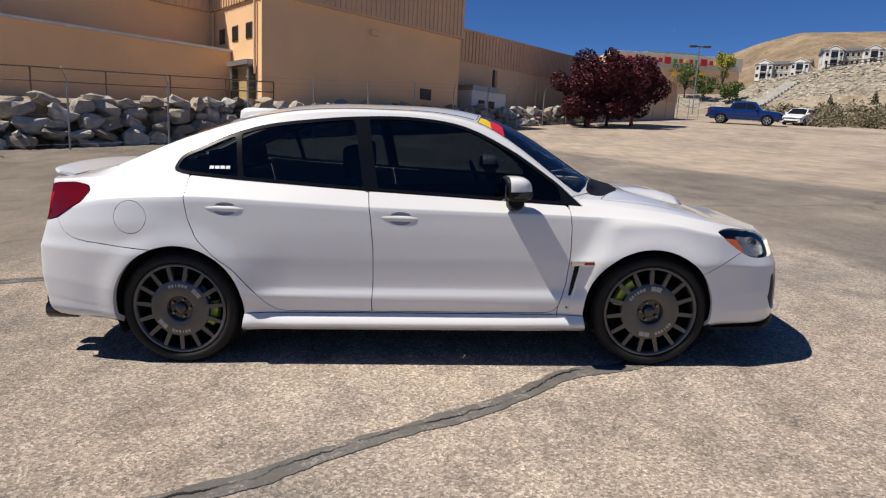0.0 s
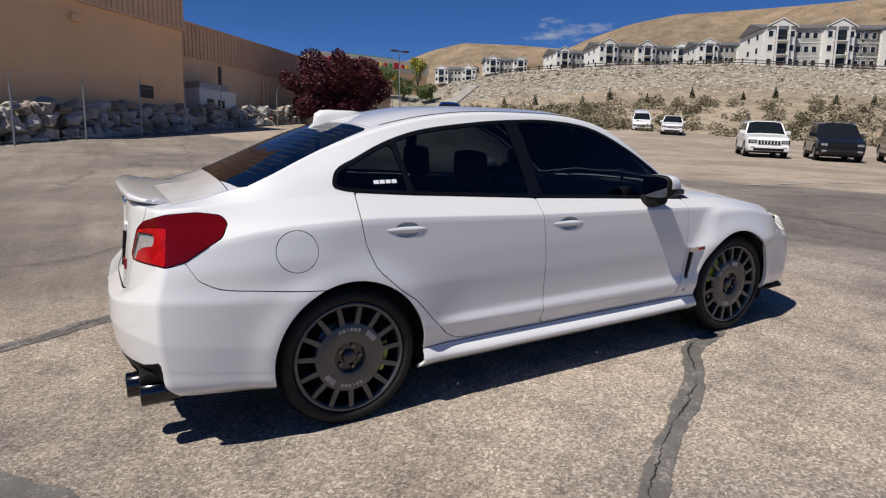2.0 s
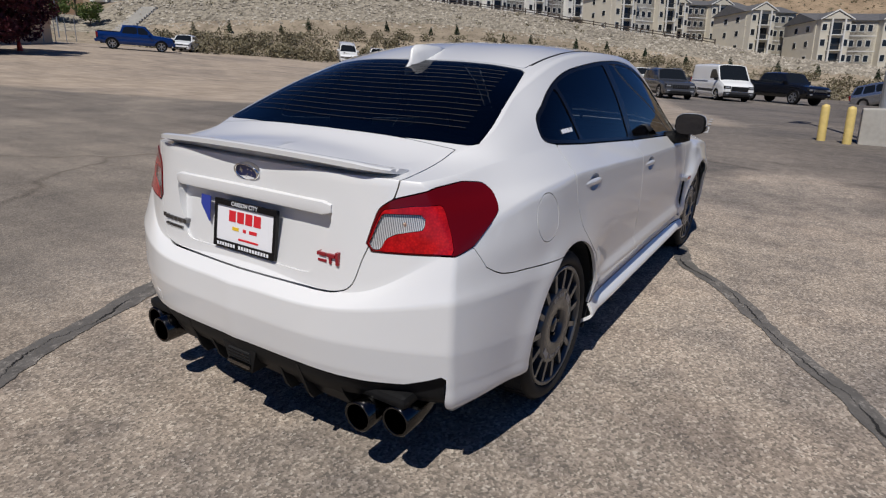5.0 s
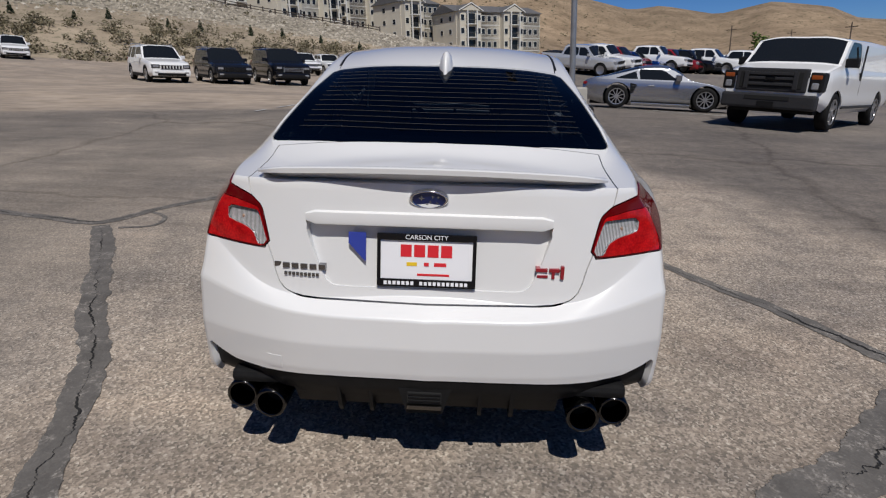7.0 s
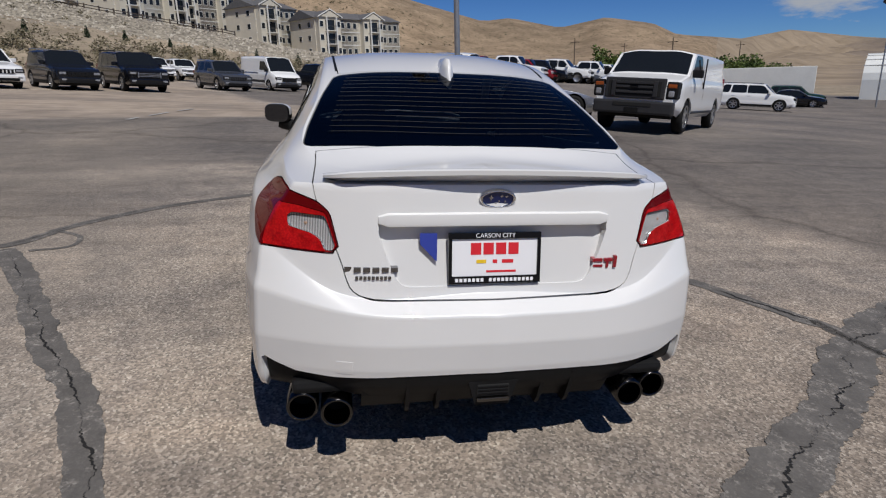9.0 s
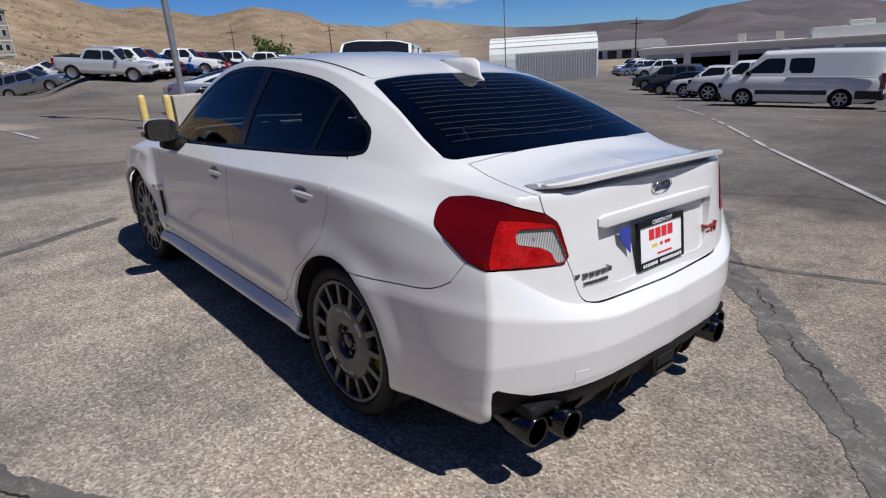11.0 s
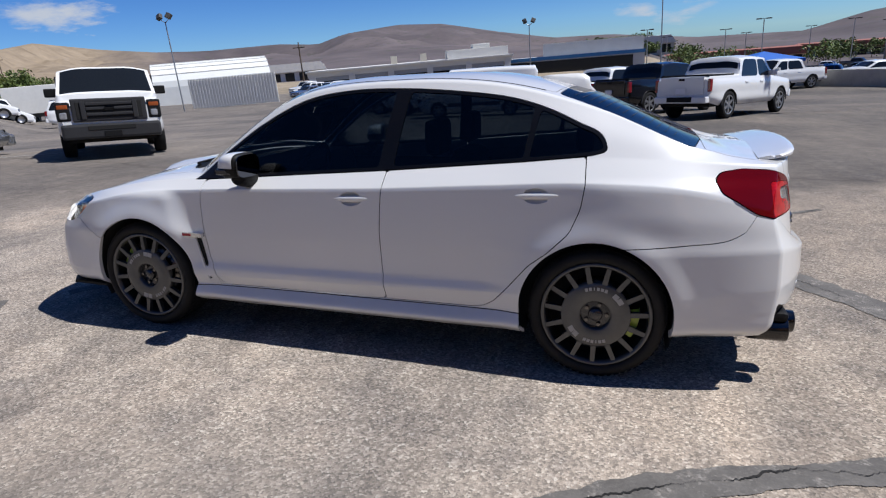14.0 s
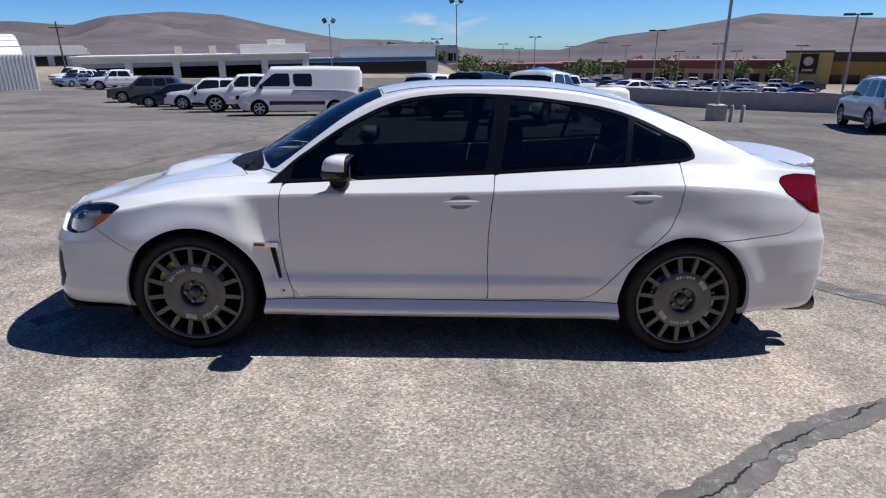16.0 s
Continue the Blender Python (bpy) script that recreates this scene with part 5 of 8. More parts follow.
    turn.inputs["Rotation"].default_value = (0, 0, radians(21))
    turn.inputs["Scale"].default_value = (2.6, 0.35, 1)
    l.new(co, turn.inputs["Vector"])
    streak = ramp(m, noise_tex(m, 1.0, 8, 0.72, turn.outputs[0]), [(0.34, (0.74, 0.73, 0.73)), (0.52, (1.0, 1.0, 1.0)), (0.68, (1.13, 1.11, 1.09))])
    col = mix(m, 0.8, col, mix(m, 1.0, col, streak, "MULTIPLY"))
    # slightly darker tone between about y = -1 and y = -6
    south_tone = both(line(0.0, -1.0, 1.0, 0.9), line(0.0, 1.0, -6.0, 1.0))
    col = mix(m, south_tone, col, mix(m, 1.0, col, (0.88, 0.87, 0.865), "MULTIPLY"))
    l.new(col, b.inputs["Base Color"])
    h = mix(m, 0.5, vor.outputs["Distance"], noise_tex(m, 120, 3))
    bump(m, h, 0.7, 0.007)
    return m


def soil_material(name, dark, light, scale, stones=0.0, green=None):
    m = material(name, light, 0.95, spec=0.2)
    n, l, b = nodes_of(m)
    c = ramp(m, noise_tex(m, scale, 8, 0.7), [(0.32, dark), (0.66, light)])
    c = mix(m, 1.0, c, ramp(m, noise_tex(m, scale * 0.07, 5), [(0.3, (0.72, 0.72, 0.72)), (0.7, (1.2, 1.17, 1.12))]), "MULTIPLY")
    if stones:
        v = n.new("ShaderNodeTexVoronoi")
        v.inputs["Scale"].default_value = stones
        l.new(coords(m), v.inputs["Vector"])
        s = n.new("ShaderNodeSeparateColor")
        l.new(v.outputs["Color"], s.inputs[0])
        c = mix(m, 0.6, c, ramp(m, s.outputs[0], [(0.0, tuple(q * 0.55 for q in dark)), (0.5, light), (1.0, tuple(min(1, q * 1.35) for q in light))]))
        bump(m, v.outputs["Distance"], 1.0, 0.25)
    if green:
        spots = ramp(m, noise_tex(m, scale * 6, 4, 0.8), [(0.56, (0, 0, 0)), (0.62, (1, 1, 1))])
        c = mix(m, spots, c, green)
    l.new(c, b.inputs["Base Color"])
    return m


ASPHALT = asphalt_material()
SOIL = soil_material("dry_soil", (0.19, 0.155, 0.115), (0.36, 0.30, 0.225), 0.25, 0, (0.10, 0.095, 0.055))
RIPRAP = soil_material("riprap_stones", (0.17, 0.150, 0.118), (0.32, 0.285, 0.225), 0.3, 2.2)
HILL = soil_material("dry_grass_hill", (0.150, 0.110, 0.072), (0.31, 0.235, 0.160), 0.05, 0, (0.085, 0.075, 0.042))
# the purple tint in this base colour stands in for distance haze
MOUNTAIN = soil_material("hazy_bare_mountain", (0.070, 0.061, 0.068), (0.135, 0.115, 0.120), 0.006, 0, (0.085, 0.08, 0.072))
# the tan grass gives way to bare, haze-tinted rock towards the south-east
_n, _l, _b = nodes_of(MOUNTAIN)
_way = _n.new("ShaderNodeVectorMath")
_way.operation = "NORMALIZE"
_l.new(coords(MOUNTAIN), _way.inputs[0])
_dot = _n.new("ShaderNodeVectorMath")
_dot.operation = "DOT_PRODUCT"
_dot.inputs[1].default_value = (.731, .682, 0)
_l.new(_way.outputs[0], _dot.inputs[0])
_rag = _n.new("ShaderNodeMath")
_rag.operation = "MULTIPLY_ADD"
_l.new(noise_tex(MOUNTAIN, 0.006, 6, 0.65), _rag.inputs[0])
_rag.inputs[1].default_value = 0.22
_l.new(_dot.outputs["Value"], _rag.inputs[2])
_far = _n.new("ShaderNodeMapRange")
_far.inputs["From Min"].default_value, _far.inputs["From Max"].default_value = 0.18, 0.06
_l.new(_rag.outputs[0], _far.inputs[0])
_tan = ramp(MOUNTAIN, noise_tex(MOUNTAIN, 0.02, 8, 0.7), [(0.32, (0.175, 0.135, 0.092)), (0.66, (0.31, 0.245, 0.172))])
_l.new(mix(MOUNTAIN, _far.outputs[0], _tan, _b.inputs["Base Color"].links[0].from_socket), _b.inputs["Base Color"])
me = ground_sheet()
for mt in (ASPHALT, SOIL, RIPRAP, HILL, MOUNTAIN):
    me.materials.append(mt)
ground = tagged(new("ground", me), "worn grey asphalt lot running out to stony banks and dry tan hills", "ground", "", "structure")


def on_lot(x, y, h=0.0):
    """A place on the inclined lot by the car, h above it along its normal."""
    return TILT @ Vector((x, y, h))


# bands of crack sealant with the crack broken open again along them
def sealant_material():
    """Grey sealant worn through to the stones in places."""
    m = material("crack_sealant", (0.1, 0.09, 0.085), 0.8, spec=0.3)
    n, l, b = nodes_of(m)
    tar = ramp(m, noise_tex(m, 5, 8, 0.7), [(0.3, (0.070, 0.065, 0.060)), (0.7, (0.135, 0.125, 0.115))])
    v = n.new("ShaderNodeTexVoronoi")
    v.inputs["Scale"].default_value = 98
    l.new(coords(m), v.inputs["Vector"])
    q = n.new("ShaderNodeSeparateColor")
    l.new(v.outputs["Color"], q.inputs[0])
    stones = ramp(m, q.outputs[0], [(0.0, (0.10, 0.09, 0.08)), (0.6, (0.24, 0.215, 0.19)), (1.0, (0.42, 0.39, 0.35))])
    bare = ramp(m, noise_tex(m, 9, 7, 0.75), [(0.50, (0.06, 0.06, 0.06)), (0.66, (0.75, 0.75, 0.75))])
    l.new(mix(m, bare, tar, stones), b.inputs["Base Color"])
    bump(m, noise_tex(m, 90, 4), 0.5, 0.004)
    return m


SEAL = sealant_material()
CRACK = material("open_crack", (0.012, 0.011, 0.010), 0.95)
BANDS = [
    (((2.4, .55), (1.85, -.35), (1.29, -.84), (.84, -1.0), (.49, -1.30), (.08, -1.55), (-.28, -1.76), (-.59, -1.98), (-1.03, -2.20), (-1.35, -2.36)), 0.060, True),
    (((-.75, -3.9), (-1.08, -3.1), (-1.36, -2.55), (-1.60, -2.24), (-1.86, -1.92), (-2.14, -1.56), (-2.34, -1.26), (-2.58, -.95), (-2.84, -.62), (-3.1, -.25), (-3.5, .2)), 0.135, True),
    (((.55, 2.92), (.05, 2.60), (-.37, 2.35), (-.98, 2.03), (-1.54, 1.68), (-2.03, 1.46), (-2.38, 1.33), (-2.72, 1.13), (-3.3, .88), (-4.4, .5)), 0.078, True),
    (((1.1, 5.2), (.86, 4.1), (.70, 3.4), (.62, 3.02), (1.18, 2.68), (1.72, 2.26), (2.30, 1.45), (2.75, .8)), 0.055, True),
    (((.50, 2.74), (.60, 2.50), (.84, 2.52), (1.02, 2.74)), 0.022, False),
    (((-1.20, -2.30), (-1.75, -2.40), (-2.5, -2.75), (-3.4, -3.4)), 0.035, True),
]
rng = random.Random(5)
for pts, half, split in BANDS:
    line_ = smooth_line([(a, b) for a, b in pts], 70)
    bm = bmesh.new()
    rows, mids = [], []
    wob = 0.0
    for k, (x, y) in enumerate(line_):
        q = line_[min(k + 1, len(line_) - 1)] - line_[max(k - 1, 0)]
        q = q / (np.linalg.norm(q) + 1e-9)
        w1, w2 = (half * (.95 + .35 * noise.noise(Vector((x * 2.1, y * 2.1, s))) + .28 * noise.noise(Vector((x * 9, y * 9, s))) + .09 * noise.noise(Vector((x * 30, y * 30, s))) + .03 * rng.uniform(-1, 1)) for s in (0, 7))
        z = 0.004
        rows.append([bm.verts.new(on_lot(x - q[1] * w, y + q[0] * w, z)) for w in (w1, 0, -w2)])
        wob = 0.975 * wob + rng.uniform(-.075, .075) * half
        mids.append((x - q[1] * wob, y + q[0] * wob, q))
    for a, b in zip(rows[:-1], rows[1:]):
        for i in range(2):
            bm.faces.new((a[i], a[i + 1], b[i + 1], b[i]))
    bmesh.ops.recalc_face_normals(bm, faces=bm.faces[:])
    ob = tagged(part("sealant_band", bm, SEAL), "dark grey crack sealant band on the asphalt", "sealant", "", "structure")
    if split:
        bm = bmesh.new()
        rows = []
        for x, y, q in mids:
            w = max(.0, .0045 * (.35 + 1.9 * noise.noise(Vector((x * 4.3, y * 4.3, 3))))) + .0012 * rng.random()
            j = rng.uniform(-.0025, .0025)
            rows.append([bm.verts.new(on_lot(x - q[1] * (s * w + j), y + q[0] * (s * w + j), .0075)) for s in (1, -1)])
        for a, b in zip(rows[:-1], rows[1:]):
            bm.faces.new((a[0], a[1], b[1], b[0]))
        part("crack", bm, CRACK, ob)
# painted lines
LINE = worn("faded_line_paint", (0.36, 0.355, 0.345), 0.85, 2.2, 0.55, fine=22)
for (x0, y0), (x1, y1) in (((-2.65, -4.3), (.6, -8.75)), ((.75, -8.95), (9.0, -21.5)), ((14.0, 1.0), (9.6, .4)), ((11.2, -7.8), (15.5, -3.2)), ((2.0, -16.0), (7.0, -20.5)), ((9.5, 4.8), (13.0, 4.2))):
    d = Vector((x1 - x0, y1 - y0)).normalized() * .042
    n = max(2, int(2.2 * math.hypot(x1 - x0, y1 - y0)))
    bm = bmesh.new()
    prev = None
    for k in range(n + 1):
        x, y = x0 + (x1 - x0) * k / n, y0 + (y1 - y0) * k / n
        row = [bm.verts.new((x + s * d.y, y - s * d.x, lot_z(x + s * d.y, y - s * d.x) + .012)) for s in (1, -1)]
        if prev and (k in (1, n) or rng.random() < .78):
            bm.faces.new((prev[0], prev[1], row[1], row[0]))
        prev = row
    bmesh.ops.recalc_face_normals(bm, faces=bm.faces[:])
    tagged(part("painted_line", bm, LINE), "faded white parking line on asphalt", "line", "", "structure")

# ---- other parked vehicles ----
PAINTS = {}


def paint(name, colour, metal=0.0):
    if name not in PAINTS:
        PAINTS[name] = material(name + "_car_paint", colour, 0.24, metal, 0.7, 0.3)
    return PAINTS[name]


WHITE_P, BLACK_P, SILVER_P = paint("white", (0.76, 0.76, 0.75)), paint("black", (0.006, 0.006, 0.007)), paint("silver", (0.40, 0.41, 0.43), 0.85)
BLUE_P, GREY_P, RED_P = paint("blue", (0.006, 0.038, 0.18), 0.45), paint("grey", (0.075, 0.078, 0.085), 0.3), paint("red", (0.22, 0.012, 0.016), 0.1)
DARKGREEN_P, LIGHT_P = paint("dark_green", (0.02, 0.05, 0.035), 0.2), paint("light_silver", (0.58, 0.59, 0.60), 0.4)
CAR_GLASS = material("parked_car_glass", (0.010, 0.012, 0.014), 0.05, 0, 0.0, 0.35)
RIM_SILVER = material("silver_rim", (0.45, 0.45, 0.46), 0.3, 0.8)
TYRE_FAR = material("tyre", (0.010, 0.010, 0.010), 0.8, spec=0.2)
HEADLIGHT = worn("headlight", (0.36, 0.37, 0.39), 0.12, 14, 0.5, 0, 0.35)
AMBER_FAR = material("far_amber_lens", (0.30, 0.07, 0.015), 0.2, 0, 0.5)
FAR_RED = material("far_red_lens", (0.20, 0.006, 0.008), 0.2, 0, 0.8)
GREY_TRIM = worn("grey_bumper_plastic", (0.030, 0.030, 0.032), 0.5, 4, 0.2, spec=0.3)

KINDS = {
    #         L,    W,    H,   clear, belt, nose, cowl, tail, (screen base, roof front, roof rear, back base), (front axle, rear axle), wheel, tumble
    "suv": (4.85, 1.95, 1.78, .24, 1.08, .98, 1.12, 1.15, (1.05, .35, -2.0, -2.30), (1.48, -1.42), .38, .26),
    "bigsuv": (5.18, 2.03, 1.90, .28, 1.16, 1.10, 1.22, 1.2, (1.25, .55, -2.25, -2.50), (1.62, -1.36), .40, .22),
    "pickup": (5.75, 2.0, 1.95, .42, 1.24, 1.16, 1.28, 1.34, (1.30, .72, -.95, -1.15), (1.85, -1.75), .43, .20),
    "hatch": (4.1, 1.74, 1.50, .18, .92, .80, .95, 1.0, (1.05, .25, -1.55, -1.95), (1.28, -1.25), .31, .30),
    "sedan": (4.85, 1.83, 1.46, .17, .93, .78, .95, 1.02, (1.05, .25, -1.1, -1.75), (1.42, -1.38), .33, .32),
    "coupe": (4.38, 1.80, 1.29, .13, .82, .66, .84, .86, (.84, .18, -.55, -1.65), (1.30, -1.17), .345, .36),
    "van": (5.9, 2.02, 1.94, .34, 1.25, 1.17, 1.33, 1.9, (2.02, 1.42, -2.88, -2.93), (2.05, -1.45), .38, .12),
    "cargo": (5.7, 2.05, 2.25, .22, 1.20, 1.05, 1.25, 2.0, (2.05, 1.25, -2.75, -2.83), (1.85, -1.55), .35, .10),
}


def weld(q):
    """Join the points of a sheet that lie on one place."""
    _, first, inv = np.unique(np.round(q.P, 4), axis=0, return_index=True, return_inverse=True)
    N = np.zeros((len(first), 3))
    np.add.at(N, inv.ravel(), q.N)
    T = inv.ravel()[q.T]
    ok = (T[:, 0] != T[:, 1]) & (T[:, 1] != T[:, 2]) & (T[:, 0] != T[:, 2])
    return Sheet(q.P[first], N, T[ok])


def vehicle(kind, body, name, label, category, windows="all", lower=None, far=False):
    """A parked road vehicle, nose towards +x, on z = 0."""
    L, W, H, clear, zb, zn, zc, zt, (xb, xf, xr, xe), axles, rw, tumble = KINDS[kind]
    top = empty(name, None, label, category)
    half = L / 2
    bed = kind == "pickup"
    xs = sorted({-half, -half + .05, -half + .14, xe, xr, (xf + xr) / 2, xf, xb, half - .5, half - .16, half - .05, half, *axles, *np.linspace(-half + .3, half - .3, 31)})
    tx = [-half, -half + .1, xe - .02, xr, (xf + xr) / 2, xf, xb, half - .25, half]
    tz = [zt - .10, zt, zt + .02, H - .05, H, H - .04, zc, zn, zn - .14]
    if kind == "coupe":
        tx = [-half, -half + .08, -half + .3, -1.5, -1.1, -.7, -.35, 0, .3, .6, .85, 1.15, 1.5, 1.8, half - .12, half]
        tz = [.70, .82, .885, .96, 1.09, 1.21, 1.275, 1.29, 1.245, 1.09, .90, .845, .79, .71, .60, .50]
    if kind in ("van", "cargo"):
        tz = [H - .22, H - .10, H - .05, H - .02, H, H - .05, zc, zn, zn - .2]
    lines = [[] for _ in range(8)]
    for x in xs:
        w = W / 2 * (1 - .07 * (abs(x) / half) ** 6 - .09 * (abs(x) / half) ** 22)
        zt_ = float(np.interp(x, tx, tz))
        cab = smooth((zt_ - zb) / .35)
        zbelt = min(zb, zt_ - .05)
        zr = zt_ - .03 - .05 * cab
        yr = .955 * w - tumble * max(0, zr - zbelt)
        rise = .12 * smooth((abs(x) - half + .7) / .7)
        for k, p in enumerate(((x, .90 * w, clear + rise), (x, .985 * w, clear + .12 + rise), (x, w, .5 * (zb + clear)), (x, .985 * w, zbelt - .10), (x, .955 * w, zbelt), (x, yr, zr), (x, yr * .62, zt_ - .008), (x, 0, zt_))):
            lines[k].append(p)
    G = np.array(lines, float)

    def make(rows, per):
        S = hermite_rows(rows, per, sharp=(1,) if len(rows) == 4 else (4, 5))
        n = S.shape[1]
        idx = np.arange(S.shape[0] * n).reshape(S.shape[0], n)
        N = np.cross(np.gradient(S, axis=1), np.gradient(S, axis=0))
        a, b, c, d = idx[:-1, :-1].ravel(), idx[:-1, 1:].ravel(), idx[1:, 1:].ravel(), idx[1:, :-1].ravel()
        T = np.vstack([np.c_[a, b, c], np.c_[a, c, d]])
        P, N = S.reshape(-1, 3), N.reshape(-1, 3)
        N /= np.linalg.norm(N, axis=1, keepdims=True) + 1e-9
        if (N * (P - np.array([0, 0, .6])))[:, 1:].sum() < 0:
            N, T = -N, T[:, ::-1]
        return Sheet(P, N, T)

    side, roof = make(G[:6], 7), make(G[5:], 4)
    for ax in axles:
        side = side.cut(rw + .055 - np.hypot(side.P[:, 0] - ax, side.P[:, 2] - rw))
    zg0, zg1 = (zb + .035, H - .15) if kind != "cargo" else (zb + .12, H - .36)
    xfl, xfu = xb - .22 - (.0 if kind != "coupe" else .1), xf - .12
    xrl, xru = (xe + .12, xr + .16)
    glass = []
    if windows == "cab":
        glass = [(xfl, xfu, .55 if kind == "van" else .45, .55 if kind == "van" else .45)]
    elif windows == "cab2":
        glass = [(xfl, xfu, .45, .45), (.30, .30, -.55, -.55)]
    elif kind == "coupe":
        glass = [(xfl, xfu, -.55, -.62), (-.62, -.68, xrl + .25, xru - .15)]
    else:
        mid = (xfl + xrl) / 2 + .12
        glass = [(xfl, xfu, mid + .03, mid), (mid - .03, mid - .06, xrl + (.75 if kind in ("suv", "bigsuv") else .0), xru + (.55 if kind in ("suv", "bigsuv") else .0))]
        if kind in ("suv", "bigsuv"):
            glass.append((xrl + .65, xru + .45, xrl, xru))
    panes = []
    for a, b, c, d in glass:
        f = lambda P: inside(P[:, 0], P[:, 2], loop((a, zg0), (b, zg1), (d, zg1), (c, zg0)))
        panes.append(side.cut(f(side.P)))
        side = side.cut(-f(side.P))
    lid = roof.P[:, 1]
    f_ws = lambda P: np.maximum(np.maximum(P[:, 0] - xb + .03, xf + .03 - P[:, 0]), -1)
    ws = roof.cut(f_ws(roof.P))
    edge = lambda q: q.cut(q.P[:, 1] - (.955 * W / 2 - tumble * (q.P[:, 2] - zb) - .07))
    roof = roof.cut(-f_ws(roof.P))
    sheet_mesh("windscreen", edge(ws).both(), CAR_GLASS, top, 0)
    parts, frames = [side, roof], [ws.push(-.006)]
    if windows != "cab" and kind not in ("van", "cargo"):
        f_rw = lambda P: np.maximum(P[:, 0] - xr + .06, xe + .02 - P[:, 0])
        rwn = roof.cut(f_rw(roof.P))
        parts[1] = roof.cut(-f_rw(roof.P))
        frames.append(rwn.push(-.006))
        sheet_mesh("rear_window", edge(rwn).both(), CAR_GLASS, top, 0)
    P = np.vstack([q.P for q in parts])
    N = np.vstack([q.N for q in parts])
    off = np.cumsum([0] + [len(q.P) for q in parts])
    T = np.vstack([q.T + o for q, o in zip(parts, off)])
    sheet_mesh("body", weld(Sheet(P, N, T).both()), body, top, .03)
    for q in frames:
        sheet_mesh("screen_surround", weld(q.both()), body, top, 0)
    for p in panes:
        for s in (1, -1):
            sheet_mesh("side_window", (p if s == 1 else p.flip()).push(-.005), CAR_GLASS, top, 0, seam=False)
    # closed ends and dark underside
    part("underbody", box((-half + .25, -.8 * W / 2, clear - .02), (half - .25, .8 * W / 2, zb - .25)), UNDER, top)
    for s, zz in ((1, zn - .14), (-1, float(np.interp(-half, tx, tz)))):
        w = W / 2 * .87
        zz2 = zz if s == 1 or kind not in ("van", "cargo") else H - .25
        bm = prism([(-w * .95, clear + .14), (w * .95, clear + .14), (w, .5 * (clear + zb)), (w * .96, min(zb, zz2) - .05), (w * .82, zz2), (-w * .82, zz2), (-w * .96, min(zb, zz2) - .05), (-w, .5 * (clear + zb))], 0, .06, Matrix(((0, s, 0, s * (half - .065)), (-s, 0, 0, 0), (0, 0, 1, 0), (0, 0, 0, 1))))
        part("end_panel", bm, body, top)
    low = lower or body
    bw = W / 2 * .90
    dark = BLACK_PLASTIC
    if kind == "van":
        part("front_bumper", box((half - .16, -bw, .40), (half + .10, bw, .70), .05), low, top, "dark grey bumper")
        # no opening is cut: a near-black block gives the slot's shade
        part("bumper_slot", box((half + .085, -bw * .48, .57), (half + .108, bw * .48, .66), .01), UNDER, top)
        part("front_plate", box((half + .095, -.16, .43), (half + .115, .16, .55), .008), dark, top, "dark empty plate holder")
        gr = part("grille", box((half - .10, -.68, .74), (half + .035, .68, 1.20), .03), GREY_TRIM, top, "dark grey grille surround")
        part("grille_mesh", box((half + .02, -.60, .80), (half + .042, .60, 1.13), .01), UNDER, gr)
        for z in (.885, 1.0, 1.09):
            part("grille_bar", box((half + .03, -.42, z - .028), (half + .062, .42, z + .028), .01), GREY_TRIM, gr)
        for y in (-.47, .47):
            part("grille_bar", box((half + .03, y - .045, .79), (half + .066, y + .045, 1.14), .01), GREY_TRIM, gr)
        part("badge", box((half + .06, -.09, .965), (half + .072, .09, 1.035), .02), dark, gr)
    else:
        part("front_bumper", box((half - .16, -bw, clear + .08), (half + .05, bw, clear + .36), .06), low, top)
        part("lower_intake", box((half + .03, -bw * .74, clear + .10), (half + .058, bw * .74, clear + .23), .01), dark, top)
        for s in (1, -1) if not far else ():
            y0, y1 = sorted((s * bw * .66, s * bw * .90))
            part("fog_lamp", box((half + .0, y0, clear + .20), (half + .054, y1, clear + .29), .02), HEADLIGHT if kind != "coupe" else dark, top)
        gz0, gz1 = clear + .40, zn - .16
        gw = W / 2 * (.50 if kind not in ("coupe", "hatch", "sedan") else .35)
        if kind == "coupe":
            gz0, gz1 = clear + .12, clear + .24
        gz1 = max(gz1, gz0 + .1)
        gr = part("grille", box((half - .03, -gw, gz0), (half + .025, gw, gz1), .012), dark, top, "dark grille")
        trim = RIM_SILVER if kind in ("bigsuv", "suv", "pickup") else GREY_TRIM
        if far:
            pass
        elif kind == "suv":
            for k in range(8):
                y = -gw + 2 * gw * k / 7
                part("grille_bar", box((half + .015, y - .022, gz0 + .02), (half + .04, y + .022, gz1 - .02), .006), body, gr)
        elif kind != "coupe":
            for k in range(1, 4):
                z = gz0 + (gz1 - gz0) * k / 4
                part("grille_bar", box((half + .02, -gw + .03, z - .012), (half + .04, gw - .03, z + .012)), trim, gr)
            for y in (-gw, gw):
                part("grille_bar", box((half + .02, y - .02, gz0), (half + .045, y + .02, gz1), .006), trim, gr)
    if bed:
        part("rear_bumper", box((-half - .14, -bw * .97, clear + .10), (-half + .12, bw * .97, clear + .30), .04), low if body is not BLACK_P else dark, top)
        part("bumper_step", box((-half - .148, -.42, clear + .14), (-half - .02, .42, clear + .29), .01), dark, top, "black bumper step")
        gate = part("tailgate", box((-half - .030, -bw * .80, clear + .36), (-half + .02, bw * .80, zt - .03), .02), body, top)
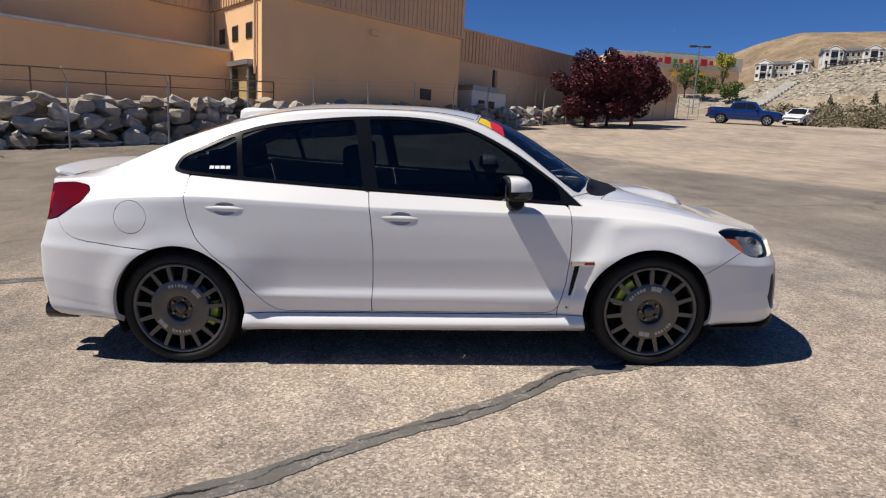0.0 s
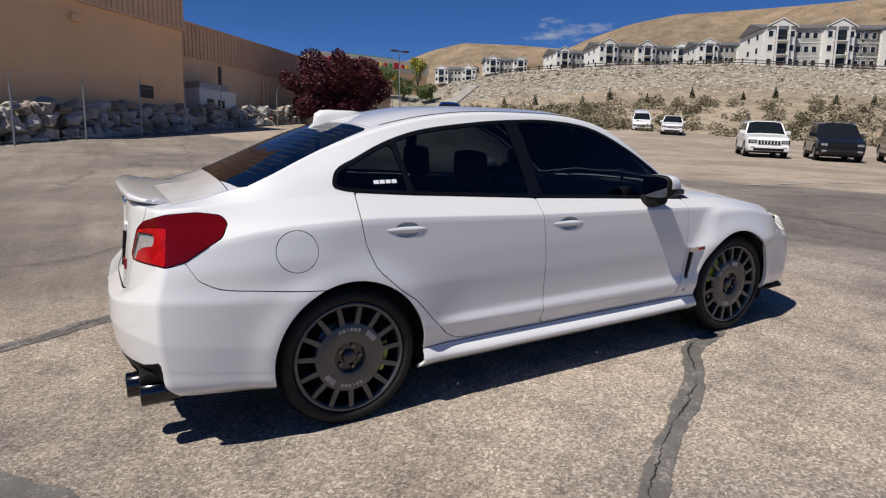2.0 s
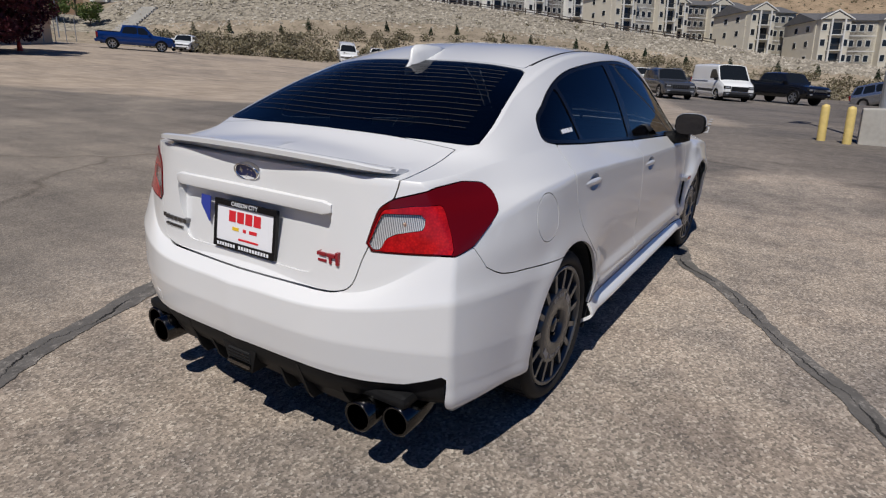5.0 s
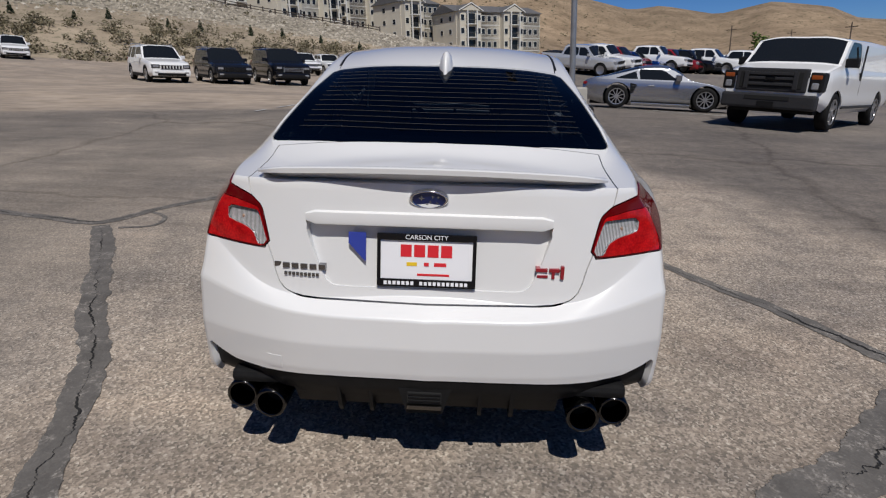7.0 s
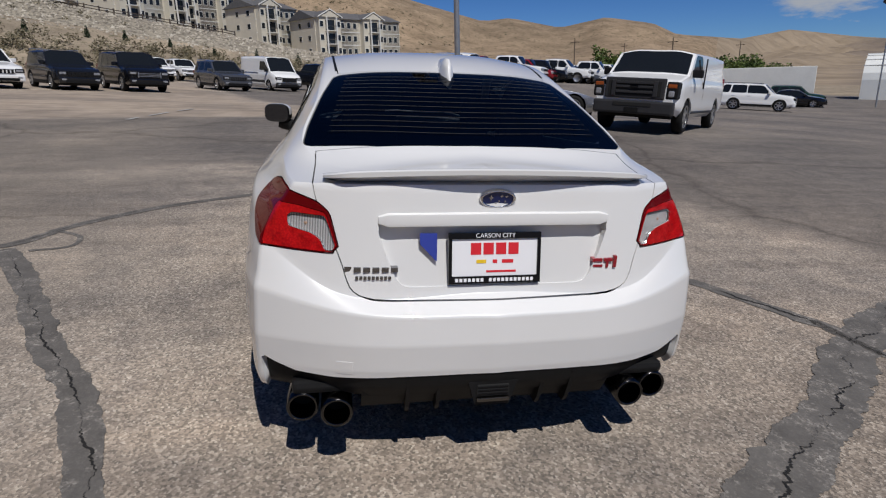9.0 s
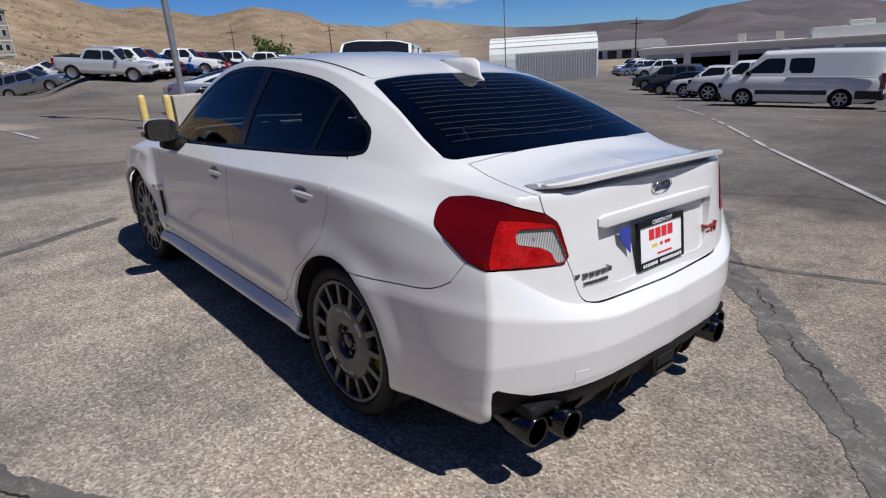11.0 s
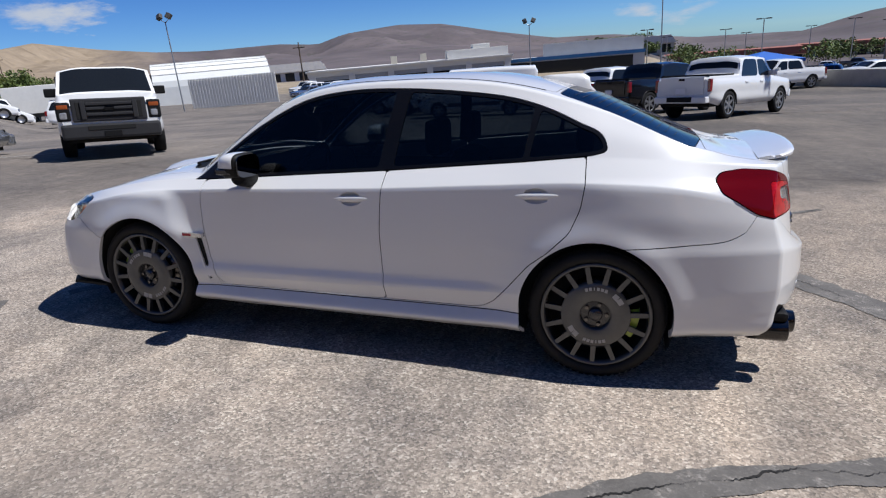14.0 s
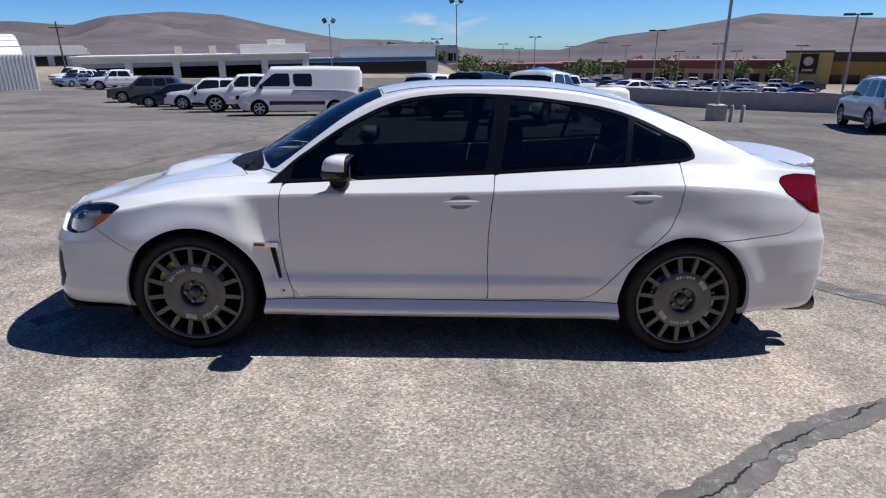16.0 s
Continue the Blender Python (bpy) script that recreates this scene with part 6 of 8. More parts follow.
        part("latch", box((-half - .040, -.10, zt - .14), (-half - .025, .10, zt - .075), .008), dark, gate)
    else:
        part("rear_bumper", box((-half - .06, -bw, clear + .12), (-half + .16, bw, clear + .36), .05), low, top)
    for s in (1, -1):
        if kind == "van":
            y0, y1 = sorted((s * .70, s * .955))
            h = part("headlamp", box((half - .34, y0, .76), (half + .010, y1, 1.14), .04), dark, top, "headlamp in a black surround")
            part("indicator", box((half - .26, y0 + .03, 1.00), (half + .016, y1 - .03, 1.09), .02), AMBER_FAR, h, "amber indicator")
            part("lamp_lens", box((half - .26, y0 + .05, .80), (half + .016, y1 - .06, .95), .03), HEADLIGHT, h)
        else:
            y0, y1 = sorted((s * (gw + .03), s * W / 2 * .905))
            z0, z1 = (zn - .31, zn - .13) if kind != "coupe" else (zn - .14, zn - .035)
            x1 = half + .008 - (.15 if kind == "coupe" else 0)
            h = part("headlamp", box((half - .42, y0, z0), (x1, y1, z1), .035), dark, top, "headlamp in a dark housing")
            if far:
                h.data.materials[0] = HEADLIGHT
            else:
                part("lamp_lens", box((half - .20, y0 + .03, z0 + .035), (x1 + .006, y1 - .05, z1 - .03), .03), HEADLIGHT, h)
        if bed:
            y0, y1 = sorted((s * W / 2 * .835, s * W / 2 * .925))
            tzz = (zt - .48, zt - .10)
        else:
            y0, y1 = sorted((s * W / 2 * .70, s * W / 2 * .905))
            tzz = (zb - .32, zb + .02) if kind not in ("van", "cargo") else (zb - .45, zb + .12)
            if kind == "coupe":
                tzz = (.66, .74)
        if kind == "cargo":
            y0, y1 = sorted((s * W / 2 * .80, s * W / 2 * .925))
        part("tail_lamp", box((-half - (.012 if bed else .03 if kind != "coupe" else -.01), y0, tzz[0]), (-half + .14, y1, tzz[1]), .02), FAR_RED, top)
        # dark lips over the wheels
        if kind in ("suv", "bigsuv", "pickup") and not far:
            for ax in axles:
                bm = bmesh.new()
                yl = s * (W / 2 - .03)
                add_lathe(bm, [(rw + .030, yl), (rw + .030, yl + s * .028), (rw + .075, yl + s * .022), (rw + .075, yl)], 20, Matrix.Translation((ax, 0, rw)), radians(0), radians(180))
                part("arch_lip", bm, dark if lower or body is not WHITE_P else GREY_TRIM, top, "", True)
        if kind in ("suv", "bigsuv") and not far:
            yr = s * (.955 * W / 2 - tumble * (H - .08 - zb) - .03)
            bm = tube((xf - .25, yr, H - .01), (xr + .1, yr, H - .01), .022, None, 8)
            for xx in (xf - .25, (xf + xr) / 2, xr + .1):
                add_tube(bm, (xx, yr, H - .08), (xx, yr, H - .005), .022, None, 8)
            part("roof_rail", bm, RIM_SILVER if kind == "suv" else dark, top, "roof rail")
            y0, y1 = sorted((s * .955 * W / 2, s * (W / 2 + .012)))
            part("side_cladding", box((axles[1] + rw + .08, y0, clear + .02), (axles[0] - rw - .08, y1, clear + .17), .02), dark, top, "dark lower cladding")
        y0, y1 = sorted((s * .93 * W / 2, s * (W / 2 + .17)))
        part("door_mirror", box((xb - .42, y0, zb + .02), (xb - .26, y1, zb + .20), .03), body if kind not in ("van", "cargo") else BLACK_PLASTIC, top)
        for hx in ((xfl + xrl) / 2 + .28, (xfl + xrl) / 2 - .75):
            y0, y1 = sorted((s * .985 * W / 2, s * (W / 2 + .015)))
            if (windows != "cab" or hx > 0) and not far:
                part("door_handle", box((hx - .1, y0, zb - .16), (hx + .1, y1, zb - .125), .008), body, top)
    if kind == "coupe":
        for s in (1, -1):
            y0, y1 = sorted((s * .94 * W / 2, s * (W / 2 + .006)))
            vent = part("side_intake", prism([(-.82, .74), (-.62, .70), (-.72, .46), (-.80, .43)], y0, y1), BLACK_PLASTIC, top, "black side intake")
            for k in range(3):
                part("intake_fin", box((-.80 + .02 * k, y0, .50 + .075 * k), (-.66 + .01 * k, y1 + .004, .525 + .075 * k)), body, vent)
            part("sill", box((-.75, y0, clear - .01), (.90, y1, clear + .07), .02), body, top, "silver sill")
            # a black strip drawn as the shade line over the sill
            part("sill_shadow", box((-.75, y0, clear + .07), (.90, y1 - .001, clear + .10)), BLACK_PLASTIC, top)
    if kind == "cargo":
        part("rear_door_glass", box((-half - .012, -W / 2 * .62, zb + .18), (-half + .03, W / 2 * .62, H - .42), .02), CAR_GLASS, top)
    if kind in ("van", "cargo") and lower:
        for s in (1, -1):
            y0, y1 = sorted((s * .97 * W / 2, s * (W / 2 + .012)))
            part("side_trim", box((axles[1] + rw + .1, y0, clear + .26 if kind == "cargo" else clear + .10), (axles[0] - rw - .1, y1, clear + .46 if kind == "cargo" else clear + .16), .01), low, top, "grey lower side trim")
            if kind == "cargo":
                part("rear_trim", box((-half + .02, y0, clear + .16), (axles[1] - rw - .1, y1, clear + .46), .01), low, top, "grey lower side trim")
                part("seam", box((xb - 1.72, y0, zb - .05), (-half + .25, y1 - .004, zb - .035)), low, top)
            else:
                part("door_seam", box((.50, y0, clear + .15), (.512, y1 - .008, zb + .5)), low, top)
                part("door_handle", box((.62, y0, zb - .22), (.66, y1 + .012, zb - .06), .01), BLACK_PLASTIC, top)
    part("number_plate", box((-half - .075, -.16, zb - .42), (-half - .055, .16, zb - .27)), WHITE_FILM, top)
    if bed:
        part("load_bed", box((-half + .12, -.80 * W / 2, zt - .05), (xe - .06, .80 * W / 2, zt + .035)), BLACK_PLASTIC, top, "black load bed")
    for ax in axles:
        for s in (1, -1):
            w = empty("wheel")
            w.parent = top
            w.matrix_basis = pose(ax, s * (W / 2 - .13), rw) if s == 1 else pose(ax, s * (W / 2 - .13), rw, 0, 0, 180)
            bm = bmesh.new()
            add_lathe(bm, [(rw * .66, .10), (rw * .72, .118), (rw * .94, .112), (rw, .08), (rw, -.10), (rw * .9, -.12), (0, -.12)], 28)
            part("tyre", bm, TYRE_FAR, w, "", True)
            bm = bmesh.new()
            add_lathe(bm, [(rw * .68, .10), (rw * .64, .108), (rw * .60, .09), (rw * .60, .0), (.0, .0)], 28)
            if far:
                bm.free()
                bm = bmesh.new()
                add_lathe(bm, [(0, .06), (rw * .55, .06), (rw * .64, .108), (rw * .69, .106)], 16)
                part("rim", bm, RIM_SILVER, w, "silver rim", True)
                continue
            part("rim", bm, LAMP_BLACK, w, "", True)
            bm = bmesh.new()
            for k in range(6 if kind != "coupe" else 10):
                add_box(bm, (-.034 if kind != "coupe" else -.014, .055, 0), (.034 if kind != "coupe" else .014, .10, rw * .64), pose(0, 0, 0, 0, (60 if kind != "coupe" else 36) * k, 0))
            add_lathe(bm, [(rw * .62, .06), (rw * .62, .112), (rw * .685, .116), (rw * .69, .06)], 28)
            add_lathe(bm, [(0, .108), (rw * .17, .106), (rw * .18, .06)], 12)
            part("spokes", bm, RIM_SILVER, w, "silver spokes")
    return top


def stand(ob, x, y, heading, copy=False, colour=None):
    """Set a vehicle on the sloping land."""
    e = .8
    z = land(x, y)[0]
    dx, dy = (land(x + e, y)[0] - land(x - e, y)[0]) / (2 * e), (land(x, y + e)[0] - land(x, y - e)[0]) / (2 * e)
    up = Vector((-dx, -dy, 1)).normalized()
    m = Matrix.Translation((x, y, z)) @ Vector((0, 0, 1)).rotation_difference(up).to_matrix().to_4x4() @ pose(0, 0, 0, 0, 0, heading)
    if copy:
        ob = copy_thing(ob, m)
        if colour is not None:
            for o in ob.children_recursive:
                for slot in o.material_slots:
                    if slot.material in PAINTS.values():
                        slot.link = "OBJECT"
                        slot.material = colour
        if colour is not None:
            tone = next(k for k, v in PAINTS.items() if v is colour).replace("_", " ")
            kind = {"truck": "crew cab pickup truck", "suv": "SUV", "car": "car", "van": "van"}[ob["category"]]
            ob["label"] = f"{tone} {kind} parked in a row"
        return ob
    ob.matrix_basis = m
    return ob


pick_w = vehicle("pickup", WHITE_P, "pickup_truck", "white crew cab pickup truck parked on the lot", "truck")
stand(pick_w, -4.5, -19.2, 236)
suv_w = vehicle("suv", WHITE_P, "family_suv", "white family SUV parked on the lot", "suv")
stand(suv_w, 26.7, 16.0, 222)
big_b = vehicle("bigsuv", BLACK_P, "black_suv", "large black SUV with a chrome grille", "suv")
stand(big_b, 29.8, 10.7, 214)
suv_b = vehicle("suv", paint("charcoal", (0.010, 0.0105, 0.012), 0.1), "charcoal_suv", "charcoal SUV parked beside a black SUV", "suv")
stand(suv_b, 28.2, 13.3, 218)
suv_g = vehicle("suv", GREY_P, "grey_suv", "dark grey SUV parked by a white van", "suv")
stand(suv_g, 36.4, 7.4, 212)
cargo_w = vehicle("cargo", WHITE_P, "cargo_van", "white high-roof cargo van parked on the lot", "van", "cab", GREY_TRIM)
stand(cargo_w, 40.4, 4.9, 212)
blue_t = vehicle("pickup", BLUE_P, "blue_pickup", "bright blue pickup truck parked by a fence", "truck")
stand(blue_t, 26.0, 48.0, -33)
hatch = vehicle("hatch", WHITE_P, "hatchback", "small white hatchback parked beside shrubs", "car")
stand(hatch, 32.3, 50.6, 222)
coupe = vehicle("coupe", SILVER_P, "sports_coupe", "silver mid-engined sports coupe parked behind bollards", "car")
stand(coupe, 14.9, -5.75, -102)
van = vehicle("van", WHITE_P, "passenger_van", "white full-size van with a black grille", "van", "cab", GREY_TRIM)
stand(van, 10.9, -8.25, 136)
transit = vehicle("cargo", WHITE_P, "white_cargo_van", "white cargo van with a rear side window", "van", "cab2", GREY_TRIM)
stand(transit, 5.75, -25.1, 10)
tahoe = vehicle("bigsuv", WHITE_P, "large_white_suv", "large white SUV parked by a trailer", "suv")
stand(tahoe, 35.6, -29.9, -132)
sedan = vehicle("sedan", WHITE_P, "sedan_car", "white sedan parked on the lot", "car")
stand(sedan, -18, -46.5, 200)

# rows further off
for src, x, y, h, col in (
        (pick_w, -2.4, -22.4, 231, BLACK_P), (pick_w, -.5, -25.5, 228, WHITE_P), (suv_w, -16.0, -16.3, 250, WHITE_P),
        (suv_w, 47.0, 43.5, 226, WHITE_P), (suv_w, 44.5, 37.2, 222, WHITE_P),
        (pick_w, 52.0, 15.7, 215, WHITE_P), (pick_w, 56.5, 14.5, 215, WHITE_P), (pick_w, 42.6, 1.4, 230, BLACK_P),
        (pick_w, 8.9, -28.7, 10, WHITE_P), (suv_w, 12.2, -31.9, 10, WHITE_P), (sedan, 15.6, -35.2, 12, BLACK_P), (suv_w, 19.4, -40.0, 12, GREY_P),
        (pick_w, 30.3, -59.0, 20, WHITE_P), (suv_w, 33.5, -62.5, 60, SILVER_P), (sedan, 38.5, -66.0, 70, SILVER_P), (suv_w, 40.5, -70.0, 70, WHITE_P), (pick_w, 43.0, -74.0, 70, WHITE_P),
        (suv_w, 46.0, -42.0, -128, DARKGREEN_P), (sedan, 43.2, -39.6, -128, BLACK_P), (sedan, 44.4, -40.6, -128, LIGHT_P),
        (pick_w, -10.5, -41.5, 30, WHITE_P)):
    stand(src, x, y, h, True, col)
rng = random.Random(11)
mix_cols = [WHITE_P, WHITE_P, WHITE_P, BLACK_P, GREY_P, SILVER_P, RED_P, BLUE_P, LIGHT_P, WHITE_P]
# plainer makes of the same vehicles for the distance
far_pick = stand(vehicle("pickup", WHITE_P, "pickup_truck", "white pickup truck in a far row", "truck", far=True), 54.0, -6.5, -122)
far_suv = stand(vehicle("suv", SILVER_P, "family_suv", "silver SUV in a far row", "suv", far=True), 50.5, -5.2, -122)
far_sedan = stand(vehicle("sedan", GREY_P, "sedan_car", "dark grey sedan in a far row", "car", far=True), 57.5, -8.0, -122)
far_hatch = stand(vehicle("hatch", RED_P, "hatchback", "red hatchback in a far row", "car", far=True), 61.0, -9.5, -122)
# the line of vehicles for sale to the east
EAST = [(far_pick, LIGHT_P), (far_pick, WHITE_P), (far_suv, RED_P), (far_sedan, BLUE_P), (far_pick, WHITE_P), (far_suv, RED_P), (far_suv, BLACK_P), (far_pick, WHITE_P), (far_sedan, GREY_P), (far_pick, WHITE_P), (far_suv, WHITE_P), (far_sedan, SILVER_P), (far_pick, WHITE_P), (far_suv, BLACK_P), (far_pick, WHITE_P), (far_suv, WHITE_P)]
for k, (make, tone) in enumerate(EAST):
    f = k / 15
    for row in (0, 1):
        az = radians(-13.3 - 21.0 * f - row * .9)
        r = 44 + 9 * row + 19 * f
        ob = stand(make if row == 0 else rng.choice((far_pick, far_suv, far_sedan)), r * math.cos(az) - 3, r * math.sin(az) + 2.3, -126 + rng.uniform(-4, 4), True, tone if row == 0 else rng.choice(mix_cols))
        ob["group"] = "vehicles in the eastern row"
# the car park beyond the low wall to the south
for row in range(4):
    for k in range(13):
        az = radians(-96 - 2.35 * k - rng.uniform(-.4, .4))
        r = 88 + 19 * row + rng.uniform(-2, 2)
        x, y = r * math.cos(az), r * math.sin(az)
        ob = stand(rng.choice((far_sedan, far_suv, far_hatch, far_pick)), x, y, rng.choice((-30, 150)) + rng.uniform(-3, 3), True, rng.choice(mix_cols))
        ob["group"] = "vehicles in the southern car park"

# ---- buildings ----
STUCCO = worn("orange_stucco", (0.84, 0.53, 0.285), 0.9, 0.35, 0.10, 0.004, fine=60)
STUCCO_PALE = worn("tan_stucco", (0.74, 0.52, 0.32), 0.9, 0.3, 0.10, 0.004, fine=60)
METAL_SIDING = worn("brown_metal_siding", (0.68, 0.43, 0.26), 0.55, 0.5, 0.12)
COPING = worn("white_coping", (0.62, 0.60, 0.56), 0.6, 2, 0.15)
DARK_FRAME = worn("dark_steel_frame", (0.06, 0.055, 0.05), 0.6, 3, 0.25)
PANE = material("building_glass", (0.018, 0.021, 0.025), 0.08, 0, 0.0, 0.3)
RUST = worn("rusty_rail", (0.16, 0.085, 0.05), 0.7, 8, 0.3)
GALV = worn("galvanised_steel", (0.34, 0.35, 0.36), 0.45, 6, 0.2, 0, 0.7)
ROCK = worn("granite_boulder", (0.44, 0.42, 0.39), 0.9, 1.6, 0.35, 0.03)
_n, _l, _b = nodes_of(ROCK)
_tone = ramp(ROCK, _n.new("ShaderNodeObjectInfo").outputs["Random"], [(0.0, (0.50, 0.43, 0.35)), (0.4, (0.85, 0.80, 0.74)), (0.75, (1.0, 1.0, 1.0)), (1.0, (0.75, 0.62, 0.48))])
_l.new(mix(ROCK, 1.0, _b.inputs["Base Color"].links[0].from_socket, _tone, "MULTIPLY"), _b.inputs["Base Color"])
WHITE_WALL = worn("white_siding", (0.66, 0.65, 0.61), 0.75, 0.6, 0.08)
CREAM_WALL = worn("cream_siding", (0.55, 0.51, 0.42), 0.8, 0.6, 0.08)
TAUPE_WALL = worn("taupe_siding", (0.23, 0.20, 0.175), 0.8, 0.6, 0.1)
ROOF_DARK = worn("grey_shingles", (0.10, 0.098, 0.10), 0.85, 1.2, 0.25)
WOOD_DARK = worn("dark_fence", (0.06, 0.045, 0.035), 0.85, 3, 0.3)
CONCRETE = worn("concrete", (0.40, 0.38, 0.34), 0.85, 1.5, 0.18, 0.002)
YELLOW_PAINT = worn("yellow_bollard_paint", (0.62, 0.47, 0.16), 0.6, 8, 0.2)


def frame2(px, py, pz, deg):
    return pose(px, py, pz, 0, 0, deg)


def orange_hall():
    """The stucco and metal hall: local x runs along its long wall, y into it, origin at the corner of the fore block."""
    h = empty("orange_hall", frame2(.77, 31.4, 2.2, 42.7), "orange stucco hall with brown ribbed metal upper walls", "building")
    top, band = 9.6, 5.48
    part("fore_wall", box((-12.2, 0, 0), (0, .4, band)), STUCCO, h)
    part("fore_end", box((-.4, .4, 0), (0, 9, band)), STUCCO, h)
    part("dock_wall", box((-12.2, .4, 0), (-11.8, 5.6, band - .2)), STUCCO, h)
    part("rear_wall", box((-60, 5.6, 0), (-11.8, 6.0, band - .2)), STUCCO, h)
    part("annex_wall", box((-60, 3.2, 0), (-12.25, 3.55, 3.15)), STUCCO, h)
    part("annex_roof", box((-60, 3.5, 3.0), (-12.25, 5.6, 3.12)), COPING, h)
    part("coping", box((-60, 3.1, 3.15), (-12.22, 3.62, 3.27)), COPING, h, "white coping")
    for name, lo, hi, ax in (("upper_siding", (-12.25, -.12, band), (.1, .1, top), 0), ("upper_end", (-.1, .1, band), (.1, 9, top), 1), ("upper_dock", (-12.3, .1, band - .2), (-12.1, 5.5, top), 1), ("upper_rear", (-60, 5.45, band - .2), (-12.0, 5.65, top), 0)):
        bm = box(lo, hi)
        part(name, bm, METAL_SIDING, h)
        n = int((hi[ax] - lo[ax]) / .30)
        bm = bmesh.new()
        for k in range(n):
            c = lo[ax] + .15 + .30 * k
            if ax == 0:
                add_box(bm, (c - .04, lo[1] - .05, lo[2]), (c + .04, lo[1], hi[2]))
            else:
                x = lo[0] - .05 if name == "upper_dock" else hi[0] + .05
                add_box(bm, (min(x, lo[0]), c - .04, lo[2]), (max(x, hi[0]), c + .04, hi[2]))
        ob = part("siding_ribs", bm, METAL_SIDING, h)
        tagged(ob, kind="stuff")
    part("upper_trim", box((-12.3, -.16, band - .08), (.15, -.02, band + .04)), METAL_SIDING, h)
    # long low wing beyond
    part("wing_wall", box((.0, 2.0, 0), (31, 2.4, 4.65)), STUCCO_PALE, h)
    part("wing_siding", box((.0, 1.9, 4.65), (31, 2.3, 6.45)), METAL_SIDING, h)
    bm = bmesh.new()
    for k in range(99):
        add_box(bm, (.1 + .31 * k, 1.85, 4.65), (.18 + .31 * k, 1.9, 6.45))
    tagged(part("siding_ribs", bm, METAL_SIDING, h), kind="stuff")
    part("wing_cap", box((-.1, 1.8, 6.45), (31.1, 2.6, 6.56)), METAL_SIDING, h)
    part("roof_slab", box((-60, 5.7, top - .1), (-12.0, 30, top)), COPING, h)
    part("fore_roof", box((-12.0, .15, top - .1), (0, 30, top - .01)), COPING, h)
    part("wing_roof", box((0, 2.4, 6.3), (31, 30, 6.4)), COPING, h)
    for x in (5.3, 9.5, 9.9, 16.0, 17.2, 24.0):
        part("downpipe", tube((x, 1.82, .2), (x, 1.82, 4.4), .08), STUCCO_PALE, h)
    part("vent", box((-2.9, -.06, 1.75), (-2.1, .0, 2.35), .02), DARK_FRAME, h, "dark louvred vent")
    for k in range(5):
        part("louvre", box((-2.85, -.09, 1.82 + .1 * k), (-2.15, -.05, 1.86 + .1 * k)), DARK_FRAME, h)
    part("wall_lamp", box((-6.4, -.2, 4.55), (-5.9, 0, 4.85), .05), STUCCO, h)
    # three small windows over the dock
    for y in (1.25, 2.75, 4.25):
        w = part("window", box((-12.24, y - .31, 3.62), (-12.18, y + .31, 4.32)), DARK_FRAME, h)
        part("pane", box((-12.26, y - .25, 3.68), (-12.235, y + .25, 4.26)), PANE, w)
    dock = part("dock_door", box((-12.25, .95, .2), (-12.19, 2.5, 2.3)), YELLOWISH, h, "yellowish dock door")
    for y in (.80, 2.62):
        part("dock_post", box((-12.5, y - .09, 0), (-12.2, y + .09, 2.4)), GALV, h, "grey dock post")
        part("dock_bumper", box((-12.52, y - .20, .9), (-12.21, y - .10, 2.3)), DARK_FRAME, h)
    part("dock_head", box((-12.62, .62, 2.4), (-12.2, 2.8, 2.62)), GALV, h, "grey dock head")
    for y in (.5, 5.2):
        part("downpipe", tube((-12.3, y, 2.0), (-12.3, y, 5.2), .06), STUCCO_PALE, h)
    # white plant cabinet against the wing
    cab = part("plant_cabinet", box((1.5, .3, 0), (4.6, 1.9, 2.75), .03), WHITE_WALL, h, "white plant cabinet")
    for x in (2.1, 3.0):
        part("cabinet_window", box((x, .25, 1.1), (x + .5, .31, 2.2)), PANE, cab)
    part("cabinet_top", box((1.6, .35, 2.75), (4.0, 1.8, 3.1), .05), GALV, cab)
    part("flue", tube((4.3, 1.2, 2.7), (4.3, 1.2, 4.3), .09), DARK_FRAME, cab)
    return h


YELLOWISH = worn("faded_yellow_door", (0.42, 0.30, 0.12), 0.7, 2, 0.15)
orange_hall()

# wall of boulders below the hall
rng = random.Random(3)
wall = empty("rock_wall", frame2(-13.4, 13.1, 0, 49.4), "retaining wall of piled grey granite boulders", "wall", "", "structure")
rock_meshes = []
for k in range(9):
    bm = bmesh.new()
    bmesh.ops.create_icosphere(bm, subdivisions=2, radius=1)
    for v in bm.verts:
        d = v.co.normalized()
        f = .80 + .42 * noise.noise(d * 1.3 + Vector((k * 7.1, 0, 0)))
        q = Vector([math.copysign(abs(c) ** .55, c) for c in d])
        v.co = q * .78 * f
    me = bpy.data.meshes.new("boulder")
    bm.to_mesh(me)
    bm.free()
    me.materials.append(ROCK)
    rock_meshes.append(me)
ux, uy = math.cos(radians(49.4)), math.sin(radians(49.4))


def wall_height(s):
    return 1.55 - .018 * max(0, s - 2) if s < 33 else max(.4, 1.05 - .06 * (s - 33))


s = -12.0
cols = []
